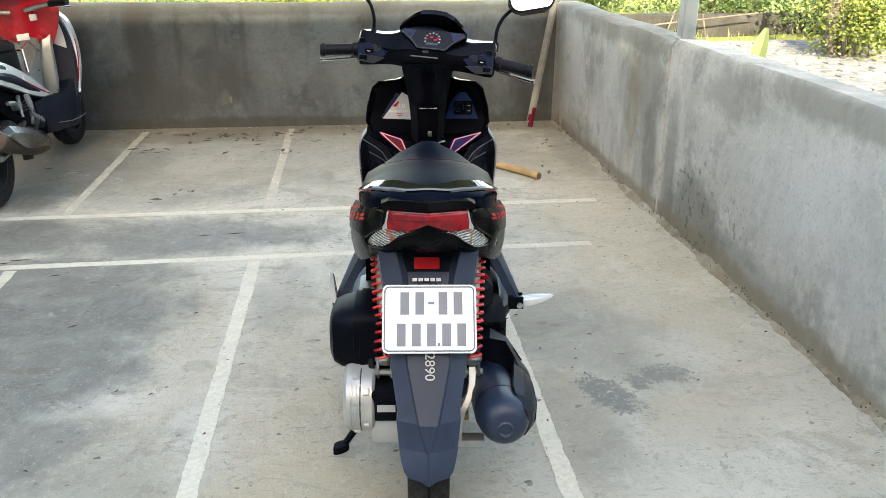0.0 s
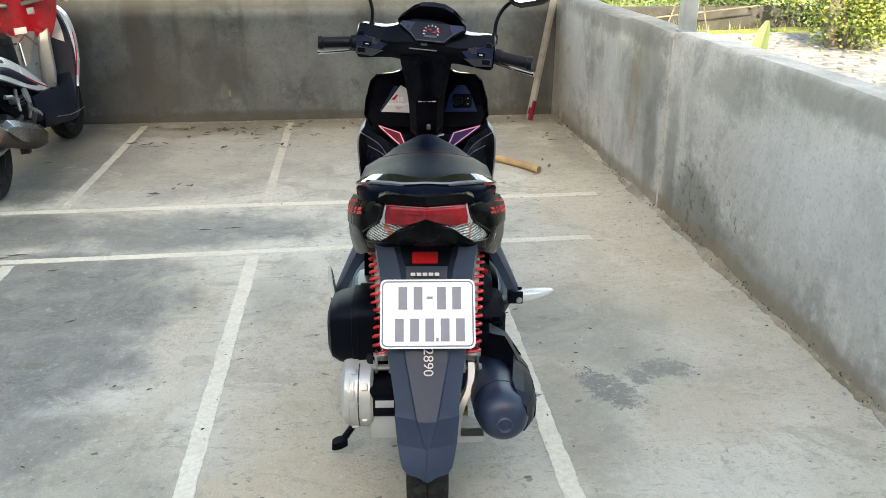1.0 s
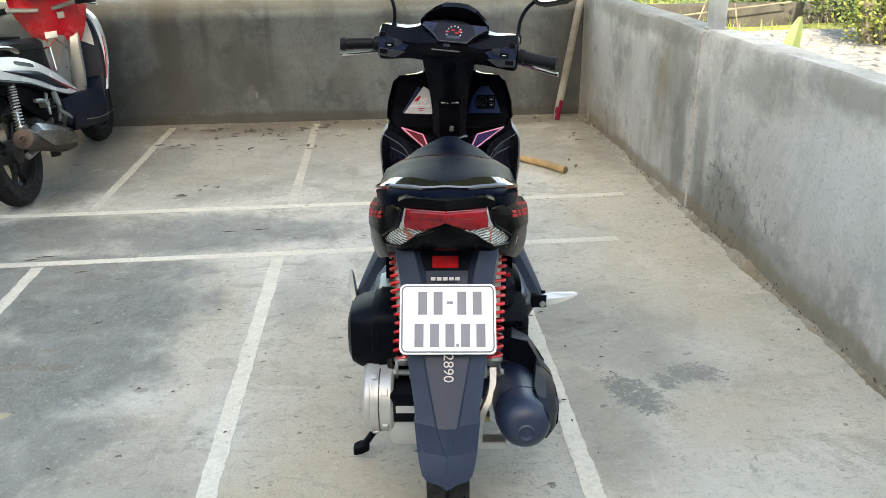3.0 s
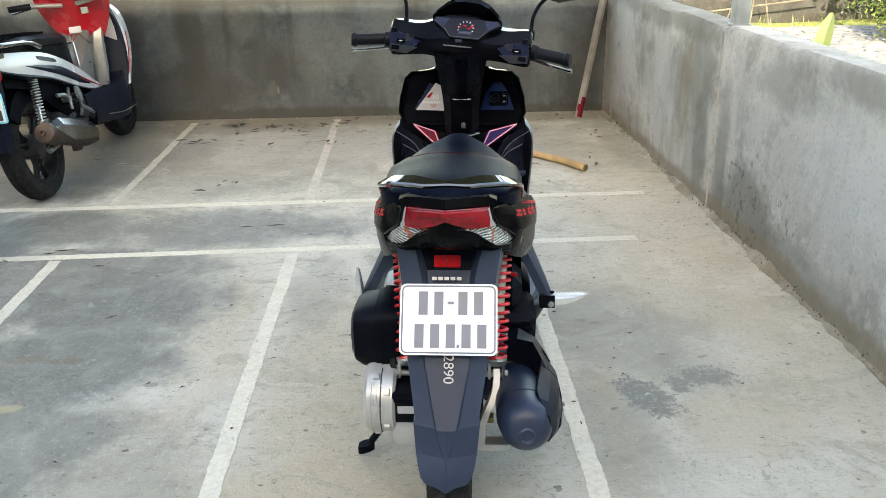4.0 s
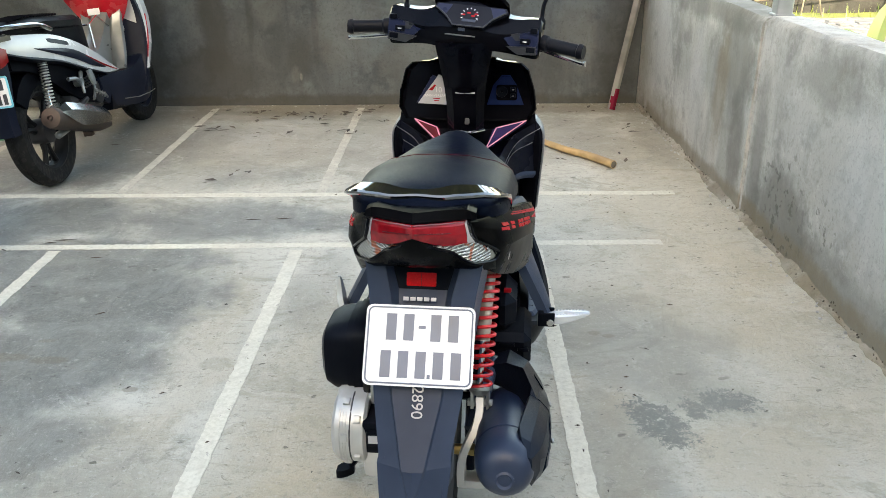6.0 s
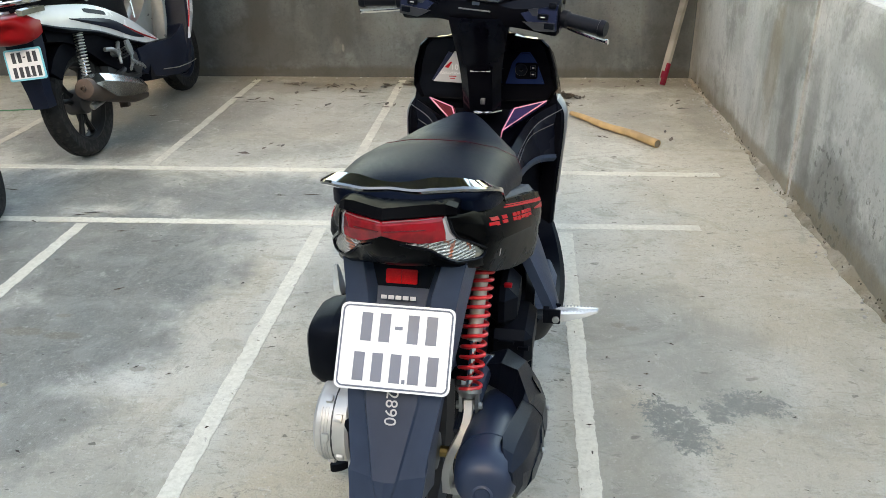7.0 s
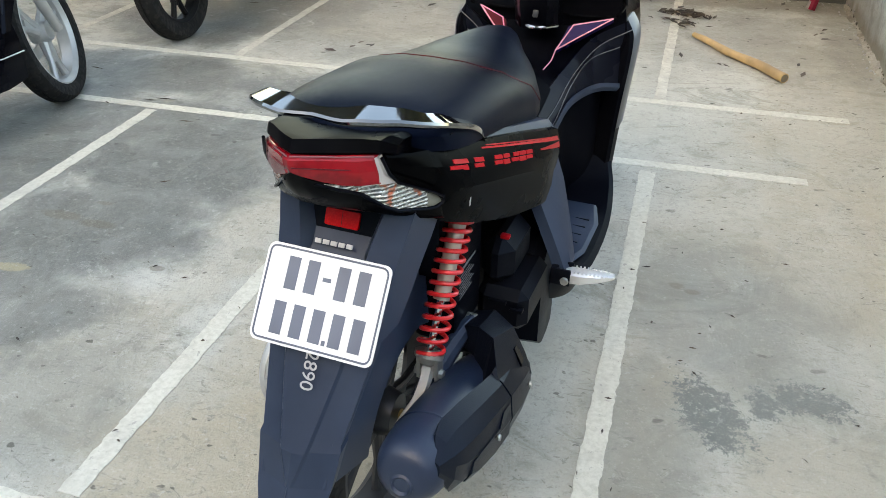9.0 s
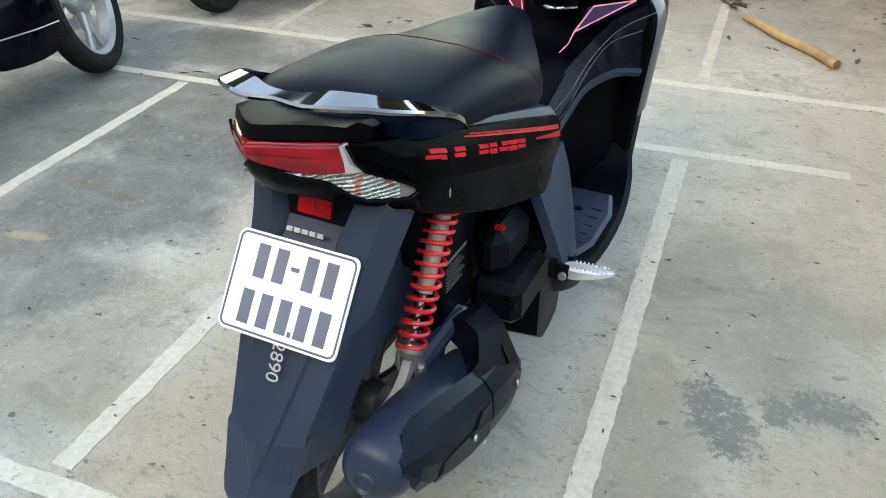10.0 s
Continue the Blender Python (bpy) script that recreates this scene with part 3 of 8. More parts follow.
def wheel(parent, axle, radius, width, rim_mat, spokes, disc=False, turn=0.0, tread=True, deep=0.0, broad=False):
    """Tyre, rim and spokes, with its axis along x."""
    m = at(*axle) @ Matrix.Rotation(radians(turn), 4, "Z") @ ROLL_Y
    r, w = radius, width / 2
    bm = bmesh.new()
    prof = [(r - 0.07 - deep, -w * 0.75), (r - 0.045 - deep * 0.5, -w), (r - 0.018, -w * 0.95), (r - 0.005, -w * 0.6), (r, -0.004), (r - 0.005, -0.0025), (r - 0.005, 0.0025), (r, 0.004), (r - 0.005, w * 0.6), (r - 0.018, w * 0.95), (r - 0.045 - deep * 0.5, w), (r - 0.07 - deep, w * 0.75)]
    prof.append(prof[0])
    lathe(bm, prof, m, 56)
    # tread grooves: slanted bars just proud of the carcass
    for k in range(28 if tread else 0):
        a = 2 * math.pi * k / 28
        for s in (-1, 1):
            g = m @ Matrix.Rotation(a + (0.11 if s > 0 else 0), 4, "Z") @ at(r - 0.0106, 0, s * w * 0.45) @ Matrix.Rotation(s * 0.6, 4, "X")
            box(bm, (-0.006, -0.014, -w * 0.3), (0.0062, 0.010, w * 0.3), 0, g)
    wh = part("wheel", bm, RUBBER, parent, "black tyre on a cast rim", 40)
    bm = bmesh.new()
    r -= deep
    prof = [(r - 0.062, -w * 0.8), (r - 0.07, -w * 0.82), (r - 0.085, -w * 0.5), (r - 0.085, w * 0.5), (r - 0.07, w * 0.82), (r - 0.062, w * 0.8), (r - 0.066, 0)]
    prof.append(prof[0])
    lathe(bm, prof, m, 56)
    part("rim", bm, rim_mat, wh)
    bm = bmesh.new()
    lathe(bm, [(0.012, -w * 0.9), (0.035, -w * 0.8), (0.042, -w * 0.3), (0.042, w * 0.3), (0.035, w * 0.8), (0.012, w * 0.9)], m, 24)
    part("hub", bm, rim_mat, wh)
    bm = bmesh.new()
    for k in range(spokes):
        g = m @ Matrix.Rotation(2 * math.pi * k / spokes, 4, "Z")
        for s in (-1, 1) if not broad else ():
            p0, p1, p2 = Vector((0.035, s * 0.014, 0)), Vector(((r - 0.08) * 0.6, s * 0.012, 0)), Vector((r - 0.082, s * 0.028, 0))
            tube(bm, [g @ p for p in (p0, p1, p2)], [0.011, 0.0085, 0.009], 8)
        box(bm, (0.03, -0.014, -0.006), ((r - 0.08) * 0.62, 0.014, 0.006), 0.004, g)
        if broad:
            # each spoke forks into two broad arms
            for s in (-1, 1):
                tube(bm, [g @ Vector(p) for p in ((0.03, s * 0.012, 0.0), ((r - 0.08) * 0.55, s * 0.022, 0.0), (r - 0.080, s * 0.058, 0.0))], [0.020, 0.013, 0.015], 8)
    part("spokes", bm, rim_mat, wh)
    if disc:
        bm = bmesh.new()
        lathe(bm, [(0.05, 0), (0.095, 0), (0.095, 0.004), (0.05, 0.004), (0.05, 0)], m @ at(0, 0, -w - 0.008), 40)
        part("brake_disc", bm, STEEL, wh)
    return wh


def shock(parent, top, bottom, spring_mat, turns=12, r=0.0225, wire=0.0046, tube_mat=None):
    top, bottom = Vector(top), Vector(bottom)
    d = bottom - top
    ax = d.normalized()
    u = ax.orthogonal().normalized()
    v = ax.cross(u)
    sh = new("shock_absorber")
    sh.parent = parent
    bm = bmesh.new()
    pts, n = [], turns * 18
    for i in range(n + 1):
        f = i / n
        g = 0.02 + 0.96 * (f ** 1.18)
        a = 2 * math.pi * turns * f
        pts.append(top + d * g + (u * math.cos(a) + v * math.sin(a)) * r)
    tube(bm, pts, wire, 7)
    part("spring", bm, spring_mat, sh, "bright coil spring")
    bm = bmesh.new()
    tube(bm, [top, top + d * 0.3, top + d * 0.301, top + d * 0.62], [0.014, 0.014, 0.0135, 0.0135], 16)
    part("damper_tube", bm, tube_mat or STEEL, sh)
    bm = bmesh.new()
    tube(bm, [top + d * 0.5, top + d * 1.0], 0.006, 10)
    part("damper_rod", bm, CHROME, sh)
    bm = bmesh.new()
    tube(bm, [top - ax * 0.02, top, top + d * 0.03], [0.012, 0.024, 0.024], 16)
    part("spring_seat", bm, ALLOY_DARK, sh)
    bm = bmesh.new()
    tube(bm, [top + d * 0.97, top + d * 1.0, bottom + ax * 0.012], [0.024, 0.024, 0.013], 16)
    part("spring_seat", bm, STEEL, sh)
    return sh


def both(build):
    for s in (1, -1):
        build(s)


def bars_for(outline_m, rows, parent, mat, name="marking"):
    """Plain bars in place of writing: rows of (x0, x1, y0, y1) on the local plane."""
    bm = bmesh.new()
    for x0, x1, y0, y1 in rows:
        box(bm, (x0, y0, 0), (x1, y1, 0.0012), 0, outline_m)
    return part(name, bm, mat, parent)


def number_plate(parent, centre, tilt, w, h, face, ink, edge, turn=0.0, inner=None, bold=0.0):
    """A small pressed plate; its normal faces back and up."""
    m = at(*centre) @ Matrix.Rotation(radians(turn), 4, "Z") @ Matrix.Rotation(radians(90 - tilt), 4, "X")
    bm = bmesh.new()
    prism(bm, rounded(w / 2, h / 2, 0.011), 0.0022, m, 0.0006)
    pl = part("number_plate", bm, face, parent, "white pressed number plate with dark bars")
    bm = bmesh.new()
    tube(bm, [m @ Vector((x, y, 0.0022)) for x, y in rounded(w / 2 - 0.0045, h / 2 - 0.0045, 0.009)] + [m @ Vector((w / 2 - 0.0045, h / 2 - 0.0135, 0.0022))], 0.0014, 6)
    part("plate_rim", bm, edge, pl)
    if inner:
        bm = bmesh.new()
        prism(bm, rounded(w / 2 - 0.008, h / 2 - 0.008, 0.007), 0.0012, m @ at(0, 0, 0.0018), 0.0003)
        part("plate_face", bm, inner, pl, "white face inside a pale blue border")
        m = m @ at(0, 0, 0.0012)
    cw, gap = w * 0.098, w * 0.062
    rows = []
    for n, y in ((4, h * 0.06), (5, -h * 0.40)):
        x = -(n * cw + (n - 1) * gap) / 2 - (0.008 if n == 4 else 0)
        for k in range(n):
            if n == 4 and k == 2:
                rows.append((x - 0.004, x + cw * 0.45, y + h * 0.15, y + h * 0.19))
                x += cw * 0.45 + 0.008
            if n == 5 and k == 3:
                rows.append((x - gap * 0.75, x - gap * 0.30, y, y + h * 0.05))
            rows.append((x + cw * (0.12 - bold), x + cw * (0.88 + bold), y, y + h * 0.33))
            x += cw + gap
    bars_for(m @ at(0.004, 0, 0.0016), rows, pl, ink)
    return pl


def build_scooter():
    S = thing("scooter", "black motor scooter with red rear springs parked on its stand", "scooter", at(0.121, 2.247, 0) @ Matrix.Rotation(radians(-5.6), 4, "Z"))

    # tail cowl: a crest along each flank, a full shoulder, a crease and a tucked-in foot
    def section(y, zt, crest, wide, crease, foot, lean=0.0):
        (xc, zc), (xw, zw), (xk, zk), (xf, zf) = crest, wide, crease, foot
        return mirrored([(0, y, zt), (xc * 0.62, y, zt), (xc - 0.016, y, zc + 0.004), (xc - 0.003, y, zc + 0.001), (xc, y + lean * 0.1, zc - 0.004),
                         (xw, y + lean * 0.25, zw), ((xw + xk) / 2 + 0.002, y + lean * 0.4, (zw + zk) / 2), (xk, y + lean * 0.55, zk), (xk - 0.003, y + lean * 0.6, zk - 0.008),
                         ((xk + xf) / 2 + 0.002, y + lean * 0.8, (zk + zf) / 2), (xf, y + lean, zf), (xf * 0.8, y + lean, zf + 0.006), (0, y + lean, zf + 0.02)])
    rings = [section(0.016, 0.788, (0.083, 0.791), (0.082, 0.780), (0.066, 0.745), (0.062, 0.722)),
             section(0.050, 0.786, (0.101, 0.780), (0.1035, 0.764), (0.092, 0.735), (0.088, 0.700)),
             section(0.085, 0.784, (0.114, 0.772), (0.1225, 0.750), (0.1165, 0.722), (0.104, 0.676)),
             section(0.120, 0.780, (0.1245, 0.764), (0.1355, 0.741), (0.142, 0.706), (0.122, 0.650)),
             section(0.200, 0.765, (0.145, 0.744), (0.155, 0.722), (0.163, 0.684), (0.142, 0.612)),
             section(0.310, 0.735, (0.164, 0.711), (0.173, 0.692), (0.180, 0.652), (0.160, 0.572), -0.01),
             section(0.420, 0.700, (0.180, 0.676), (0.188, 0.660), (0.1925, 0.616), (0.180, 0.545), -0.02),
             section(0.488, 0.672, (0.187, 0.653), (0.192, 0.641), (0.193, 0.596), (0.184, 0.534), -0.045)]
    bm = bmesh.new()
    loft(bm, smooth_rings(rings, 5))
    body = part("tail_cowl", bm, SATIN, S, "satin black side and tail panels", 24)

    # red stripes and lettering-like bars laid on the flanks
    tree = BVHTree.FromPolygons([v.co for v in body.data.vertices], [p.vertices[:] for p in body.data.polygons])

    def on_flank(s, y, z, off):
        hit = tree.ray_cast(Vector((s * 0.4, y, z)), Vector((-s, 0, 0)))
        return (hit[0] if hit[0] else Vector((s * 0.16, y, z))) + Vector((s * off, 0, 0))

    def ribbon(bm, s, a, b, wa, wb, n=8):
        rows = []
        for i in range(n + 1):
            f = i / n
            y, z, w = a[0] + (b[0] - a[0]) * f, a[1] + (b[1] - a[1]) * f, wa + (wb - wa) * f
            rows.append([on_flank(s, y, z + w, 0.0012), on_flank(s, y, z - w, 0.0012), on_flank(s, y, z - w, -0.002), on_flank(s, y, z + w, -0.002)])
        loft(bm, rows)

    def flank(s):
        bm = bmesh.new()
        ribbon(bm, s, (0.190, 0.7375), (0.489, 0.6385), 0.0010, 0.0024, 14)
        part("stripe", bm, RED_TRIM, S, "thin red stripe")
        bm = bmesh.new()
        ribbon(bm, s, (0.205, 0.7360), (0.470, 0.6480), 0.0008, 0.0009, 12)
        part("stripe", bm, RED_TRIM, S, "hairline red stripe")
        bm = bmesh.new()
        ribbon(bm, s, (0.375, 0.663), (0.470, 0.634), 0.0012, 0.0050, 8)
        ribbon(bm, s, (0.468, 0.633), (0.486, 0.604), 0.0055, 0.0040, 4)
        part("stripe", bm, RED_TRIM, S, "red stripe bending down at its end")
        # slanted angular red marks in a row
        for k, w in enumerate((0.029, 0.011, 0.022, 0, 0.022, 0.019, 0.024, 0.023, 0.022)):
            bars = ((0.25 if k in (0, 6) else 0.0, 1.0, 0.60, 1.0), (0.0, 1.0, 0.0 if k % 2 else 0.10, 0.46))
            if not w:
                continue
            bm = bmesh.new()
            for u0, u1, v0, v1 in bars:
                lo, hi = -0.0078 + 0.0150 * v0, -0.0078 + 0.0150 * v1
                y0 = 0.104 + 0.0262 * k + w * u0 + 0.006 * (v0 + v1) / 2
                y1 = 0.104 + 0.0262 * k + w * u1 + 0.006 * (v0 + v1) / 2
                ribbon(bm, s, (y0, 0.7435 - 0.318 * (y0 - 0.110) + (lo + hi) / 2), (y1, 0.7435 - 0.318 * (y1 - 0.110) + (lo + hi) / 2), (hi - lo) / 2, (hi - lo) / 2, 2)
            part("flank_decal", bm, RED_TRIM, S)
        # nick in the paint
        bm = bmesh.new()
        ribbon(bm, s, (0.150, 0.676), (0.154, 0.664), 0.0035, 0.002, 2)
        if s > 0:
            part("paint_scratch", bm, LABEL_PALE, S, "small pale scratch")
        else:
            bm.free()
    both(flank)

    # tail lamp: red lens coming to a point at the back, with clear wrap-round ends
    lens = ((0.0, -0.075, 0.8115, 0.7895), (0.010, -0.069, 0.8100, 0.7835), (0.027, -0.052, 0.8060, 0.7715), (0.045, -0.035, 0.8010, 0.7620), (0.062, -0.019, 0.7965, 0.7570), (0.080, 0.000, 0.7925, 0.7545))
    rings = []
    for sx, rows in ((-1, lens[::-1]), (1, lens[1:])):
        for x, y, zt, zb in rows:
            k = 0.95 if x > 0.07 else 1.0
            zm = zb + (zt - zb) * 0.55
            rings.append([Vector((sx * x * k, y + 0.03, zt + 0.001)), Vector((sx * x * k, y + 0.003, zt)), Vector((sx * x * k, y - 0.001, zt - 0.003)), Vector((sx * x * (k + 1) / 2, y - 0.0012, zm)), Vector((sx * x, y + 0.003, zb + 0.002)), Vector((sx * x, y + 0.008, zb)), Vector((sx * x, y + 0.03, zb))])
    bm = bmesh.new()
    loft(bm, rings)
    lamp = part("tail_lamp", bm, RED_LENS, S, "pointed red tail lamp lens with crossed facets", 9)
    # darker inner ridge lines and the pale upper lip of the lens
    for q in (1, -1):
        bm = bmesh.new()
        tube(bm, [(q * 0.004, -0.0758, 0.7995), (q * 0.045, -0.0372, 0.787), (q * 0.074, -0.0035, 0.777)], 0.0009, 5)
        part("lens_ridge", bm, WINE_DARK, lamp)
        bm = bmesh.new()
        tube(bm, [(q * 0.002, -0.0735, 0.8128), (q * 0.027, -0.0510, 0.8072), (q * 0.045, -0.0340, 0.8022), (q * 0.074, -0.0005, 0.7940)], 0.0011, 6)
        part("lens_edge", bm, LENS_LIP, lamp, "pinkish clear upper edge of the lens")

    def indicator(s):
        # clear strip beside the red lens, widening into a low ribbed wedge that wraps round the corner
        def row(x, y, zt, zb, back):
            return [Vector((s * (x - back * 0.5), y + 0.02, zt)), Vector((s * x, y, zt)), Vector((s * (x + 0.0014), y - 0.0012, (zt + zb) / 2)), Vector((s * x, y + 0.001, zb)), Vector((s * (x - back * 0.5), y + 0.02, zb))]
        rows = ((0.028, -0.045, 0.7700, 0.7680, 0.0), (0.040, -0.034, 0.7632, 0.7595, 0.0), (0.050, -0.020, 0.7592, 0.7525, 0.0), (0.058, -0.004, 0.7570, 0.7430, 0.0), (0.068, 0.006, 0.7555, 0.7310, 0.01), (0.080, 0.014, 0.7548, 0.7205, 0.02), (0.090, 0.029, 0.7470, 0.7100, 0.03), (0.102, 0.050, 0.7335, 0.7030, 0.03), (0.1135, 0.070, 0.7190, 0.6970, 0.03))
        bm = bmesh.new()
        loft(bm, [row(*r) for r in rows])
        part("indicator", bm, CLEAR_LENS, lamp, "clear ribbed indicator lens with amber bulb", 60)
        bm = bmesh.new()
        loft(bm, [row(*r) for r in (rows[-1], (0.119, 0.080, 0.7115, 0.6945, 0.03), (0.1245, 0.091, 0.7035, 0.6970, 0.03))])
        part("lens_tip", bm, LENS_TIP, lamp, "smoky tip of the indicator lens", 60)
        bm = bmesh.new()
        loft(bm, [[Vector((s * p[0], p[1], p[2])) for p in q] for q in (((0.0755, -0.003, 0.7925), (0.0785, 0.000, 0.7925), (0.0785, 0.012, 0.7925), (0.0755, 0.012, 0.7925)), ((0.0795, 0.000, 0.7700), (0.0835, 0.005, 0.7690), (0.0835, 0.016, 0.7690), (0.0795, 0.016, 0.7700)), ((0.0790, 0.002, 0.7550), (0.0905, 0.022, 0.7510), (0.0905, 0.030, 0.7510), (0.0790, 0.020, 0.7550)))])
        part("clear_strip", bm, CLEAR_STRIP, lamp, "clear strip beside the red lens")
        # black moulded surround
        for line in (((0.020, -0.053, 0.7715), (0.039, -0.0345, 0.7580), (0.049, -0.0200, 0.7505), (0.0575, -0.0045, 0.7405), (0.068, 0.0055, 0.7285), (0.0805, 0.0140, 0.7178), (0.0910, 0.0295, 0.7070), (0.1145, 0.0705, 0.6940), (0.1225, 0.086, 0.6912)), ((0.0830, 0.0025, 0.7925), (0.0885, 0.0110, 0.7680), (0.0945, 0.0240, 0.7510), (0.1060, 0.0480, 0.7360), (0.1180, 0.0720, 0.7205), (0.1285, 0.0930, 0.7050), (0.1275, 0.0930, 0.6965), (0.1225, 0.086, 0.6912))):
            bm = bmesh.new()
            tube(bm, [(s * x, y, z) for x, y, z in line], 0.0024, 7)
            part("lamp_rim", bm, GLOSS, lamp)
    both(indicator)

    # beak under the lens: a smooth black bulge between the indicators
    beak = ((0.0, ((-0.064, 0.790), (-0.058, 0.768), (-0.036, 0.733), (0.008, 0.706), (0.050, 0.696))),
            (0.014, ((-0.061, 0.780), (-0.055, 0.764), (-0.034, 0.732), (0.008, 0.706), (0.050, 0.696))),
            (0.032, ((-0.042, 0.768), (-0.038, 0.753), (-0.020, 0.727), (0.014, 0.704), (0.050, 0.695))),
            (0.050, ((-0.018, 0.750), (-0.012, 0.738), (0.000, 0.716), (0.024, 0.700), (0.052, 0.693))),
            (0.062, ((0.000, 0.737), (0.005, 0.726), (0.013, 0.708), (0.032, 0.696), (0.056, 0.690))),
            (0.085, ((0.026, 0.711), (0.028, 0.707), (0.034, 0.699), (0.048, 0.688), (0.070, 0.682))),
            (0.110, ((0.066, 0.697), (0.068, 0.693), (0.072, 0.684), (0.080, 0.674), (0.095, 0.668))),
            (0.123, ((0.090, 0.693), (0.092, 0.688), (0.096, 0.678), (0.102, 0.668), (0.112, 0.660))))
    rings = []
    for sx, rows in ((-1, beak[::-1]), (1, beak[1:])):
        for x, prof in rows:
            rings.append([Vector((sx * x, y, z)) for y, z in prof] + [Vector((sx * x * 0.96, prof[-1][0] + 0.03, prof[-1][1] + 0.01)), Vector((sx * x * 0.96, prof[0][0] + 0.04, prof[0][1] - 0.002))])
    bm = bmesh.new()
    loft(bm, smooth_rings(rings, 2))
    part("lamp_base", bm, SATIN, S, "black bulging cover under the tail lamp", 40)

    # deck over the lamp: a steep rear face rising to a pointed ridge, then a hollow under the rail
    deck = ((0.0, ((-0.068, 0.8150), (-0.060, 0.8290), (-0.030, 0.8170), (0.060, 0.796))),
            (0.020, ((-0.053, 0.8115), (-0.046, 0.8265), (-0.016, 0.8150), (0.060, 0.796))),
            (0.040, ((-0.034, 0.8070), (-0.027, 0.8225), (0.003, 0.8125), (0.062, 0.796))),
            (0.060, ((-0.012, 0.8010), (-0.006, 0.8170), (0.022, 0.8090), (0.075, 0.795))),
            (0.078, ((0.006, 0.7965), (0.011, 0.8110), (0.038, 0.8070), (0.095, 0.793))),
            (0.092, ((0.024, 0.7900), (0.030, 0.7985), (0.050, 0.7990), (0.110, 0.788))))
    rings = []
    for sx, rows in ((-1, deck[::-1]), (1, deck[1:])):
        for x, prof in rows:
            rings.append([Vector((sx * x, y, z)) for y, z in prof] + [Vector((sx * x, prof[-1][0], 0.765)), Vector((sx * x, prof[0][0] + 0.03, 0.775))])
    bm = bmesh.new()
    loft(bm, rings)
    part("tail_deck", bm, DECK, S, "glossy black facetted tail deck", 10)

    # grab rail: a broad wing with a bevelled rear edge, hooked down at both ends
    stations = ((0.0, -0.015, 0.8430, 0.008, 0.8450, 0.009), (0.024, -0.019, 0.8430, 0.011, 0.8457, 0.010), (0.044, -0.020, 0.8430, 0.020, 0.8467, 0.011), (0.062, -0.015, 0.8440, 0.027, 0.8478, 0.012), (0.084, -0.003, 0.8415, 0.037, 0.8450, 0.012), (0.104, 0.014, 0.8380, 0.049, 0.8410, 0.012), (0.122, 0.036, 0.8300, 0.064, 0.8325, 0.012), (0.136, 0.070, 0.8180, 0.092, 0.8225, 0.010), (0.1435, 0.110, 0.8030, 0.124, 0.8060, 0.011), (0.147, 0.145, 0.7890, 0.154, 0.7925, 0.012), (0.1475, 0.172, 0.7750, 0.180, 0.7790, 0.013), (0.147, 0.192, 0.7600, 0.198, 0.7640, 0.012), (0.1455, 0.205, 0.7450, 0.209, 0.7480, 0.009))
    rings = []
    for sx, rows in ((-1, stations[::-1]), (1, stations[1:])):
        for x, yr, zr, yf, zf, th in rows:
            xi = x - 0.014 if x > 0.13 else x - 0.10 * max(0, x - 0.03)
            rings.append([Vector((sx * x, yr + 0.002, zr - th * 0.55)), Vector((sx * x, yr, zr - 0.002)), Vector((sx * (x - 0.001), yr + 0.003, zr + 0.0008)), Vector((sx * ((x + xi) / 2), (yr + yf) / 2, (zr + zf) / 2 + 0.0003)), Vector((sx * xi, yf - 0.002, zf)), Vector((sx * xi, yf, zf - 0.004)), Vector((sx * (xi + 0.001), yf - 0.004, zf - th)), Vector((sx * (x - 0.002), yr + 0.010, zr - th))])
    bm = bmesh.new()
    loft(bm, smooth_rings(rings, 2))
    rail = part("grab_rail", bm, RAIL, S, "glossy black winged passenger grab rail", 20)
    for s in (1, -1):
        bm = bmesh.new()
        loft(bm, smooth_rings([[Vector((s * (x + dx), y + dy, z)) for dx, dy in ((-0.012, -0.016), (0.007, -0.014), (0.009, 0.016), (-0.012, 0.018))] for x, y, z in ((0.122, 0.128, 0.786), (0.124, 0.145, 0.765), (0.122, 0.165, 0.735))], 2))
        part("rail_mount", bm, MATTE, rail)

    # seat: passenger hump, step and narrow nose
    def seat_ring(y, w, zc, ze, zb):
        return mirrored([(0, y, zc), (w * 0.35, y, zc - 0.002), (w * 0.7, y, zc - (zc - ze) * 0.22), (w * 0.92, y, zc - (zc - ze) * 0.55), (w, y, ze), (w * 1.0, y, ze - 0.02), (w * 0.94, y, zb), (0, y, zb)])
    rings = [seat_ring(0.065, 0.080, 0.792, 0.788, 0.778), seat_ring(0.085, 0.112, 0.806, 0.790, 0.775), seat_ring(0.14, 0.138, 0.815, 0.778, 0.755), seat_ring(0.24, 0.147, 0.813, 0.762, 0.73),
             seat_ring(0.33, 0.151, 0.803, 0.746, 0.706), seat_ring(0.40, 0.154, 0.787, 0.728, 0.685), seat_ring(0.46, 0.153, 0.773, 0.706, 0.664), seat_ring(0.53, 0.139, 0.766, 0.692, 0.646),
             seat_ring(0.60, 0.106, 0.766, 0.692, 0.642), seat_ring(0.67, 0.070, 0.760, 0.690, 0.640), seat_ring(0.73, 0.046, 0.748, 0.686, 0.636), seat_ring(0.78, 0.026, 0.724, 0.676, 0.632)]
    rr = smooth_rings(rings, 4)
    bm = bmesh.new()
    loft(bm, rr)
    seat = part("seat", bm, VINYL, S, "black vinyl seat with thin red piping", 40)
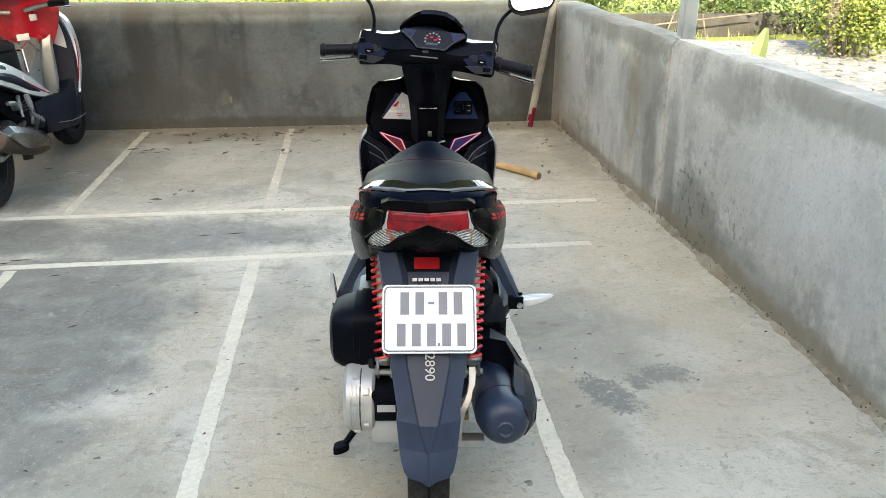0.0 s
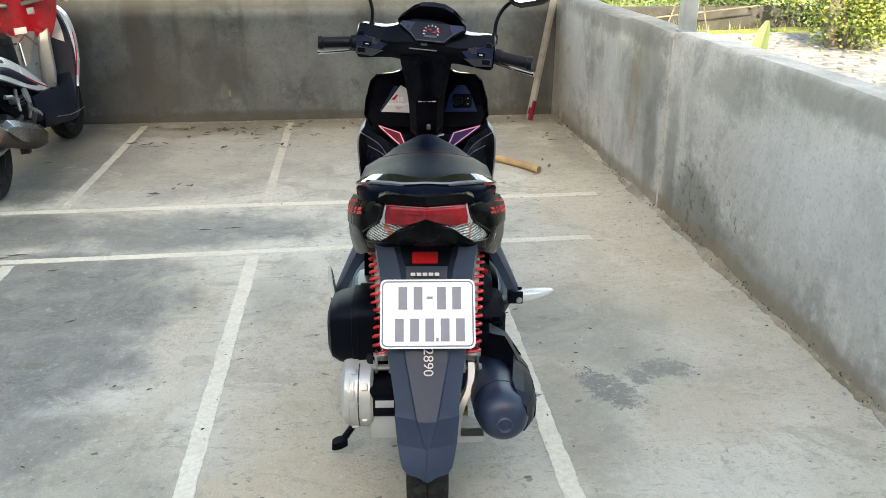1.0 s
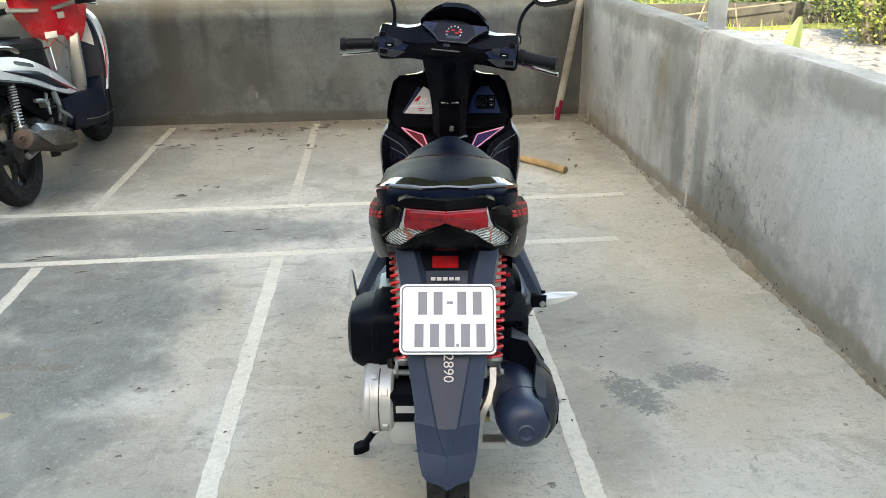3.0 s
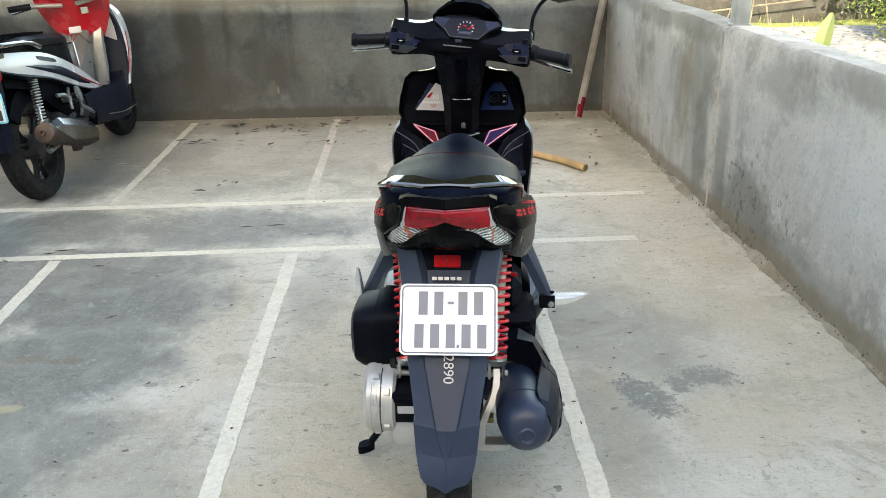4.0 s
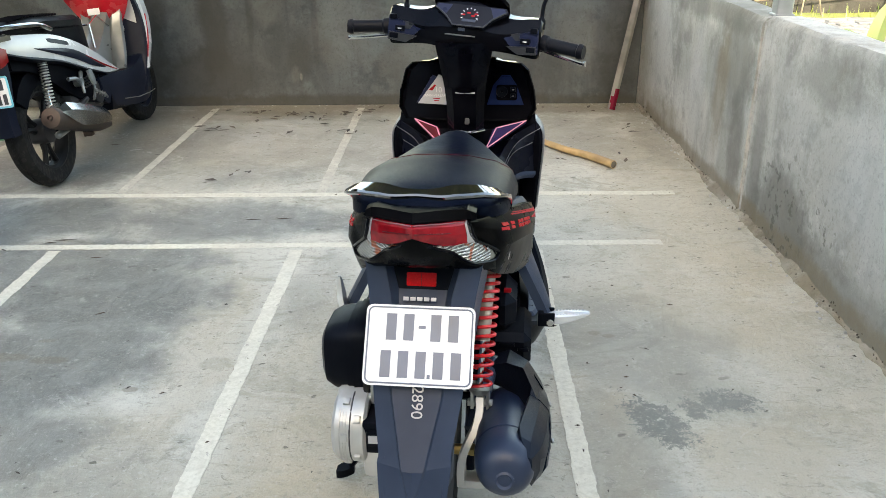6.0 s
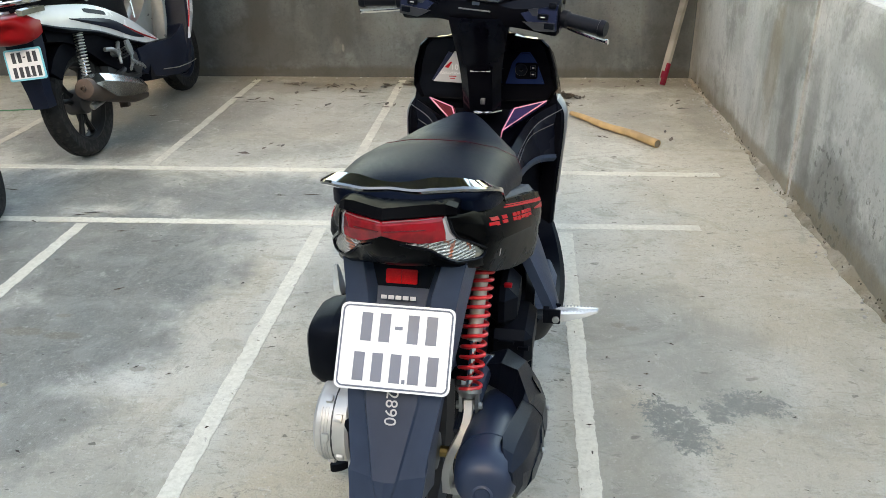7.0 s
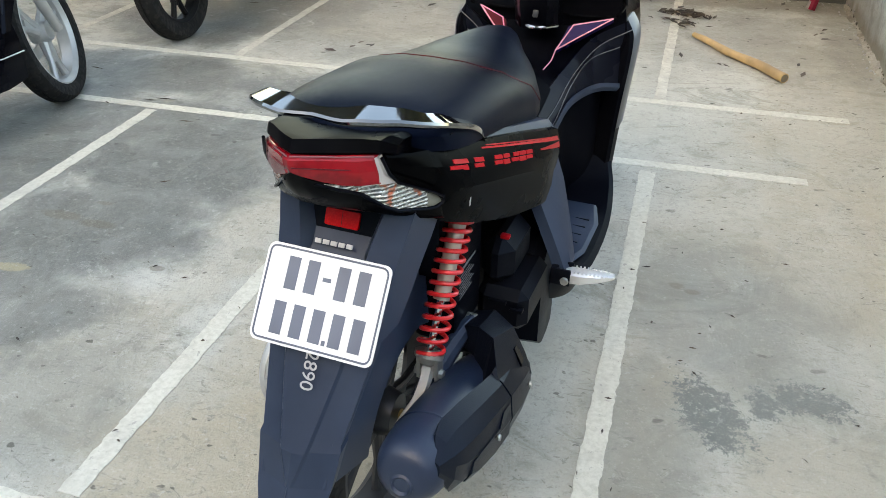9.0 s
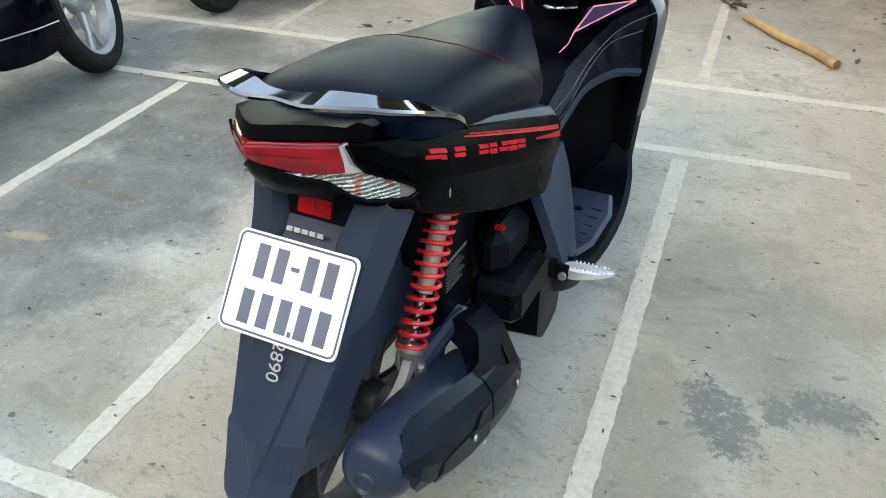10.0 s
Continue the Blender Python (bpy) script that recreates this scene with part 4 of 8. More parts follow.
    seat_tree = BVHTree.FromPolygons([v.co for v in seat.data.vertices], [p.vertices[:] for p in seat.data.polygons])

    def on_seat(x, y):
        hit = seat_tree.ray_cast(Vector((x, y, 1.0)), Vector((0, 0, -1)))
        return hit[0] if hit[0] else Vector((x, y, 0.70))

    def spline_xy(pts, n):
        return [(p.x, p.y) for p in spline([(x, y, 0) for x, y in pts], n)]
    bm = bmesh.new()
    mid = [hit + Vector((0, 0, 0.0003)) for hit in (on_seat(x, y) for x, y in spline_xy(((-0.149, 0.490), (-0.134, 0.430), (-0.10, 0.388), (-0.05, 0.370), (0, 0.366), (0.05, 0.370), (0.10, 0.388), (0.134, 0.430), (0.149, 0.490)), 5))]
    tube(bm, mid, 0.0010, 6)
    part("piping", bm, WINE_DARK, seat, "thin red seat piping")

    # panel under the seat edge
    def under(s):
        bm = bmesh.new()
        loft(bm, smooth_rings([[Vector((s * (x - 0.03), y, zt)), Vector((s * x, y, zt)), Vector((s * (x + 0.012), y, zb)), Vector((s * (x - 0.03), y, zb))] for x, y, zt, zb in ((0.134, 0.2, 0.754, 0.738), (0.150, 0.32, 0.719, 0.700), (0.162, 0.44, 0.684, 0.668), (0.164, 0.50, 0.664, 0.650))], 3))
        part("seat_edge_panel", bm, SLATE, S)
    both(under)

    # rear panel: recessed centre, two slate ribs, sides sweeping forward to the springs
    rings = []
    for z, yc, yr, wi, wr, wo, ys, ws, yf, wf in ((0.712, 0.078, 0.052, 0.058, 0.070, 0.092, 0.062, 0.108, 0.13, 0.112), (0.690, 0.068, 0.042, 0.054, 0.064, 0.084, 0.056, 0.102, 0.13, 0.112), (0.650, 0.047, 0.019, 0.043, 0.053, 0.070, 0.034, 0.094, 0.12, 0.108), (0.630, 0.026, 0.010, 0.040, 0.050, 0.066, 0.022, 0.091, 0.11, 0.104), (0.600, 0.004, -0.003, 0.050, 0.060, 0.070, 0.004, 0.087, 0.09, 0.098), (0.560, -0.022, -0.026, 0.052, 0.062, 0.070, -0.018, 0.083, 0.06, 0.092), (0.525, -0.046, -0.049, 0.052, 0.062, 0.068, -0.036, 0.080, 0.03, 0.086)):
        rings.append(mirrored([(0, yc, z), (wi, yc, z), (wr, yr, z), (wo, yr + 0.004, z), (ws, ys, z), (wf, yf, z), (wf - 0.006, yf + 0.004, z), (0, yf + 0.004, z)]))
    bm = bmesh.new()
    loft(bm, rings)
    part("rear_panel", bm, SLATE, S, "facetted dark slate rear panel", 16)
    m = at(0, 0.049, 0.6655) @ Matrix.Rotation(radians(66), 4, "X")
    bm = bmesh.new()
    prism(bm, [(-0.045, -0.026), (0.045, -0.026), (0.056, 0.026), (-0.056, 0.026)], 0.0065, m @ at(0, 0.002, -0.010), 0.0015)
    part("reflector_surround", bm, MATTE, S, "black trapezoid insert round the reflector")
    bm = bmesh.new()
    prism(bm, rounded(0.0258, 0.0118, 0.002), 0.007, m @ at(-0.003, 0, -0.006), 0.001)
    rf = part("reflector", bm, REFLEX, S, "red rear reflector")
    bm = bmesh.new()
    box(bm, (-0.0034, -0.0112, 0.0006), (-0.0026, 0.0112, 0.0013), 0, m)
    part("reflector_seam", bm, WINE_DARK, rf)
    # maker's badge: five plain silver blocks of the marque's height
    bm = bmesh.new()
    for k in range(5):
        box(bm, (-0.0295 + 0.0119 * k, -0.0032, 0), (-0.0203 + 0.0119 * k, 0.0032, 0.0024), 0.0005, at(-0.002, 0.0222, 0.6405) @ Matrix.Rotation(radians(60), 4, "X"))
    part("badge", bm, LABEL_PALE, S, "small silver maker's badge as plain bars")
    # number plate on its bracket
    number_plate(S, (0.002, -0.036, 0.582), 36, 0.185, 0.136, PLATE_WHITE, PLATE_INK, PLATE_INK, 0, None, 0.10)
    # mudguard
    bm = bmesh.new()
    rings = []
    for z, y, w, dp, k in ((0.55, -0.035, 0.080, 0.05, 0.046), (0.50, -0.066, 0.077, 0.048, 0.041), (0.409, -0.128, 0.0605, 0.042, 0.020), (0.401, -0.134, 0.0630, 0.040, 0.018), (0.352, -0.157, 0.0575, 0.034, 0.0025), (0.333, -0.170, 0.0535, 0.030, 0.002), (0.314, -0.181, 0.0480, 0.026, 0.002), (0.303, -0.186, 0.0390, 0.022, 0.002), (0.299, -0.188, 0.020, 0.020, 0.002)):
        # a raised keel that narrows to a point above the flap
        rise = min(1.0, k / 0.018)
        half = [(w, y + dp, z + 0.006), (w, y + 0.018, z), (k + 0.004, y + 0.0015 + 0.002 * rise, z), (k, y + 0.0005 - 0.0035 * rise, z), (0, y - 0.002 - 0.0035 * rise, z)]
        inner = [(0, y + 0.006, z), (k + 0.002, y + 0.010, z), (w * 0.92, y + 0.025, z), (w - 0.004, y + dp, z + 0.006)]
        rings.append([Vector(p) for p in half] + [Vector((-a, b, c)) for a, b, c in half[-2::-1]] + [Vector((-a, b, c)) for a, b, c in inner[:0:-1]] + [Vector(p) for p in inner])
    loft(bm, rings)
    guard = part("mudguard", bm, SLATE, S, "long slate-black rear mudguard with a raised keel", 9)
    words("2890", 0.0275, at(0.002, -0.0770, 0.4975) @ Matrix.Rotation(radians(57), 4, "X") @ Matrix.Rotation(radians(-90), 4, "Z") @ at(0, 0, 0.003), LABEL_PALE, guard, "chalk_marking")

    # rear wheel and inner splash guard
    wheel(S, (0, 0.125, 0.255), 0.255, 0.088, ALLOY_DARK, 5)
    bm = bmesh.new()
    rings = []
    for k in range(10):
        a = radians(20 + 13 * k)
        c = Vector((0, 0.125 - math.cos(a) * 0.285, 0.255 + math.sin(a) * 0.285))
        d = Vector((0, -math.cos(a), math.sin(a)))
        rings.append([c + Vector((-0.058, 0, 0)) - d * 0.12, c + Vector((-0.05, 0, 0)), c + Vector((0.05, 0, 0)), c + Vector((0.058, 0, 0)) - d * 0.12, c + Vector((0.054, 0, 0)) - d * 0.12, c + Vector((0.046, 0, 0)) - d * 0.005, c + Vector((-0.046, 0, 0)) - d * 0.005, c + Vector((-0.054, 0, 0)) - d * 0.12])
    loft(bm, rings)
    part("inner_fender", bm, SLATE, S)

    # springs
    for s in (1, -1):
        shock(S, (s * 0.106, 0.226, 0.622), (s * 0.095, 0.119, 0.403), RED, 14, 0.0215, 0.0037, tube_mat=DULL)
        bm = bmesh.new()
        loft(bm, [[Vector((s * x, y, z)) for x, y in ((0.06, 0.20), (0.136, 0.196), (0.138, 0.27), (0.06, 0.27))] for z in (0.618, 0.70)])
        part("shock_mount", bm, MATTE, S)
        bm = bmesh.new()
        for q in (-1, 1):
            loft(bm, [[Vector((s * 0.097 + q * 0.015 + dx, 0.118 + dy, z)) for dx, dy in ((-0.003, -0.012), (0.003, -0.012), (0.003, 0.012), (-0.003, 0.012))] for z in (0.408, 0.365)])
        tube(bm, [(s * 0.097 - 0.024, 0.116, 0.374), (s * 0.097 + 0.024, 0.116, 0.374)], 0.008, 8)
        part("shock_fork", bm, STEEL, S)

    # exhaust
    a, b = Vector((0.152, -0.10, 0.385)), Vector((0.150, 0.30, 0.265))
    ax = (b - a).normalized()
    bm = bmesh.new()
    n = 14
    pts, rad = [], []
    for d, r in ((-0.014, 0.016), (-0.011, 0.030), (-0.002, 0.042), (0.016, 0.050), (0.045, 0.054), (0.14, 0.057), (0.26, 0.057), (0.33, 0.052), (0.37, 0.04), (0.385, 0.02)):
        pts.append(a + ax * d), rad.append(r)
    tube(bm, pts, rad, 28)
    muff = part("muffler", bm, MUFFLER, S, "matt blue-black exhaust silencer", 40)
    bm = bmesh.new()
    e = a + Vector((0, -0.004, -0.012))
    lathe(bm, [(0.009, 0.03), (0.017, 0.03), (0.017, -0.014), (0.0135, -0.016), (0.009, -0.012), (0.009, 0.03)], Matrix.Translation(e) @ ax.to_track_quat("Z", "Y").to_matrix().to_4x4(), 20)
    part("tail_pipe", bm, MUFFLER, muff)
    bm = bmesh.new()
    lathe(bm, [(0.0555, -0.001), (0.0566, 0.001), (0.0555, 0.003), (0.053, 0.001), (0.0555, -0.001)], Matrix.Translation(a + ax * 0.075) @ ax.to_track_quat("Z", "Y").to_matrix().to_4x4(), 32)
    part("weld_seam", bm, MUFFLER, muff)
    # heat shield: facetted cover wrapped over the outer side
    side = Vector((1, 0, 0))
    up = side.cross(ax).normalized()
    if up.z < 0:
        up = -up
    side = ax.cross(up).normalized() if ax.cross(up).x > 0 else -ax.cross(up).normalized()
    def shell(rows, ridge):
        """Facetted strip round the silencer: rows of distance, lowest and highest angle, radius."""
        rings = []
        for d, lo, hi, R in rows:
            c = a + ax * d
            ring = []
            for an, k in ((lo, 0.96), (lo + (ridge - lo) * 0.35, 1.0), (lo + (ridge - lo) * 0.72, 1.02), (ridge, 1.045), (ridge + (hi - ridge) * 0.5, 1.0), (hi, 0.955)):
                ring.append(c + (side * math.cos(radians(an)) + up * math.sin(radians(an))) * R * k)
            for an in (hi, lo):
                ring.append(c + (side * math.cos(radians(an)) + up * math.sin(radians(an))) * (R - 0.014))
            rings.append(ring)
        return rings
    bm = bmesh.new()
    loft(bm, shell(((0.004, 8, 34, 0.047), (0.030, -26, 64, 0.0600), (0.055, -44, 70, 0.0680), (0.110, -58, 66, 0.0760), (0.190, -62, 60, 0.0815), (0.225, -62, 58, 0.0830)), 26))
    shield = part("heat_shield", bm, SHIELD, muff, "moulded black exhaust heat shield", 12)
    bm = bmesh.new()
    loft(bm, shell(((0.228, -62, 58, 0.0840), (0.280, -60, 64, 0.0855), (0.340, -50, 76, 0.0830), (0.380, -34, 70, 0.0745), (0.402, -10, 48, 0.062)), 26))
    part("shield_front", bm, SHIELD, shield, "front half of the heat shield", 12)
    # raised stepped panel along the lower outer side
    bm = bmesh.new()
    rings = []
    for d, lo, hi, R in ((0.075, -30, 0, 0.0735), (0.10, -42, 6, 0.0790), (0.165, -50, 8, 0.0845), (0.185, -50, 20, 0.0860), (0.222, -50, 21, 0.0870)):
        c = a + ax * d
        rings.append([c + side * math.cos(radians(an)) * r + up * math.sin(radians(an)) * r for an, r in ((lo, R * 0.97), ((lo + hi) / 2, R * 1.01), (hi, R * 0.99), (hi, R * 0.88), (lo, R * 0.88))])
    loft(bm, rings)
    part("shield_panel", bm, SHIELD, shield, "", 14)
    for d, an in ((0.155, 2), (0.33, 12), (0.21, -22)):
        bm = bmesh.new()
        rad = 0.0845 if d < 0.2 else 0.0870
        dirn = side * math.cos(radians(an)) + up * math.sin(radians(an))
        lathe(bm, [(0.0, 0.003), (0.0045, 0.003), (0.0055, 0.0), (0.0, -0.006)], Matrix.Translation(a + ax * d + dirn * rad) @ dirn.to_track_quat("Z", "Y").to_matrix().to_4x4(), 12)
        part("bolt", bm, STEEL, shield)
    bm = bmesh.new()
    tube(bm, spline([a + ax * 0.37, (0.13, 0.33, 0.24), (0.08, 0.42, 0.22), (0.04, 0.55, 0.25)], 4), 0.016, 12)
    part("exhaust_pipe", bm, STEEL, muff)
    # moulded bracket rising from the shield to the swing arm
    bm = bmesh.new()
    loft(bm, [[Vector(p) for p in q] for q in (((0.112, 0.225, 0.350), (0.112, 0.285, 0.350), (0.114, 0.285, 0.384), (0.114, 0.230, 0.390)), ((0.140, 0.205, 0.352), (0.146, 0.292, 0.345), (0.150, 0.282, 0.398), (0.144, 0.215, 0.406)), ((0.170, 0.160, 0.356), (0.184, 0.290, 0.320), (0.188, 0.268, 0.382), (0.178, 0.188, 0.412)), ((0.186, 0.118, 0.366), (0.210, 0.282, 0.292), (0.216, 0.254, 0.344), (0.196, 0.150, 0.392)), ((0.196, 0.100, 0.352), (0.222, 0.272, 0.270), (0.230, 0.250, 0.308), (0.212, 0.120, 0.370)))])
    br = part("silencer_bracket", bm, SHIELD, S, "facetted black silencer bracket", 16)
    bm = bmesh.new()
    prism(bm, [(-0.020, -0.012), (0.016, -0.016), (0.020, 0.010), (-0.006, 0.016)], 0.003, Matrix.Translation((0.2080, 0.232, 0.356)) @ Vector((0.82, 0.22, 0.53)).to_track_quat("Z", "Y").to_matrix().to_4x4(), 0.001)
    part("bracket_opening", bm, GLOSS, br)

    # silver swing arm, its foot and the dark link forward
    bm = bmesh.new()
    loft(bm, smooth_rings([[Vector((x + dx, y + dy, z)) for dx, dy in ((-0.007, -w), (0.007, -w), (0.009, w), (-0.007, w))] for x, y, z, w in ((0.097, 0.116, 0.392, 0.011), (0.097, 0.100, 0.372, 0.011), (0.092, 0.078, 0.348, 0.011), (0.076, 0.056, 0.318, 0.011), (0.066, 0.048, 0.282, 0.013), (0.066, 0.056, 0.232, 0.018))], 3))
    part("swing_arm", bm, ALLOY, S, "slim curved silver swing arm")
    bm = bmesh.new()
    box(bm, (0.063, 0.045, 0.222), (0.126, 0.078, 0.241), 0.006)
    part("swing_arm_foot", bm, ALLOY, S)
    bm = bmesh.new()
    tube(bm, spline([(0.082, 0.110, 0.315), (0.095, 0.165, 0.350), (0.108, 0.225, 0.372), (0.116, 0.262, 0.378)], 3), [0.016, 0.018, 0.019, 0.019, 0.018, 0.017, 0.016, 0.016, 0.015, 0.015], 10)
    part("swing_arm_link", bm, SLATE, S)
    bm = bmesh.new()
    lathe(bm, [(0.0, 0.010), (0.012, 0.010), (0.014, 0.006), (0.014, -0.012), (0.0, -0.012)], at(0.118, 0.262, 0.378) @ ROLL_Y, 18)
    part("pivot_boss", bm, STEEL, S)
    bm = bmesh.new()
    tube(bm, [(-0.10, 0.125, 0.255), (0.085, 0.125, 0.255)], 0.011, 10)
    lathe(bm, [(0.0, 0.012), (0.013, 0.012), (0.013, -0.002), (0.0, -0.002)], at(0.080, 0.125, 0.255) @ ROLL_Y, 6)
    part("axle", bm, BRASS, S)

    # belt case, gearbox and engine on the other side
    bm = bmesh.new()
    rings = []
    for x, k in ((-0.118, 0.94), (-0.124, 1.0), (-0.165, 1.0), (-0.180, 0.95), (-0.187, 0.84)):
        ring = []
        for i in range(28):
            an = 2 * math.pi * i / 28
            cy, cz, r = (0.120, 0.308, 0.074) if math.cos(an) < 0 else (0.52, 0.335, 0.095)
            ring.append(Vector((x, cy + math.cos(an) * r * k, cz + math.sin(an) * r * k)))
        rings.append(ring)
    loft(bm, rings)
    case = part("belt_case", bm, ALLOY, S, "silver cast belt case", 30)
    bm = bmesh.new()
    loft(bm, [[Vector((x, 0.120 + math.cos(an) * 0.074 * k, 0.308 + math.sin(an) * 0.074 * k)) for an in (radians(75 + 21 * i) for i in range(11))] + [Vector((x, 0.125, 0.302))] for x, k in ((-0.1475, 1.0), (-0.148, 1.016), (-0.1505, 1.016), (-0.151, 1.0))])
    part("case_seam", bm, ALLOY_DARK, case, "dark joint line of the belt case")
    for an, x in ((112, -0.160), (168, -0.160), (232, -0.160), (140, -0.136), (205, -0.136)):
        c = at(x, 0.120 + math.cos(radians(an)) * 0.073, 0.308 + math.sin(radians(an)) * 0.073)
        bm = bmesh.new()
        box(bm, (-0.007, -0.006, -0.008), (0.007, 0.006, 0.008), 0.003, c @ Matrix.Rotation(radians(an - 180), 4, "X"))
        part("case_lug", bm, ALLOY, case)
    for k in range(3):
        bm = bmesh.new()
        tube(bm, [(-0.170 + 0.006 * k, 0.120 + math.cos(radians(q)) * 0.0735, 0.308 + math.sin(radians(q)) * 0.0735) for q in range(125, 236, 10)], 0.0016, 6)
        part("case_rib", bm, ALLOY, case)
    bm = bmesh.new()
    box(bm, (-0.128, 0.060, 0.222), (-0.045, 0.42, 0.285), 0.012)
    box(bm, (-0.100, 0.075, 0.216), (-0.045, 0.40, 0.255), 0.010)
    part("gearbox", bm, ALLOY, S)
    bm = bmesh.new()
    box(bm, (-0.126, 0.055, 0.284), (-0.050, 0.19, 0.356), 0.008)
    box(bm, (-0.116, 0.048, 0.305), (-0.064, 0.060, 0.340), 0.004)
    breather = part("breather_box", bm, MATTE, S)
    bm = bmesh.new()
    box(bm, (-0.112, 0.0462, 0.315), (-0.072, 0.0478, 0.332), 0)
    part("label", bm, LABEL_PALE, breather, "small pale sticker")
    bm = bmesh.new()
    box(bm, (-0.09, 0.38, 0.25), (0.10, 0.66, 0.44), 0.03)
    part("engine", bm, ALLOY_DARK, S, "dark engine block")
    # air filter box
    bm = bmesh.new()
    rings = [[Vector((x, 0.215 + (0.085 * ky) * math.copysign(abs(math.cos(an)) ** 0.55, math.cos(an)), 0.430 + 0.082 * kz * math.copysign(abs(math.sin(an)) ** 0.55, math.sin(an)))) for an in (2 * math.pi * i / 32 for i in range(32))] for x, ky, kz in ((-0.112, 0.96, 1.0), (-0.140, 1.0, 1.04), (-0.153, 1.02, 1.04), (-0.1535, 0.97, 0.99), (-0.166, 0.97, 0.99), (-0.1665, 0.93, 0.94), (-0.196, 0.90, 0.88), (-0.214, 0.80, 0.76), (-0.222, 0.62, 0.58))]
    loft(bm, rings)
    part("air_filter_box", bm, MATTE, S, "rounded black air filter box", 26)
    bm = bmesh.new()
    tube(bm, spline([(-0.13, 0.14, 0.40), (-0.125, 0.12, 0.37), (-0.12, 0.13, 0.345)], 4), 0.007, 8)
    part("drain_hose", bm, RUBBER, S)

    # right-hand side: stepped tank and shroud, label plate on the battery case
    bm = bmesh.new()
    box(bm, (0.10, 0.330, 0.405), (0.160, 0.470, 0.500), 0.024, None, 1)
    tank = part("reservoir_tank", bm, MATTE, S, "black stepped plastic tank", 25)
    bm = bmesh.new()
    box(bm, (0.10, 0.322, 0.325), (0.194, 0.475, 0.409), 0.016, None, 1)
    box(bm, (0.165, 0.317, 0.372), (0.188, 0.330, 0.380), 0.002)
    box(bm, (0.125, 0.317, 0.384), (0.158, 0.330, 0.392), 0.002)
    part("radiator_shroud", bm, MATTE, S, "black plastic radiator shroud", 25)
    bm = bmesh.new()
    loft(bm, smooth_rings([[Vector((x0, y, z)) for x0, z in ((0.10, zb), (xo, zb + 0.01), (xo, zt - 0.02), (xo - 0.02, zt), (0.10, zt))] for y, xo, zb, zt in ((0.46, 0.186, 0.20, 0.41), (0.50, 0.186, 0.17, 0.44), (0.60, 0.178, 0.16, 0.44), (0.66, 0.165, 0.17, 0.40))], 2))
    part("side_shroud", bm, MATTE, S, "", 25)
    bm = bmesh.new()
    box(bm, (0.132, 0.350, 0.497), (0.148, 0.362, 0.504), 0.002)
    part("caution_tag", bm, RED_TRIM, S)
    bm = bmesh.new()
    box(bm, (0.03, 0.21, 0.36), (0.104, 0.34, 0.58), 0.010)
    tank = part("battery_case", bm, MATTE, S)
    bars_for(at(0.1042, 0.226, 0.435) @ Matrix.Rotation(radians(90), 4, "Z") @ Matrix.Rotation(radians(90), 4, "X"), [(0.0, 0.074, 0.057, 0.062)] + [(0.0, 0.050 + 0.018 * ((k * 7) % 3) / 2, 0.048 - 0.006 * k, 0.0487 - 0.006 * k) for k in range(8)], tank, PLATE_GREY, "label_bars")
    bm = bmesh.new()
    box(bm, (-0.09, 0.18, 0.50), (0.09, 0.50, 0.66), 0.02)
    part("frame_cover", bm, MATTE, S)

    # footpegs, hangers and stand
    def hanger(s):
        bm = bmesh.new()
        loft(bm, [[Vector((s * (x + dx), y + dy, z)) for dx, dy in ((-0.016, -w), (0.006, -w), (0.014, -w * 0.2), (0.012, w), (-0.016, w))] for x, y, z, w in ((0.150, 0.530, 0.555, 0.070), (0.170, 0.520, 0.515, 0.066), (0.192, 0.500, 0.472, 0.052), (0.214, 0.475, 0.430, 0.036), (0.226, 0.460, 0.405, 0.026))])
        hg = part("peg_hanger", bm, SLATE, S, "facetted slate-black peg hanger", 14)
        bm = bmesh.new()
        for q in (0.421, 0.449):
            box(bm, (min(s * 0.212, s * 0.246), q, 0.380), (max(s * 0.212, s * 0.246), q + 0.006, 0.414), 0.003)
        box(bm, (min(s * 0.208, s * 0.222), 0.421, 0.380), (max(s * 0.208, s * 0.222), 0.455, 0.414), 0.003)
        part("peg_fork", bm, MATTE, hg)
        bm = bmesh.new()
        lathe(bm, [(0.0, 0.0), (0.007, 0.0), (0.008, 0.003), (0.007, 0.006), (0.0, 0.006)], at(s * 0.236, 0.4155, 0.392) @ Matrix.Rotation(radians(-90), 4, "X"), 14)
        part("hinge_pin", bm, STEEL, hg)
    both(hanger)
    bm = bmesh.new()
    loft(bm, [[Vector((x, 0.437 + dy, z + dz)) for dy, dz in ((-w, -h), (w, -h), (w, h * 0.6), (w * 0.6, h), (-w * 0.6, h), (-w, h * 0.6))] for x, z, w, h in ((0.234, 0.397, 0.008, 0.010), (0.244, 0.398, 0.015, 0.0115), (0.262, 0.400, 0.016, 0.0105), (0.295, 0.406, 0.0135, 0.0065), (0.323, 0.4125, 0.006, 0.002))])
    peg = part("footpeg", bm, BRIGHT, S, "folded-out polished silver passenger footpeg", 25)
    bm = bmesh.new()
    for k in range(9):
        for q in (-0.0115, 0.0075):
            box(bm, (0.250 + 0.0072 * k, 0.437 + q, 0.408 + 0.0004 * k), (0.2532 + 0.0072 * k, 0.441 + q, 0.4128 + 0.0003 * k), 0.0006)
    part("teeth", bm, BRIGHT, peg)
    bm = bmesh.new()
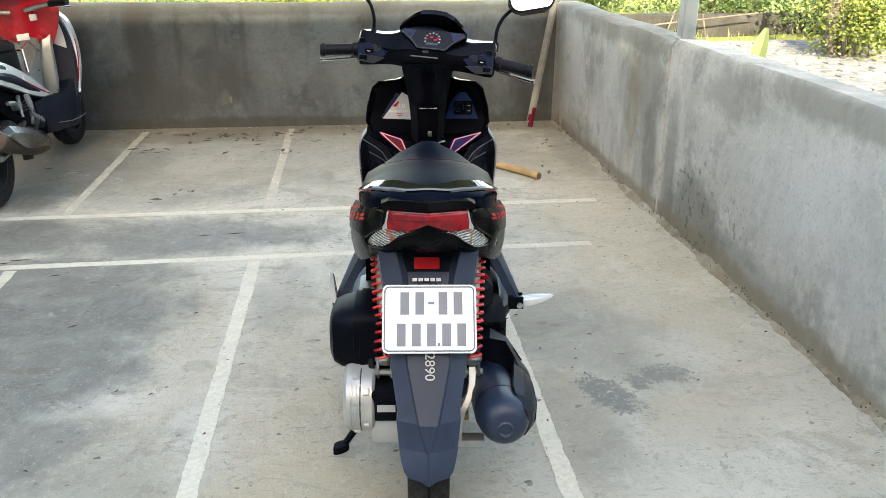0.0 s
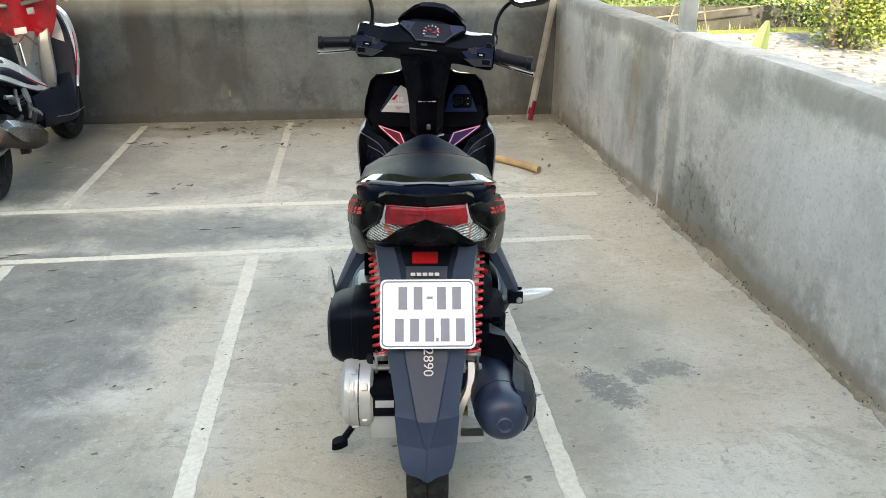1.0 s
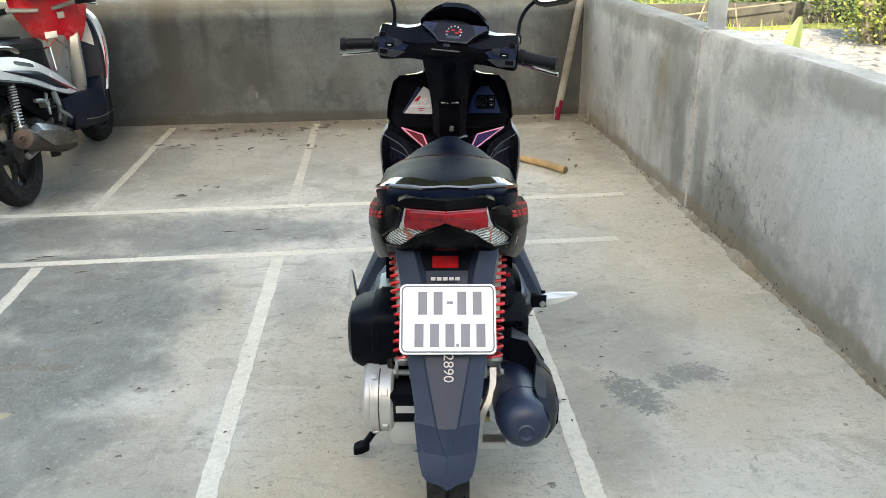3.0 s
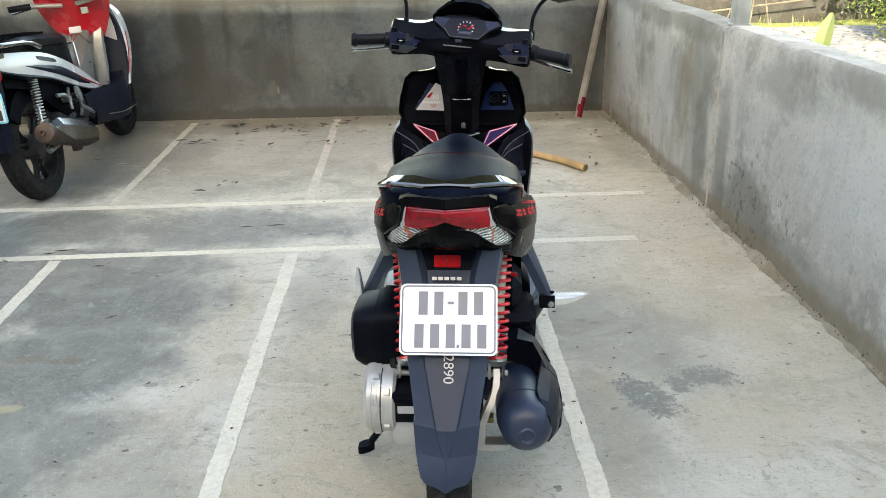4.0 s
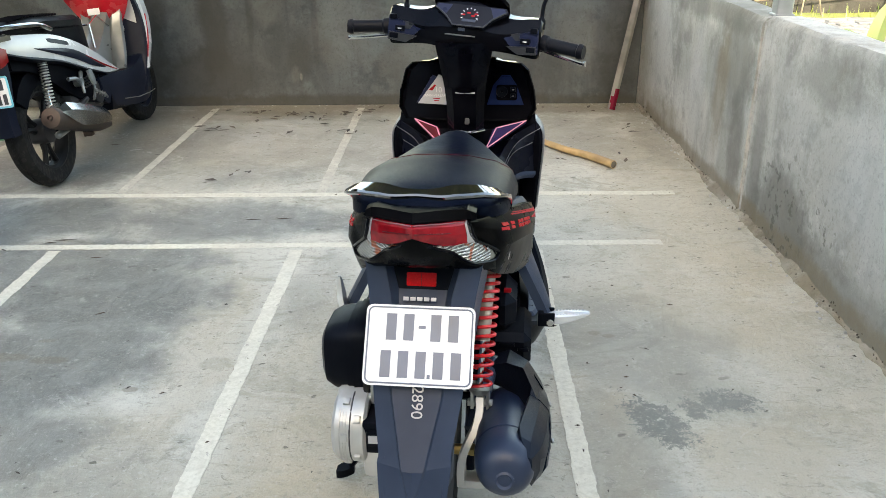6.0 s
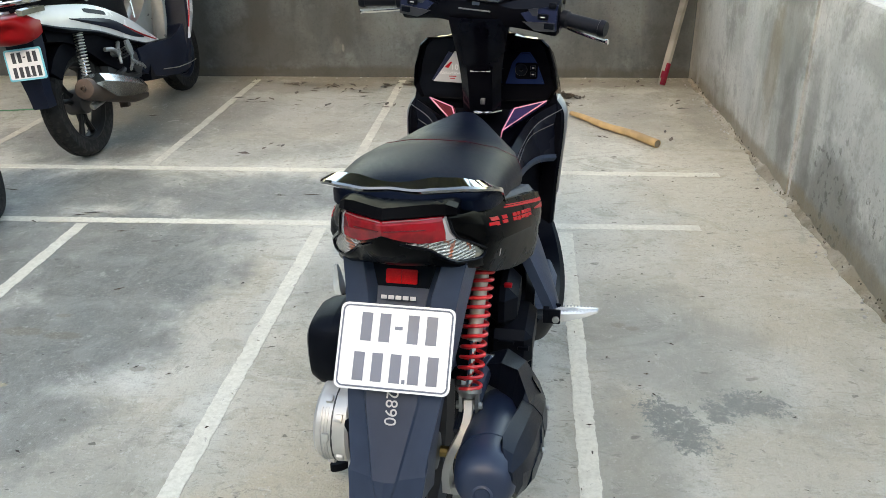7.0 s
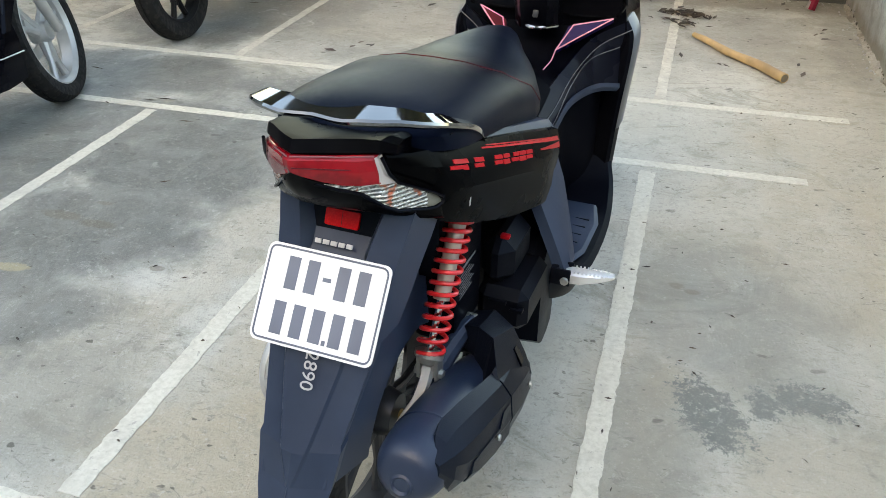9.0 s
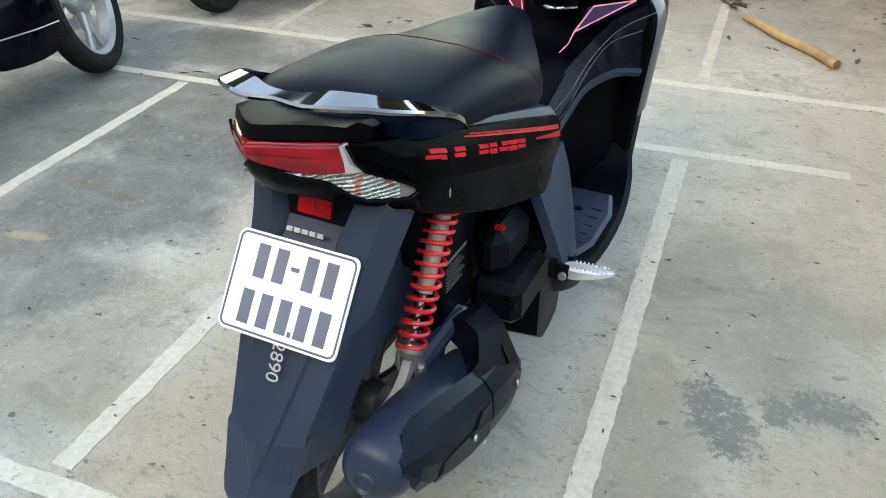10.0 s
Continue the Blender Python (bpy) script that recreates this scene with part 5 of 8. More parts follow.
    loft(bm, smooth_rings([[Vector((-x, 0.435 + dy, z)) for dy in (-w, w)] + [Vector((-x - t, 0.435 + dy, z)) for dy in (w, -w)] for z, x, w, t in ((0.40, 0.232, 0.014, 0.012), (0.43, 0.236, 0.017, 0.014), (0.465, 0.240, 0.010, 0.010), (0.48, 0.243, 0.004, 0.006))], 3))
    part("footpeg", bm, BRIGHT, S, "folded silver passenger footpeg")
    bm = bmesh.new()
    tube(bm, [(-0.11, 0.36, 0.17), (-0.17, 0.33, 0.11), (-0.215, 0.305, 0.055)], 0.009, 8)
    st = part("side_stand", bm, MATTE, S)
    bm = bmesh.new()
    loft(bm, smooth_rings([[Vector((x, y + dy, 0.046 + dz)) for dy, dz in ((-w, -0.010), (w, -0.010), (w, 0.010), (-w, 0.010))] for x, y, w in ((-0.244, 0.290, 0.010), (-0.234, 0.295, 0.016), (-0.218, 0.302, 0.015), (-0.206, 0.306, 0.007))], 3))
    part("stand_pedal", bm, MATTE, st)
    bm = bmesh.new()
    for s in (1, -1):
        tube(bm, [(s * 0.06, 0.42, 0.22), (s * 0.058, 0.40, 0.10), (s * 0.06, 0.37, 0.013)], 0.012, 10)
    tube(bm, [(-0.08, 0.40, 0.2), (0.08, 0.40, 0.2)], 0.01, 8)
    part("centre_stand", bm, MATTE, S)

    # floor boards and centre tunnel
    def board(s):
        bm = bmesh.new()
        loft(bm, smooth_rings([[Vector((s * xi, y, zt)), Vector((s * (xo - 0.012), y, zt)), Vector((s * xo, y, zt - 0.01)), Vector((s * (xo - 0.03), y, zt - 0.07)), Vector((s * xi, y, zt - 0.09))] for y, xi, xo, zt in ((0.53, 0.09, 0.196, 0.335), (0.58, 0.08, 0.226, 0.312), (0.66, 0.07, 0.244, 0.296), (0.84, 0.07, 0.242, 0.292), (0.97, 0.07, 0.224, 0.318), (1.04, 0.07, 0.200, 0.36))], 3))
        fb = part("floor_board", bm, MATTE, S, "ribbed black footboard", 25)
        # sunken mat with a raised edge and a bolt
        bm = bmesh.new()
        loft(bm, [[Vector((s * x, y, z)) for x, y, z in q] for q in (((0.105, 0.60, 0.303), (0.205, 0.62, 0.303), (0.222, 0.68, 0.298), (0.222, 0.82, 0.294), (0.200, 0.90, 0.298), (0.105, 0.90, 0.298)), ((0.112, 0.61, 0.310), (0.198, 0.63, 0.310), (0.214, 0.685, 0.304), (0.214, 0.81, 0.300), (0.194, 0.89, 0.304), (0.112, 0.89, 0.304)))])
        part("foot_mat", bm, SLATE, fb, "slate rubber foot mat", 20)
        for k in range(6):
            bm = bmesh.new()
            tube(bm, [(s * 0.125, 0.665 + 0.038 * k, 0.3075 - 0.0015 * k), (s * 0.200, 0.665 + 0.038 * k, 0.3075 - 0.0015 * k)], 0.0022, 6)
            part("rib", bm, GRIP, fb)
        bm = bmesh.new()
        lathe(bm, [(0.0, 0.004), (0.009, 0.003), (0.011, 0.0), (0.0, -0.003)], at(s * 0.150, 0.80, 0.3040), 14)
        part("bolt", bm, MATTE, fb)
    both(board)
    bm = bmesh.new()
    rings = [mirrored([(0, y, zt), (w * 0.55, y, zt - 0.004), (w * 0.9, y, zt - 0.035), (w, y, zt - 0.10), (wb, y, zb), (0, y, zb)]) for y, zt, w, wb, zb in ((0.50, 0.675, 0.160, 0.165, 0.40), (0.60, 0.648, 0.115, 0.15, 0.30), (0.70, 0.628, 0.090, 0.12, 0.22), (0.82, 0.625, 0.088, 0.11, 0.2), (0.93, 0.606, 0.105, 0.12, 0.2), (1.00, 0.625, 0.14, 0.15, 0.2), (1.06, 0.68, 0.155, 0.155, 0.22))]
    loft(bm, smooth_rings(rings, 4))
    part("centre_tunnel", bm, INNER, S, "black centre tunnel", 40)

    # leg shield: two wings with a hollow inner side
    def wing(s):
        bm = bmesh.new()
        rings = []
        for z, xo, yo, xi in ((0.27, 0.190, 1.05, 0.10), (0.36, 0.196, 1.05, 0.10), (0.48, 0.203, 1.055, 0.11), (0.58, 0.212, 1.06, 0.125), (0.66, 0.212, 1.075, 0.14), (0.70, 0.185, 1.09, 0.14)):
            rings.append([Vector(p) for p in ((s * xi, yo + 0.02, z), (s * (xo - 0.035), yo - 0.01, z), (s * (xo - 0.008), yo - 0.025, z), (s * xo, yo - 0.018, z), (s * (xo + 0.002), yo + 0.03, z), (s * (xo - 0.03), yo + 0.12, z), (s * xi, yo + 0.18, z))])
        loft(bm, smooth_rings(rings, 3))
        part("leg_shield", bm, INNER, S, "black leg shield wing", 30)
        bm = bmesh.new()
        rings = [[Vector((s * (xo + 0.001), yo - 0.022, z)), Vector((s * (xo + 0.006), yo - 0.014, z)), Vector((s * (xo + 0.007), yo + 0.035, z)), Vector((s * (xo - 0.004), yo + 0.035, z))] for z, xo, yo in ((0.44, 0.200, 1.054), (0.54, 0.208, 1.059), (0.62, 0.214, 1.066), (0.665, 0.210, 1.078), (0.695, 0.190, 1.088))]
        loft(bm, smooth_rings(rings, 3))
        part("wing_trim", bm, TRIM_AND_GLINT, S, "silver-grey outer trim of the leg shield", 40)
        # inner fairing: creased surface that ends in a slate arch over the leg room
        curves = [spline([(s * x, y, z) for x, y, z in q], 6) for q in (((0.060, 0.72, 0.575), (0.074, 0.82, 0.585), (0.091, 0.92, 0.611), (0.130, 1.00, 0.660), (0.195, 1.055, 0.690)), ((0.094, 0.72, 0.545), (0.099, 0.82, 0.555), (0.109, 0.93, 0.595), (0.142, 1.02, 0.637), (0.207, 1.058, 0.672)), ((0.105, 0.71, 0.525), (0.107, 0.80, 0.536), (0.110, 0.91, 0.576), (0.130, 0.995, 0.612), (0.185, 1.048, 0.632)), ((0.112, 0.70, 0.512), (0.112, 0.79, 0.530), (0.117, 0.89, 0.548), (0.150, 0.985, 0.552), (0.203, 1.046, 0.540)))]
        bm = bmesh.new()
        loft(bm, [[a, b, c, d, d + Vector((-s * 0.004, 0.012, -0.012)), d + Vector((-s * 0.05, 0.04, -0.010)), a + Vector((-s * 0.03, 0.03, -0.03))] for a, b, c, d in zip(*curves)])
        fair = part("leg_fairing", bm, FAIRING, S, "creased blue-black inner fairing", 14)
        bm = bmesh.new()
        loft(bm, [[d + Vector((s * 0.0015, -0.003, 0.010)), d + Vector((s * 0.003, -0.004, 0.0)), d + Vector((s * 0.002, 0.004, -0.012)), d + Vector((-s * 0.008, 0.006, -0.004))] for d in curves[3]])
        part("arch_moulding", bm, SLATE, fair, "slate arch edge over the leg room", 30)
        # highlights along the two creases, drawn as thin grey tubes
        for row in curves[1:3]:
            bm = bmesh.new()
            tube(bm, [p + Vector((s * 0.0008, -0.0012, 0.0006)) for p in row], 0.0011, 5)
            part("crease_highlight", bm, TRIM_AND_GLINT, fair, "thin grey tube standing in for a crease highlight")
        # light trim along the glove panel
        bm = bmesh.new()
        tri3 = [(s * 0.166 if s > 0 else -0.148, 1.040, 0.692), (s * 0.075, 1.004, 0.676), (s * 0.058, 0.965, 0.630)]
        a0, b0, c0 = (Vector(p) for p in tri3)
        nrm = Vector((0, -0.75, 0.66))
        loft(bm, [[p - nrm * 0.006 for p in (a0, b0, c0)], [p + nrm * 0.010 for p in (a0, b0, c0)]])
        part("trim_panel", bm, WINE_DARK if s < 0 else VIOLET, S, "glossy dark red trim wedge" if s < 0 else "glossy violet-blue trim wedge")
        bm = bmesh.new()
        tube(bm, [p + nrm * 0.011 for p in (c0, a0, b0 + (a0 - b0) * 0.1, c0)], 0.0019, 6)
        part("trim_edge", bm, PINK, S, "thin pale pink trim edge")
        bm = bmesh.new()
        tube(bm, [c0 + nrm * 0.011, Vector((s * 0.056, 0.930, 0.620)), Vector((s * 0.050, 0.890, 0.612))], 0.0014, 6)
        part("trim_edge", bm, PINK, S)
    both(wing)

    # upper inner panel with glove pocket and key console
    outline = ((0.0, 0.862), (0.085, 0.866), (0.150, 0.861), (0.170, 0.842), (0.188, 0.782), (0.194, 0.730), (0.176, 0.696), (0.0, 0.690))

    def panel_ring(inset, dy):
        return mirrored([(x * (1 - inset), 1.046 - (z - 0.69) * 0.15 + dy, 0.776 + (z - 0.776) * (1 - inset)) for x, z in outline])
    bm = bmesh.new()
    loft(bm, [panel_ring(0.09, 0.014), panel_ring(0.05, 0.006), panel_ring(0.015, -0.006), panel_ring(0.0, 0.0), panel_ring(0.07, 0.012), panel_ring(0.12, 0.08)])
    part("inner_panel", bm, GLOSS, S, "glossy black inner panel", 12)
    tm = at(-0.093, 1.0455, 0.776) @ Matrix.Rotation(radians(-2), 4, "Z") @ Matrix.Rotation(radians(96), 4, "X")
    bm = bmesh.new()
    prism(bm, [(-0.052, -0.034), (-0.030, -0.034), (0.014, 0.040), (-0.004, 0.046)], 0.003, tm, 0.0006)
    part("pocket_pane", bm, BLUEBLACK, S, "dark blue wedge beside the sticker")
    bm = bmesh.new()
    prism(bm, [(-0.048, -0.036), (0.053, -0.039), (0.034, 0.036), (0.014, 0.048)], 0.004, tm, 0.0006)
    st = part("sticker", bm, LABEL_PALE, S, "pale grey wedge-shaped anniversary sticker")
    words("10", 0.021, tm @ at(0.012, 0.004, 0.0045), WHITE_TRIM, st)
    words("ANNIVERSARY", 0.0105, tm @ at(0.006, -0.012, 0.0045), WHITE_TRIM, st)
    bm = bmesh.new()
    prism(bm, [(-0.016, 0.004), (-0.005, 0.002), (0.006, 0.018), (0.002, 0.020)], 0.0006, tm @ at(0, 0, 0.0040))
    part("sticker_accent", bm, RED_TRIM, st)
    bm = bmesh.new()
    for x0, x1, y0 in ((-0.004, 0.016, -0.0215), (-0.001, 0.012, -0.0275)):
        box(bm, (x0, y0, 0.0040), (x1, y0 + 0.0022, 0.0046), 0, tm)
    part("sticker_bars", bm, RED_TRIM, st)
    km = at(0.106, 1.0455, 0.780) @ Matrix.Rotation(radians(2), 4, "Z") @ Matrix.Rotation(radians(96), 4, "X")
    bm = bmesh.new()
    prism(bm, [(0.052, -0.041), (-0.051, -0.041), (-0.034, 0.016), (-0.012, 0.044), (0.012, 0.045), (0.030, 0.018)], 0.006, km, 0.003)
    kc = part("key_console", bm, CONSOLE, S, "glossy dark blue key console")
    bm = bmesh.new()
    prism(bm, rounded(0.029, 0.022, 0.007), 0.0022, km @ at(0.004, -0.004, 0.006), 0.0008)
    part("console_plate", bm, GLOSS, kc)
    bm = bmesh.new()
    lathe(bm, [(0.004, 0.008), (0.0150, 0.008), (0.0165, 0.010), (0.0150, 0.014), (0.004, 0.012), (0.004, 0.008)], km @ at(-0.010, 0.0, 0), 24)
    part("key_ring", bm, MATTE, kc)
    for q in (-0.012, 0.006):
        bm = bmesh.new()
        box(bm, (0.014, q - 0.007, 0.008), (0.028, q + 0.007, 0.0125), 0.002, km)
        sw = part("switch", bm, MATTE, kc)
        bm = bmesh.new()
        box(bm, (0.018, q - 0.001, 0.0124), (0.024, q + 0.001, 0.0129), 0, km)
        part("switch_mark", bm, LABEL_PALE, sw)
    # steering column cover
    bm = bmesh.new()
    rings = [mirrored([(0, y - 0.032, z), (w * 0.6, y - 0.030, z), (w, y - 0.006, z), (w, y + 0.04, z), (0, y + 0.07, z)]) for z, y, w in ((0.675, 1.0, 0.050), (0.74, 0.985, 0.051), (0.80, 0.965, 0.055), (0.86, 0.945, 0.064), (0.91, 0.935, 0.074), (0.93, 0.935, 0.076))]
    loft(bm, smooth_rings(rings, 3))
    col = part("column_cover", bm, GLOSS, S, "glossy black steering column cover", 40)
    bm = bmesh.new()
    for k in range(4):
        box(bm, (-0.026 + 0.0135 * k, -0.0035, 0), (-0.015 + 0.0135 * k, 0.0035, 0.002), 0.0004, at(0.002, 0.9375, 0.797) @ Matrix.Rotation(radians(80), 4, "X"))
    part("badge", bm, LABEL_PALE, col, "small silver badge as plain bars")
    bm = bmesh.new()
    box(bm, (-0.006, -0.008, 0), (0.006, 0.008, 0.006), 0.002, at(0.006, 0.960, 0.712) @ Matrix.Rotation(radians(75), 4, "X"))
    part("bag_hook", bm, ALLOY_DARK, S)
    bm = bmesh.new()
    tube(bm, spline([(-0.040, 0.985, 0.684), (0.006, 0.962, 0.680), (0.052, 0.985, 0.684)], 4), 0.004, 6)
    part("column_lip", bm, CHROME, S)
    bm = bmesh.new()
    box(bm, (-0.040, -0.0025, 0), (0.040, 0.0005, 0.004), 0.001, at(0, -0.0635, 0.000) @ Matrix.Rotation(radians(85), 4, "X"))
    part("cover_seam", bm, TRIM_AND_GLINT, S, "silver-grey seam line under the handlebar cover").matrix_local = at(0, 0.975, 0.950) @ Matrix.Rotation(radians(27), 4, "X") @ Matrix.Rotation(radians(-9.6), 4, "Z") @ Matrix.Rotation(radians(-27), 4, "X")

    # handlebar, turned a little to the right
    H = new("handlebar")
    H.parent = S
    H.matrix_local = at(0, 0.975, 0.950) @ Matrix.Rotation(radians(27), 4, "X") @ Matrix.Rotation(radians(-9.6), 4, "Z") @ Matrix.Rotation(radians(-27), 4, "X")
    bm = bmesh.new()
    rings = []
    half = ((0.203, 0.90, (-0.020, -0.044), (-0.030, -0.030), (-0.034, 0.020), (-0.014, 0.046), (0.018, 0.046), (0.030, 0.01), (0.018, -0.040)),
            (0.190, 1.0, (-0.022, -0.048), (-0.034, -0.034), (-0.038, 0.022), (-0.016, 0.052), (0.022, 0.050), (0.034, 0.01), (0.020, -0.044)),
            (0.130, 1.0, (-0.030, -0.040), (-0.042, -0.024), (-0.044, 0.012), (-0.020, 0.046), (0.030, 0.048), (0.050, 0.01), (0.030, -0.036)),
            (0.090, 1.0, (-0.040, -0.036), (-0.050, -0.018), (-0.050, 0.010), (-0.014, 0.054), (0.040, 0.056), (0.070, 0.01), (0.040, -0.030)),
            (0.050, 1.0, (-0.045, -0.040), (-0.060, -0.014), (-0.060, 0.016), (-0.012, 0.072), (0.050, 0.074), (0.085, 0.01), (0.050, -0.030)),
            (0.0, 1.0, (-0.045, -0.042), (-0.063, -0.014), (-0.062, 0.016), (-0.012, 0.075), (0.050, 0.078), (0.090, 0.01), (0.050, -0.030)))
    for sx, rows in ((-1, half), (1, half[-2::-1])):
        for x, kk, *prof in rows:
            rings.append([Vector((sx * x, y * kk, z * kk)) for y, z in prof])
    loft(bm, smooth_rings(rings, 3))
    part("bar_cover", bm, GLOSS, H, "glossy black handlebar cover", 35)
    # instrument panel set in the sloping face, with side windows and a visor
    pm = at(0.018, -0.0375, 0.0465) @ Matrix.Rotation(radians(50), 4, "X")
    bm = bmesh.new()
    prism(bm, [(-0.040, -0.036), (0.040, -0.036), (0.062, -0.012), (0.098, 0.012), (0.090, 0.026), (-0.090, 0.026), (-0.098, 0.012), (-0.062, -0.012)], 0.010, pm @ at(0, 0, -0.002), 0.002)
    inst = part("instrument_panel", bm, GLASSY, H, "dark instrument panel")
    pm = pm @ at(0, 0, -0.0035)
    for q in (1, -1):
        bm = bmesh.new()
        prism(bm, [(q * 0.050, 0.022), (q * 0.086, 0.022), (q * 0.092, 0.013), (q * 0.062, -0.006)], 0.0123, pm)
        part("side_window", bm, BLUEBLACK, inst)
    bm = bmesh.new()
    for kq in range(9):
        an = radians(200 - 27.5 * kq)
        box(bm, (-0.0009, 0.019, 0.0121), (0.0009, 0.0235, 0.0128), 0, pm @ at(0, -0.006, 0) @ Matrix.Rotation(an - radians(90), 4, "Z"))
    part("dial_ticks", bm, WHITE_TRIM, inst)
    bm = bmesh.new()
    for x0, y0 in ((-0.022, -0.006), (-0.008, 0.0), (0.004, -0.008), (0.012, -0.002)):
        box(bm, (x0, y0, 0.0121), (x0 + 0.009, y0 + 0.004, 0.0126), 0, pm)
    part("red_figures", bm, RED_TRIM, inst, "red display bars")
    bm = bmesh.new()
    box(bm, (-0.018, -0.024, 0.0121), (0.018, -0.016, 0.0126), 0.001, pm)
    part("lcd", bm, SLATE, inst, "grey display window")
    bm = bmesh.new()
    tube(bm, [pm @ Vector((x, y, 0.0125)) for x, y in ((-0.092, 0.012), (-0.060, -0.012), (-0.040, -0.036), (0.040, -0.036), (0.060, -0.012), (0.092, 0.012))], 0.0022, 6)
    part("panel_bezel", bm, TRIM_DARK, inst)
    bm = bmesh.new()
    box(bm, (-0.009, -0.004, 0), (0.009, 0.004, 0.002), 0.0008, at(0.002, -0.0625, 0.014) @ Matrix.Rotation(radians(80), 4, "X"))
    part("bar_badge", bm, SLATE, H)
    bm = bmesh.new()
    rings = [[Vector((x, y0, z0)), Vector((x * 0.95, y0 + 0.02, z0 + 0.010)), Vector((x * 0.86, y0 + 0.07, z0 - 0.005)), Vector((x * 0.9, y0 + 0.07, z0 - 0.05)), Vector((x, y0 + 0.02, z0 - 0.03))] for x, y0, z0 in ((-0.088, 0.000, 0.070), (-0.052, 0.006, 0.098), (-0.024, 0.010, 0.110), (0.010, 0.011, 0.112), (0.044, 0.010, 0.110), (0.074, 0.006, 0.098), (0.112, 0.000, 0.066))]
    loft(bm, rings)
    part("visor", bm, GLOSS, H, "glossy black instrument visor", 25)
    for s in (1, -1):
        mx = 0.196 if s > 0 else -0.166
        bm = bmesh.new()
        tube(bm, [(s * 0.205, -0.008, -0.006), (s * 0.22, -0.012, -0.008), (s * 0.225, -0.012, -0.008), (s * 0.300, -0.030, -0.014), (s * 0.302, -0.030, -0.014), (s * 0.308, -0.032, -0.015), (s * 0.316, -0.034, -0.015)], [0.021, 0.021, 0.0165, 0.0165, 0.020, 0.020, 0.017], 20)
        part("grip", bm, GRIP, H, "black rubber grip")
        bm = bmesh.new()
        prism(bm, [(s * 0.105, -0.006), (s * 0.198, 0.020), (s * 0.200, -0.040), (s * 0.150, -0.044)], 0.006, at(0, -0.0400, 0.008) @ Matrix.Rotation(radians(88), 4, "X"), 0.002)
        sw = part("switch_panel", bm, BLUEBLACK, H, "", 28)
        bm = bmesh.new()
        prism(bm, [(s * 0.118, -0.026), (s * 0.196, -0.020), (s * 0.198, -0.041), (s * 0.150, -0.045)], 0.002, at(0, -0.0463, 0.008) @ Matrix.Rotation(radians(88), 4, "X"), 0.0006)
        part("switch_trim", bm, TRIM_DARK, sw, "silver-grey trim round the lower switch")
        bm = bmesh.new()
        prism(bm, [(s * 0.128, 0.004), (s * 0.152, 0.010), (s * 0.152, -0.010), (s * 0.140, -0.010)], 0.002, at(0, -0.0463, 0.008) @ Matrix.Rotation(radians(88), 4, "X"), 0.0006)
        part("switch_trim", bm, TRIM_DARK, sw)
        for x, z, w in ((0.186, 0.018, 0.009), (0.166, -0.010, 0.013), (0.182, -0.030, 0.012)):
            bm = bmesh.new()
            box(bm, (-w, -0.006, -0.007), (w, 0.005, 0.007), 0.003, at(s * x, -0.0455, z + 0.008))
            part("switch", bm, MATTE, sw)
        bm = bmesh.new()
        box(bm, (-0.005, -0.001, -0.0012), (0.005, 0.0, 0.0012), 0, at(s * 0.166, -0.0517, -0.002))
        part("switch_mark", bm, WHITE_TRIM, sw)
        bm = bmesh.new()
        tube(bm, spline([(s * 0.19, 0.035, -0.028), (s * 0.24, 0.020, -0.038), (s * 0.30, -0.004, -0.046), (s * 0.322, -0.012, -0.048)], 4), [0.007] * 12 + [0.009], 8, flat=0.6)
        part("brake_lever", bm, CHROME, H, "polished brake lever")
        bm = bmesh.new()
        tube(bm, spline([(mx, 0.006, 0.025), (mx, 0.006, 0.055), (mx + s * 0.002, 0.010, 0.090), (mx + s * 0.018, 0.020, 0.125), (mx + s * 0.05, 0.03, 0.155)], 4), [0.011] * 4 + [0.0055] * 13, 10)
        mr = part("mirror_stem", bm, MATTE, H, "black mirror stem")
        mm = at(mx + s * 0.09, 0.03, 0.180) @ Matrix.Rotation(radians(s * 8), 4, "Z") @ Matrix.Rotation(radians(64), 4, "X") @ Matrix.Rotation(radians(s * 14), 4, "Z")
        bm = bmesh.new()
        prism(bm, [(x * 1.0, y) for x, y in rounded(0.066, 0.036, 0.03, 6)], -0.03, mm, 0.012)
        part("mirror_shell", bm, MATTE, mr)
        bm = bmesh.new()
        prism(bm, rounded(0.061, 0.031, 0.027, 6), 0.002, mm @ at(0, 0, 0.001))
        part("mirror_glass", bm, MIRROR, mr, "mirror glass reflecting the bright sky")

    # front: nose cover, headlights, fork, fender and wheel
    bm = bmesh.new()
    rings = [mirrored([(0, y, z), (w * 0.6, y - 0.02, z), (w, y - 0.10, z), (w, 1.05, z), (0, 1.05, z)]) for z, y, w in ((0.40, 1.20, 0.14), (0.50, 1.28, 0.19), (0.62, 1.33, 0.20), (0.74, 1.30, 0.185), (0.83, 1.21, 0.16), (0.87, 1.12, 0.08))]
    loft(bm, smooth_rings(rings, 3))
    part("nose_cover", bm, GLOSS, S, "glossy black front cover", 35)
    for s in (1, -1):
        bm = bmesh.new()
        loft(bm, [[Vector((s * x, y, z + d)) for d in (-0.02, 0.022)] + [Vector((s * x, y - 0.06, z + d)) for d in (0.022, -0.02)] for x, y, z in ((0.03, 1.335, 0.66), (0.10, 1.318, 0.68), (0.17, 1.26, 0.71))])
        part("headlight", bm, CLEAR_LENS, S, "clear headlight")
        bm = bmesh.new()
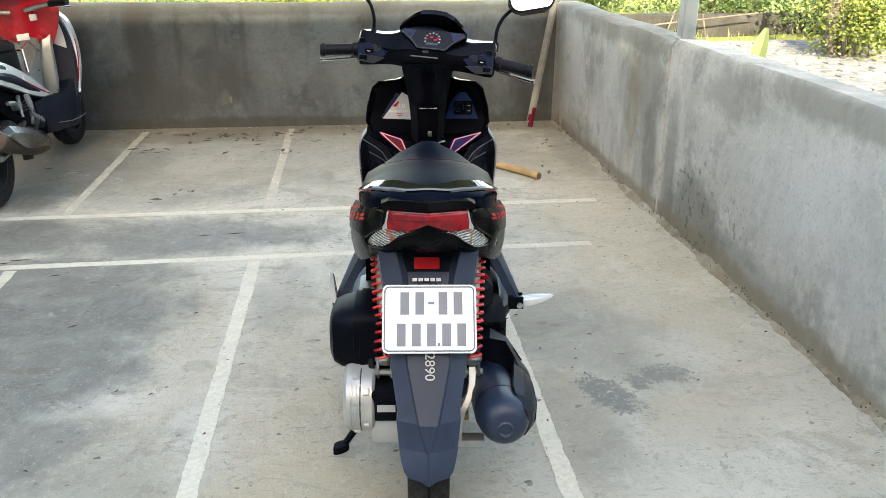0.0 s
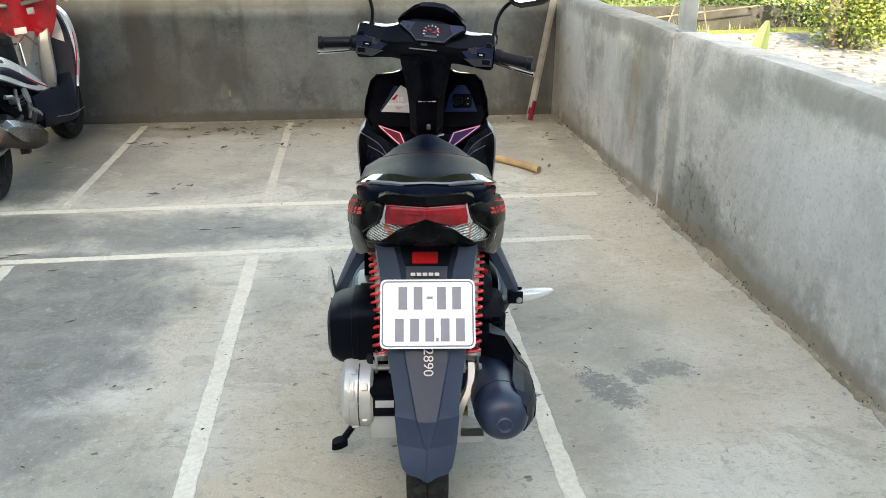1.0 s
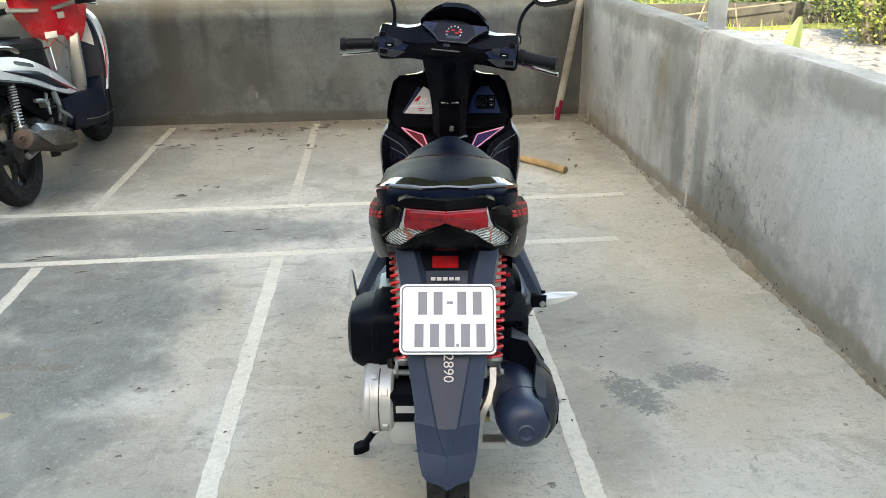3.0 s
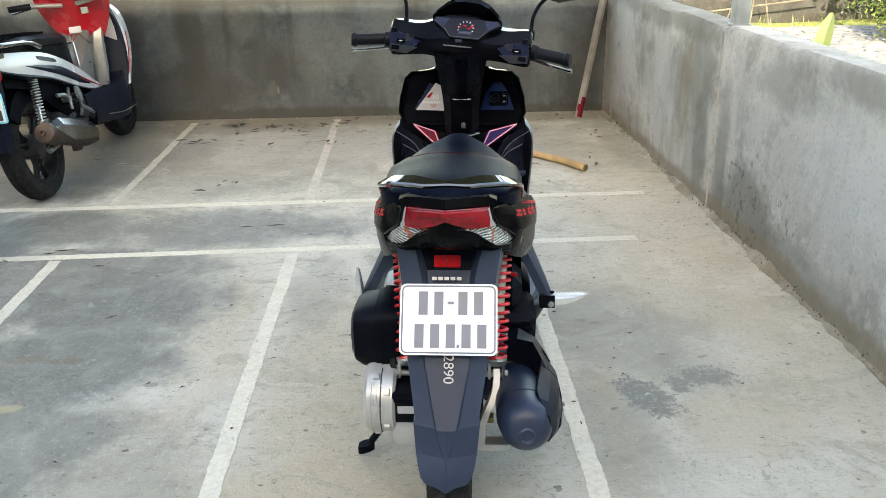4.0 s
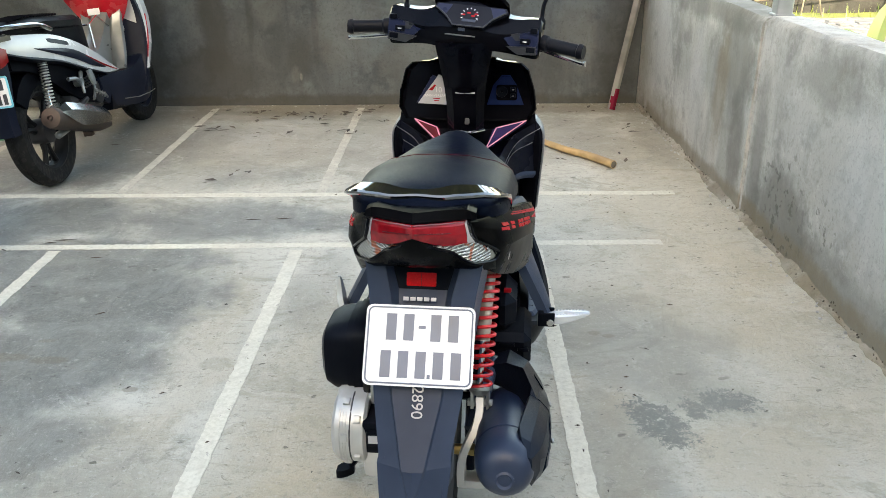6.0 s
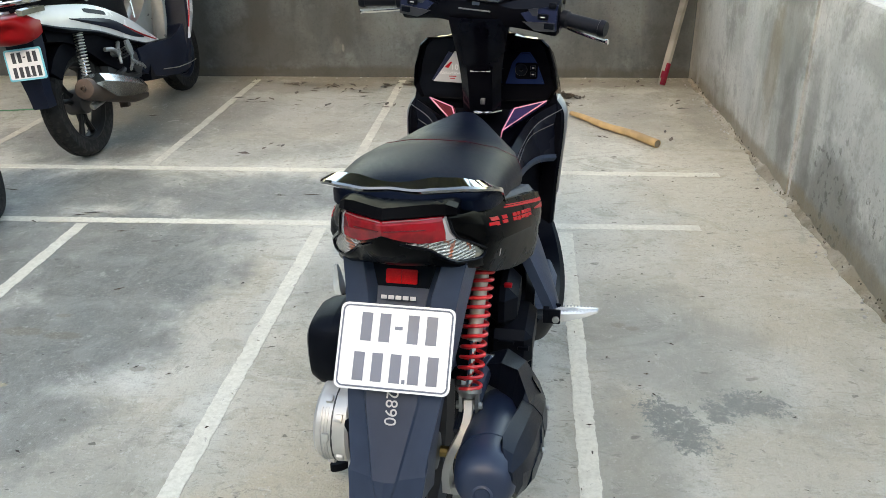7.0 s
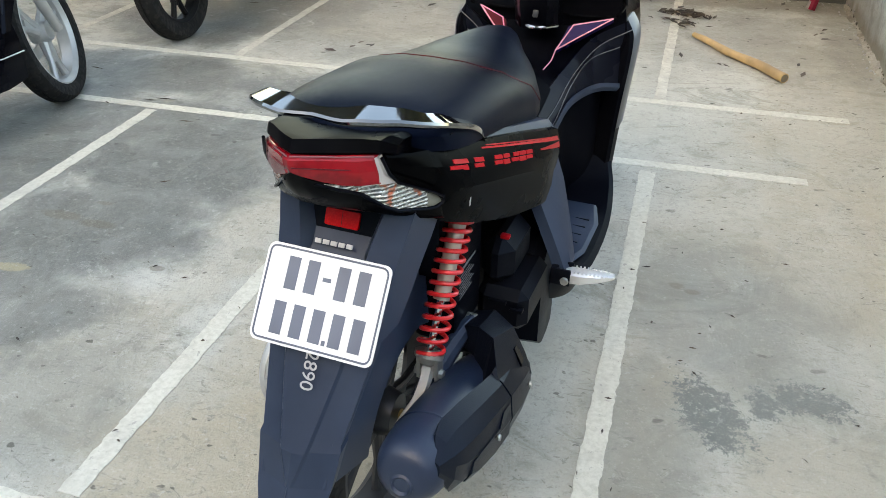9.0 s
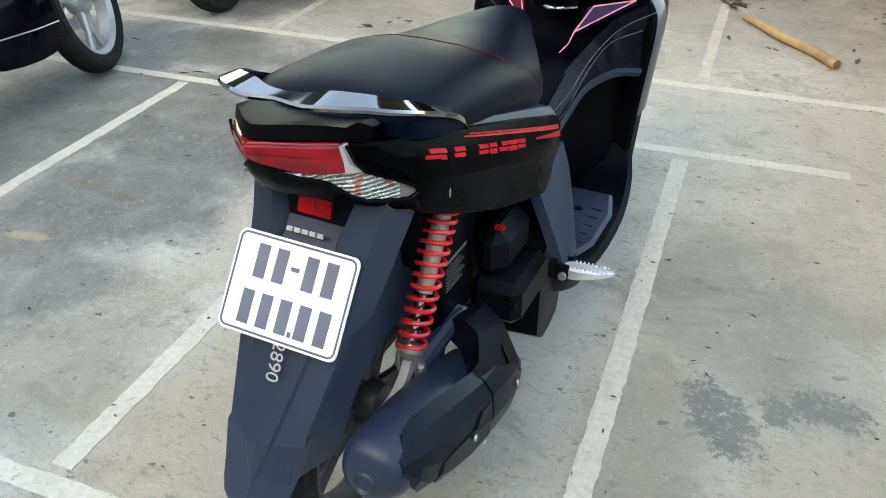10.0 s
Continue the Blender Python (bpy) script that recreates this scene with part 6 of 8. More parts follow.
        tube(bm, [(s * 0.065, 1.27, 0.62), (s * 0.068, 1.375, 0.36), (s * 0.068, 1.425, 0.25)], 0.016, 12)
        part("fork_leg", bm, STEEL, S)
    bm = bmesh.new()
    rings = []
    for k in range(12):
        an = radians(15 + 13 * k)
        c = Vector((0, 1.418 + math.cos(an) * 0.275, 0.255 + math.sin(an) * 0.275))
        d = Vector((0, math.cos(an), math.sin(an)))
        rings.append([c + Vector((-0.06, 0, 0)) - d * 0.05, c + Vector((-0.045, 0, 0)), c + d * 0.012, c + Vector((0.045, 0, 0)), c + Vector((0.06, 0, 0)) - d * 0.05, c + Vector((0.055, 0, 0)) - d * 0.05, c, c + Vector((-0.055, 0, 0)) - d * 0.05])
    loft(bm, rings)
    part("front_fender", bm, GLOSS, S, "glossy black front fender")
    wheel(S, (0, 1.418, 0.255), 0.255, 0.082, ALLOY_DARK, 5, True, -6)
    # belly pan
    bm = bmesh.new()
    loft(bm, [[Vector(p) for p in ((-0.2, y, 0.25), (0.2, y, 0.25), (0.12, y, 0.15), (-0.12, y, 0.15))] for y in (0.62, 1.05)])
    part("belly_pan", bm, MATTE, S)


SHIELD = plain("shield_moulding", (0.0030, 0.0042, 0.0090), 0.38, bump=0.2, scale=420, spec=0.2, sheen=BLUISH)
DECK = plain("black_gloss_deck", (0.0008, 0.0008, 0.0018), 0.30, bump=0, spec=0.014)
LENS_TIP = Mat("smoky_lens", (0.16, 0.155, 0.13), 0.12, 0.2, coat=0.6).m
DULL = plain("dull_steel", (0.42, 0.38, 0.33), 0.4, 0.5, bump=0.1)
LABEL_PALE = plain("silver_sticker", (0.48, 0.47, 0.48), 0.35, bump=0)
TRIM_DARK = plain("dark_silver_trim", (0.030, 0.032, 0.040), 0.3, 0.3, bump=0)
BRIGHT = plain("polished_alloy", (0.78, 0.78, 0.78), 0.25, 0.6, bump=0.1, scale=150)
PLATE_GREY = plain("label_print", (0.17, 0.17, 0.18), 0.5, bump=0)
LENS_LIP = Mat("lens_lip", (0.24, 0.07, 0.08), 0.12, coat=0.3).m
CLEAR_STRIP = Mat("clear_strip", (0.58, 0.53, 0.53), 0.08, 0.4, coat=0.6).m
TRIM_AND_GLINT = plain("silver_grey_trim_and_glint", (0.13, 0.133, 0.145), 0.3, 0.3, bump=0)
VIOLET = plain("violet_blue_gloss", (0.016, 0.006, 0.055), 0.3, bump=0, spec=0.1)
WINE_DARK = plain("wine_dark_gloss", (0.085, 0.002, 0.006), 0.35, bump=0, spec=0.1)
WINE = plain("wine_red_gloss", (0.22, 0.008, 0.03), 0.15, coat=0.5, bump=0)
PINK = plain("pale_pink_trim", (0.82, 0.30, 0.42), 0.3, bump=0)
FAIRING = plain("fairing_blue_black", (0.0016, 0.0022, 0.007), 0.28, bump=0.02, scale=300, spec=0.10)
CONSOLE = plain("console_blue_gloss", (0.008, 0.018, 0.070), 0.16, bump=0, spec=0.35)
BLUEBLACK = plain("blue_black_plastic", (0.010, 0.015, 0.045), 0.30, bump=0.05, scale=400, spec=0.2)
GLASSY = plain("instrument_glass", (0.008, 0.009, 0.015), 0.12, bump=0, spec=0.12)
MIRROR = Mat("mirror", (0.9, 0.9, 0.9), 0.02, 1.0).m
build_scooter()

# ---- parked motorbikes ----
def motorbike(name, label, m, flank, stripe, inner, under, edge, tunnel, rim, plate_edge, group, steer=0.0, drop=0.0):
    B = thing(name, label, "motorbike", m, group)
    R = 0.272 if steer else 0.263
    nose, lift = (1.01, 0.05) if steer else (1.16, -0.01)
    back = nose - 1.16
    wheel(B, (0, 0, R), R, 0.095, RIM_BLACK, 3, turn=0.0, tread=False, deep=0.012, broad=True)
    wheel(B, (0, 1.275, R), R, 0.09, rim, 3 if rim is ALLOY else 5, rim is ALLOY, steer, tread=False, deep=0.0 if steer else 0.014, broad=rim is ALLOY)

    # flank panels and tail
    for s in (1, -1):
        bm = bmesh.new()
        rings = [[Vector((s * xi, y, zt)), Vector((s * xo * 0.85, y, zt + 0.004)), Vector((s * xo, y, (zt * 0.6 + zb * 0.4))), Vector((s * xo * 0.97, y, zb + 0.01)), Vector((s * xo * 0.8, y, zb)), Vector((s * xi, y, zb))] for y, xi, xo, zt, zb in ((-0.30, 0.03, 0.080, 0.730, 0.69), (-0.24, 0.03, 0.100, 0.733, 0.655), (-0.08, 0.05, 0.125, 0.715, 0.605), (0.15, 0.07, 0.14, 0.68, 0.55), (0.38, 0.08, 0.14, 0.61, 0.470), (0.60, 0.09, 0.137, 0.512, 0.405), (0.78, 0.10, 0.133, 0.405, 0.385))]
        loft(bm, smooth_rings(rings, 3))
        fp = part("flank_panel", bm, flank, B, "glossy side panel with a dark swoosh", 35)
        bm = bmesh.new()
        rings = [[Vector((s * x, y, z + w)), Vector((s * (x + 0.006), y, z)), Vector((s * x, y, z - w))] for y, x, z, w in ((-0.06, 0.1245, 0.652, 0.002), (0.1, 0.1385, 0.612, 0.014), (0.28, 0.1415, 0.566, 0.024), (0.45, 0.139, 0.500, 0.022), (0.60, 0.134, 0.445, 0.006))]
        loft(bm, smooth_rings(rings, 3))
        part("swoosh_decal", bm, stripe, fp)
        bm = bmesh.new()
        rings = [[Vector((s * x, y, z + w)), Vector((s * (x + 0.005), y, z)), Vector((s * x, y, z - w))] for y, x, z, w in ((0.40, 0.1405, 0.540, 0.002), (0.56, 0.139, 0.470, 0.006), (0.74, 0.135, 0.405, 0.002))]
        loft(bm, smooth_rings(rings, 3))
        part("pinstripe", bm, RED_TRIM, fp)
        bm = bmesh.new()
        rings = [[Vector((s * x, y, z + w)), Vector((s * (x + 0.004), y, z)), Vector((s * (x - 0.02), y, z - w))] for y, x, z, w in ((-0.24, 0.094, 0.656, 0.012), (-0.08, 0.121, 0.606, 0.012), (0.15, 0.137, 0.550, 0.009), (0.38, 0.138, 0.471, 0.009), (0.60, 0.134, 0.405, 0.008))]
        loft(bm, smooth_rings(rings, 3))
        part("lower_edge", bm, MATTE, fp, "black lower edge of the side panel")
        # dark badge laid on the curved panel
        skin = BVHTree.FromPolygons([v.co for v in fp.data.vertices], [p.vertices[:] for p in fp.data.polygons])
        rows = []
        for k in range(9):
            y = 0.075 + 0.024 * k
            z = 0.668 - 0.235 * (y - 0.075)
            w = 0.011 if 0 < k < 8 else 0.007
            hits = [skin.ray_cast(Vector((s * 0.4, y, z + d)), Vector((-s, 0, 0)))[0] or Vector((s * 0.13, y, z + d)) for d in (w, -w)]
            rows.append([hits[0] + Vector((s * 0.003, 0, 0)), hits[1] + Vector((s * 0.003, 0, 0)), hits[1] - Vector((s * 0.003, 0, 0)), hits[0] - Vector((s * 0.003, 0, 0))])
        bm = bmesh.new()
        loft(bm, rows)
        part("badge", bm, MATTE, fp, "dark maker's badge without lettering")
        bm = bmesh.new()
        rings = [[Vector((s * (x + dx), y, z + dz)) for dx, dz in ((-0.02, -0.012), (0.004, -0.014), (0.006, 0.008), (-0.02, 0.014))] for x, y, z in ((0.080, -0.335, 0.728), (0.102, -0.27, 0.730), (0.112, -0.21, 0.728))]
        loft(bm, rings)
        part("indicator", bm, LENS_TIP, B, "smoky clear rear indicator")
        # leg shield wing with a pale front edge
        bm = bmesh.new()
        rings = [[Vector((s * xi, y + back - 0.03, z)), Vector((s * xo, y + back + 0.02, z)), Vector((s * (xo + 0.004), y + back + 0.05, z)), Vector((s * xi, y + back + 0.10, z))] for z, y, xi, xo in ((0.22, 0.98, 0.03, 0.155), (0.36, 1.05, 0.03, 0.175), (0.52, 1.10, 0.03, 0.19), (0.66, 1.13, 0.03, 0.185), (0.74, 1.135, 0.03, 0.168), (0.82, 1.135, 0.03, 0.135))]
        loft(bm, smooth_rings(rings, 3))
        part("leg_shield", bm, under, B, "dark leg shield wing", 30)
        bm = bmesh.new()
        rings = [[Vector((s * xo, y + 0.035, z)), Vector((s * (xo + 0.012), y + 0.05, z)), Vector((s * (xo + 0.006), y + 0.13 * k, z)), Vector((s * (xo - 0.05), y + 0.18 * k, z)), Vector((s * (xo - 0.03), y + 0.06, z))] for z, y, xo, k in ((z, y + back, xo, k) for z, y, xo, k in ((0.34, 1.04, 0.172, 0.6), (0.48, 1.10, 0.186, 0.9), (0.62, 1.13, 0.190, 1.0), (0.74, 1.14, 0.172, 1.0), (0.80, 1.14, 0.13, 1.0)))]
        loft(bm, smooth_rings(rings, 3))
        part("front_edge_panel", bm, edge, B, "pale front edge panel with thin stripes", 30)
        bm = bmesh.new()
        tube(bm, spline([(s * 0.184, 1.11 + back, 0.40), (s * 0.200, 1.16 + back, 0.52), (s * 0.203, 1.19 + back, 0.64)], 4), 0.004, 6)
        part("pinstripe", bm, stripe if steer else RED_TRIM, B)
        # silver side of the tunnel sweeping up to the shoulder
        bm = bmesh.new()
        rings = [[Vector((s * x0, y + 0.02, z)), Vector((s * (x0 + x1) / 2, y - 0.006, z)), Vector((s * x1, y + 0.004, z)), Vector((s * (x1 + 0.004), y + 0.03, z)), Vector((s * x0, y + 0.06, z))] for z, y, x0, x1 in ((z, y + back, x0, x1) for z, y, x0, x1 in ((0.385, 0.86, 0.05, 0.128), (0.46, 0.915, 0.03, 0.128), (0.56, 0.98, 0.02, 0.118), (0.66, 1.035, 0.03, 0.112), (0.74, 1.06, 0.07, 0.135), (0.81, 1.07, 0.12, 0.170), (0.86, 1.075, 0.165, 0.190)))]
        loft(bm, smooth_rings(rings, 3))
        part("tunnel_side", bm, tunnel, B, "sweeping side of the tunnel cover", 35)
        # lower side panel with a bright line
        bm = bmesh.new()
        rings = [[Vector((s * 0.05, y, zt)), Vector((s * xo, y, zt)), Vector((s * (xo + 0.004), y, (zt + zb) / 2)), Vector((s * (xo - 0.03), y, zb)), Vector((s * 0.05, y, zb))] for y, xo, zt, zb in ((0.52, 0.12, 0.40, 0.29), (0.66, 0.145, 0.40, 0.22), (nose - 0.28, 0.160, 0.38, 0.175), (nose - 0.12, 0.165, 0.42, 0.16), (nose, 0.15, 0.44, 0.17))]
        loft(bm, smooth_rings(rings, 2))
        lp = part("lower_panel", bm, under, B, "dark lower side panel", 30)
        bm = bmesh.new()
        tube(bm, [(s * 0.152, nose - 0.46, 0.255 + lift), (s * 0.1645, nose - 0.28, 0.225 + lift), (s * 0.169, nose - 0.12, 0.215 + lift), (s * 0.158, nose - 0.005, 0.212 + lift)], 0.0026, 6)
        part("bright_line", bm, STEEL, lp)
        shock(B, (s * 0.10, 0.02, 0.585), (s * 0.105, -0.03, 0.375), STEEL, 15, 0.02, 0.0034, ALLOY_DARK)
        bm = bmesh.new()
        turned = at(0, 1.275, 0) @ Matrix.Rotation(radians(steer), 4, "Z")
        tube(bm, [turned @ Vector(p) for p in ((s * 0.075, -0.195, 0.62), (s * 0.075, -0.075, 0.42), (s * 0.072, 0.0, 0.27))], [0.017, 0.021, 0.019], 12)
        part("fork_leg", bm, ALLOY, B, "silver fork leg")
        # handlebar side
        bm = bmesh.new()
        tube(bm, [(s * 0.04, 0.99, 0.965 - drop), (s * 0.19, 0.95, 0.985 - drop), (s * 0.20, 0.945, 0.985 - drop)], 0.013, 10)
        hb = part("bar_half", bm, STEEL, B)
        bm = bmesh.new()
        tube(bm, [(s * 0.20, 0.945, 0.985 - drop), (s * 0.31, 0.90, 0.985 - drop)], 0.018, 12)
        part("grip", bm, GRIP, hb)
        bm = bmesh.new()
        tube(bm, spline([(s * 0.17, 0.99, 0.975 - drop), (s * 0.24, 0.97, 0.965 - drop), (s * 0.31, 0.935, 0.955 - drop)], 3), 0.006, 8)
        part("lever", bm, CHROME, hb)
    # tail lamp, mudguard and plate
    bm = bmesh.new()
    rings = [mirrored([(0, y, zt), (w * 0.45, y + 0.002, zt - 0.002), (w * 0.8, y + 0.012, zt - 0.010), (w, y + 0.030, (zt * 0.6 + zb * 0.4)), (w * 0.93, y + 0.030, zb + 0.015), (w * 0.6, y + 0.014, zb + 0.003), (0, y + 0.008, zb)]) for y, w, zt, zb in ((-0.405, 0.030, 0.695, 0.655), (-0.398, 0.065, 0.708, 0.628), (-0.375, 0.092, 0.716, 0.605), (-0.33, 0.100, 0.722, 0.60), (-0.27, 0.098, 0.725, 0.615))]
    loft(bm, smooth_rings(rings, 3))
    part("tail_lamp", bm, RED_DEEP, B, "bulging red tail lamp", 60)
    bm = bmesh.new()
    rings = [[Vector(p) for p in ((-w, y + 0.05, z), (-w * 0.8, y, z), (w * 0.8, y, z), (w, y + 0.05, z), (w - 0.006, y + 0.05, z), (w * 0.75, y + 0.008, z), (-w * 0.75, y + 0.008, z), (-w + 0.006, y + 0.05, z))] for z, y, w in ((0.66, -0.29, 0.085), (0.56, -0.30, 0.082), (0.44, -0.305, 0.060), (0.38, -0.303, 0.050), (0.31, -0.298, 0.047))]
    loft(bm, rings)
    part("mudguard", bm, under, B, "dark rear mudguard flap")
    bm = bmesh.new()
    rings = []
    for k in range(8):
        a = radians(40 + 15 * k)
        c = Vector((0, -math.cos(a) * (R + 0.03), R + math.sin(a) * (R + 0.03)))
        d = Vector((0, -math.cos(a), math.sin(a)))
        rings.append([c - Vector((0.066, 0, 0)) - d * 0.075, c - Vector((0.055, 0, 0)), c + Vector((0.055, 0, 0)), c + Vector((0.066, 0, 0)) - d * 0.075, c + Vector((0.060, 0, 0)) - d * 0.075, c - d * 0.006, c - Vector((0.060, 0, 0)) - d * 0.075])
    loft(bm, rings)
    part("inner_fender", bm, INNER, B)
    number_plate(B, (0.012, -0.320, 0.515), 8, 0.175, 0.135, plate_edge, INK_DARK, plate_edge, 0, PLATE_WHITE, 0.12)
    # seat and grab rail
    bm = bmesh.new()
    rings = [mirrored([(0, y, z), (w * 0.6, y, z - 0.004), (w, y, z - 0.03), (w, y, z - 0.06), (0, y, z - 0.07)]) for y, z, w in ((-0.22, 0.775, 0.07), (-0.18, 0.79, 0.105), (0.05, 0.785, 0.125), (0.25, 0.765, 0.13), (0.45, 0.745, 0.12), (0.62, 0.73, 0.07), (0.66, 0.70, 0.04))]
    loft(bm, smooth_rings(rings, 3))
    seat = part("seat", bm, INNER, B, "black ribbed vinyl seat", 40)
    bm = bmesh.new()
    for k in range(16):
        y = -0.12 + 0.03 * k
        z = 0.79 - 0.035 * max(0, (y - 0.05)) / 0.4
        tube(bm, [(-0.085, y, z - 0.006), (0, y, z + 0.003), (0.085, y, z - 0.006)], 0.006, 6)
    part("seat_ribs", bm, INNER, seat)
    bm = bmesh.new()
    loft(bm, smooth_rings([mirrored([(0, y, zt), (w, y, zt), (w * 1.02, y, zb), (0, y, zb)]) for y, w, zt, zb in ((-0.24, 0.066, 0.745, 0.70), (-0.08, 0.098, 0.74, 0.66), (0.15, 0.112, 0.725, 0.60), (0.38, 0.112, 0.70, 0.55), (0.58, 0.085, 0.69, 0.50), (0.65, 0.05, 0.66, 0.50))], 2))
    part("seat_base", bm, INNER, B, "black cover under the seat", 35)
    bm = bmesh.new()
    tube(bm, spline([(0.13, 0.14, 0.71), (0.135, 0.02, 0.745), (0.125, -0.18, 0.765), (0.08, -0.30, 0.77), (0, -0.33, 0.77), (-0.08, -0.30, 0.77), (-0.125, -0.18, 0.765), (-0.135, 0.02, 0.745), (-0.13, 0.14, 0.71)], 4), 0.011, 10)
    part("grab_rail", bm, CHROME_SOFT, B, "silver tubular grab rail")
    # engine, exhaust
    bm = bmesh.new()
    box(bm, (-0.10, 0.22, 0.24), (0.09, 0.58, 0.42), 0.03)
    part("engine", bm, ALLOY_DARK, B)
    # crankcase covers and the pedal bracket
    bm = bmesh.new()
    lathe(bm, [(0.0, 0.018), (0.055, 0.014), (0.062, 0.0), (0.062, -0.03), (0.0, -0.03)], at(0.095, 0.50, 0.33) @ ROLL_Y, 24)
    part("crankcase_cover", bm, ALLOY_DARK, B)
    bm = bmesh.new()
    for k in range(4):
        box(bm, (0.075, 0.30, 0.385 + 0.014 * k), (0.12, 0.42, 0.391 + 0.014 * k), 0.001)
    part("cylinder_fins", bm, ALLOY_DARK, B)
    # oily silver fittings over the engine
    bm = bmesh.new()
    lathe(bm, [(0.0, 0.012), (0.016, 0.012), (0.022, 0.004), (0.022, -0.03), (0.0, -0.03)], at(0.135, 0.27, 0.43) @ ROLL_Y, 18)
    tube(bm, spline([(0.13, 0.16, 0.465), (0.14, 0.22, 0.455), (0.135, 0.27, 0.43), (0.12, 0.33, 0.47)], 3), 0.010, 8)
    tube(bm, [(0.14, 0.27, 0.43), (0.145, 0.255, 0.375)], 0.008, 8)
    part("carburettor", bm, SILVER, B, "small silver engine fitting")
    for k in range(5):
        bm = bmesh.new()
        y = 0.33 + 0.026 * k
        tube(bm, [(0.165, y, 0.385 - 0.012 * k), (0.172, y + 0.010, 0.360 - 0.012 * k), (0.160, y + 0.030, 0.352 - 0.012 * k)], 0.0045, 6)
        part("guard_bar", bm, SILVER, B)
    bm = bmesh.new()
    tube(bm, spline([(0.125, 0.42, 0.46), (0.14, 0.40, 0.42), (0.15, 0.36, 0.36), (0.165, 0.30, 0.335)], 3), [0.010] * 5 + [0.012] * 5, 8, flat=0.6)
    part("peg_hanger", bm, SILVER, B, "silver footpeg hanger")
    bm = bmesh.new()
    box(bm, (0.12, 0.16, 0.175), (0.165, 0.19, 0.215), 0.004)
    tube(bm, [(0.14, 0.18, 0.26), (0.143, 0.175, 0.20)], 0.007, 6)
    part("stand_foot", bm, RUST, B, "rusty hanging stand bracket")
    bm = bmesh.new()
    a, b = Vector((0.19, -0.24, 0.365)), Vector((0.185, 0.36, 0.185))
    ax = (b - a).normalized()
    pts, rad = zip(*[(a + ax * d, r) for d, r in ((0, 0.03), (0.005, 0.045), (0.03, 0.05), (0.34, 0.05), (0.46, 0.046), (0.54, 0.032), (0.60, 0.018))])
    tube(bm, pts, list(rad), 20)
    mf = part("muffler", bm, RUST, B, "rusty heat-stained exhaust silencer", 40)
    bm = bmesh.new()
    lathe(bm, [(0.008, 0.02), (0.014, 0.02), (0.014, -0.012), (0.008, -0.012), (0.008, 0.02)], Matrix.Translation(a) @ ax.to_track_quat("Z", "Y").to_matrix().to_4x4(), 14)
    part("tail_pipe", bm, RUST, mf)
    bm = bmesh.new()
    up = Vector((1, 0, 0)).cross(ax).normalized()
    rings = []
    for d, hi, lo, o in ((0.035, 0.048, 0.022, 0.046), (0.085, 0.070, -0.010, 0.066), (0.16, 0.074, -0.034, 0.072), (0.30, 0.074, -0.026, 0.072), (0.47, 0.072, -0.004, 0.066), (0.53, 0.064, 0.010, 0.052), (0.55, 0.048, 0.020, 0.035)):
        c = a + ax * d
        rings.append([c + up * (hi + 0.004) - Vector((0.01, 0, 0)), c + up * hi + Vector((o * 0.6, 0, 0)), c + up * (hi * 0.5) + Vector((o, 0, 0)), c + up * lo + Vector((o, 0, 0)), c + up * (lo + 0.006) + Vector((o - 0.008, 0, 0)), c + up * (hi - 0.008)])
    loft(bm, rings)
    sh = part("muffler_shield", bm, CHROME_SOFT, mf, "chrome exhaust heat shield", 18)
    for k in range(5):
        c = a + ax * (0.36 + 0.026 * k) + up * 0.050 + Vector((0.0525, 0, 0))
        bm = bmesh.new()
        tube(bm, [c - ax * 0.006 - up * 0.014 + Vector((0.009, 0, 0)), c + up * 0.012 - Vector((0.008, 0, 0))], 0.0045, 6)
        part("vent_slot", bm, MATTE, sh)
    bm = bmesh.new()
    tube(bm, [(0.10, 0.0, R), (0.12, 0.12, 0.30), (0.10, 0.35, 0.33)], 0.016, 8)
    part("swing_arm", bm, ALLOY_DARK, B)
    bm = bmesh.new()
    tube(bm, [(0.125, -0.105, 0.252), (0.128, -0.10, 0.253), (0.13, 0.03, 0.262)], [0.013, 0.017, 0.017], 12)
    part("axle_adjuster", bm, SILVER, B, "dull silver axle adjuster")
    bm = bmesh.new()
    loft(bm, smooth_rings([mirrored([(0, y, zt), (w, y, zt - 0.01), (w, y, zb), (0, y, zb)]) for y, w, zt, zb in ((-0.18, 0.06, 0.66, 0.58), (0.0, 0.085, 0.64, 0.53), (0.18, 0.10, 0.62, 0.40), (0.40, 0.105, 0.58, 0.30), (0.62, 0.10, 0.50, 0.26))], 2))
    part("frame_cover", bm, INNER, B)
    bm = bmesh.new()
    lathe(bm, [(0.0, -0.045), (0.058, -0.04), (0.062, 0.0), (0.058, 0.045), (0.035, 0.055), (0.0, 0.055)], at(0, 0, R) @ ROLL_Y, 28)
    part("brake_drum", bm, ALLOY_DARK, B)
    bm = bmesh.new()
    tube(bm, [(-0.09, 0.42, 0.22), (-0.16, 0.40, 0.10), (-0.235, 0.38, -0.005)], 0.010, 8)
    part("side_stand", bm, MATTE, B)
    bm = bmesh.new()
    loft(bm, smooth_rings([[Vector((x, 0.36 + dy, z)) for dy in (-w, w)] + [Vector((x + 0.012, 0.36 + dy, z)) for dy in (w, -w)] for x, z, w in ((0.145, 0.47, 0.018), (0.15, 0.43, 0.024), (0.155, 0.395, 0.012))], 2))
    part("footpeg", bm, SILVER, B)
    # sloping tunnel, floor and inner panel
    bm = bmesh.new()
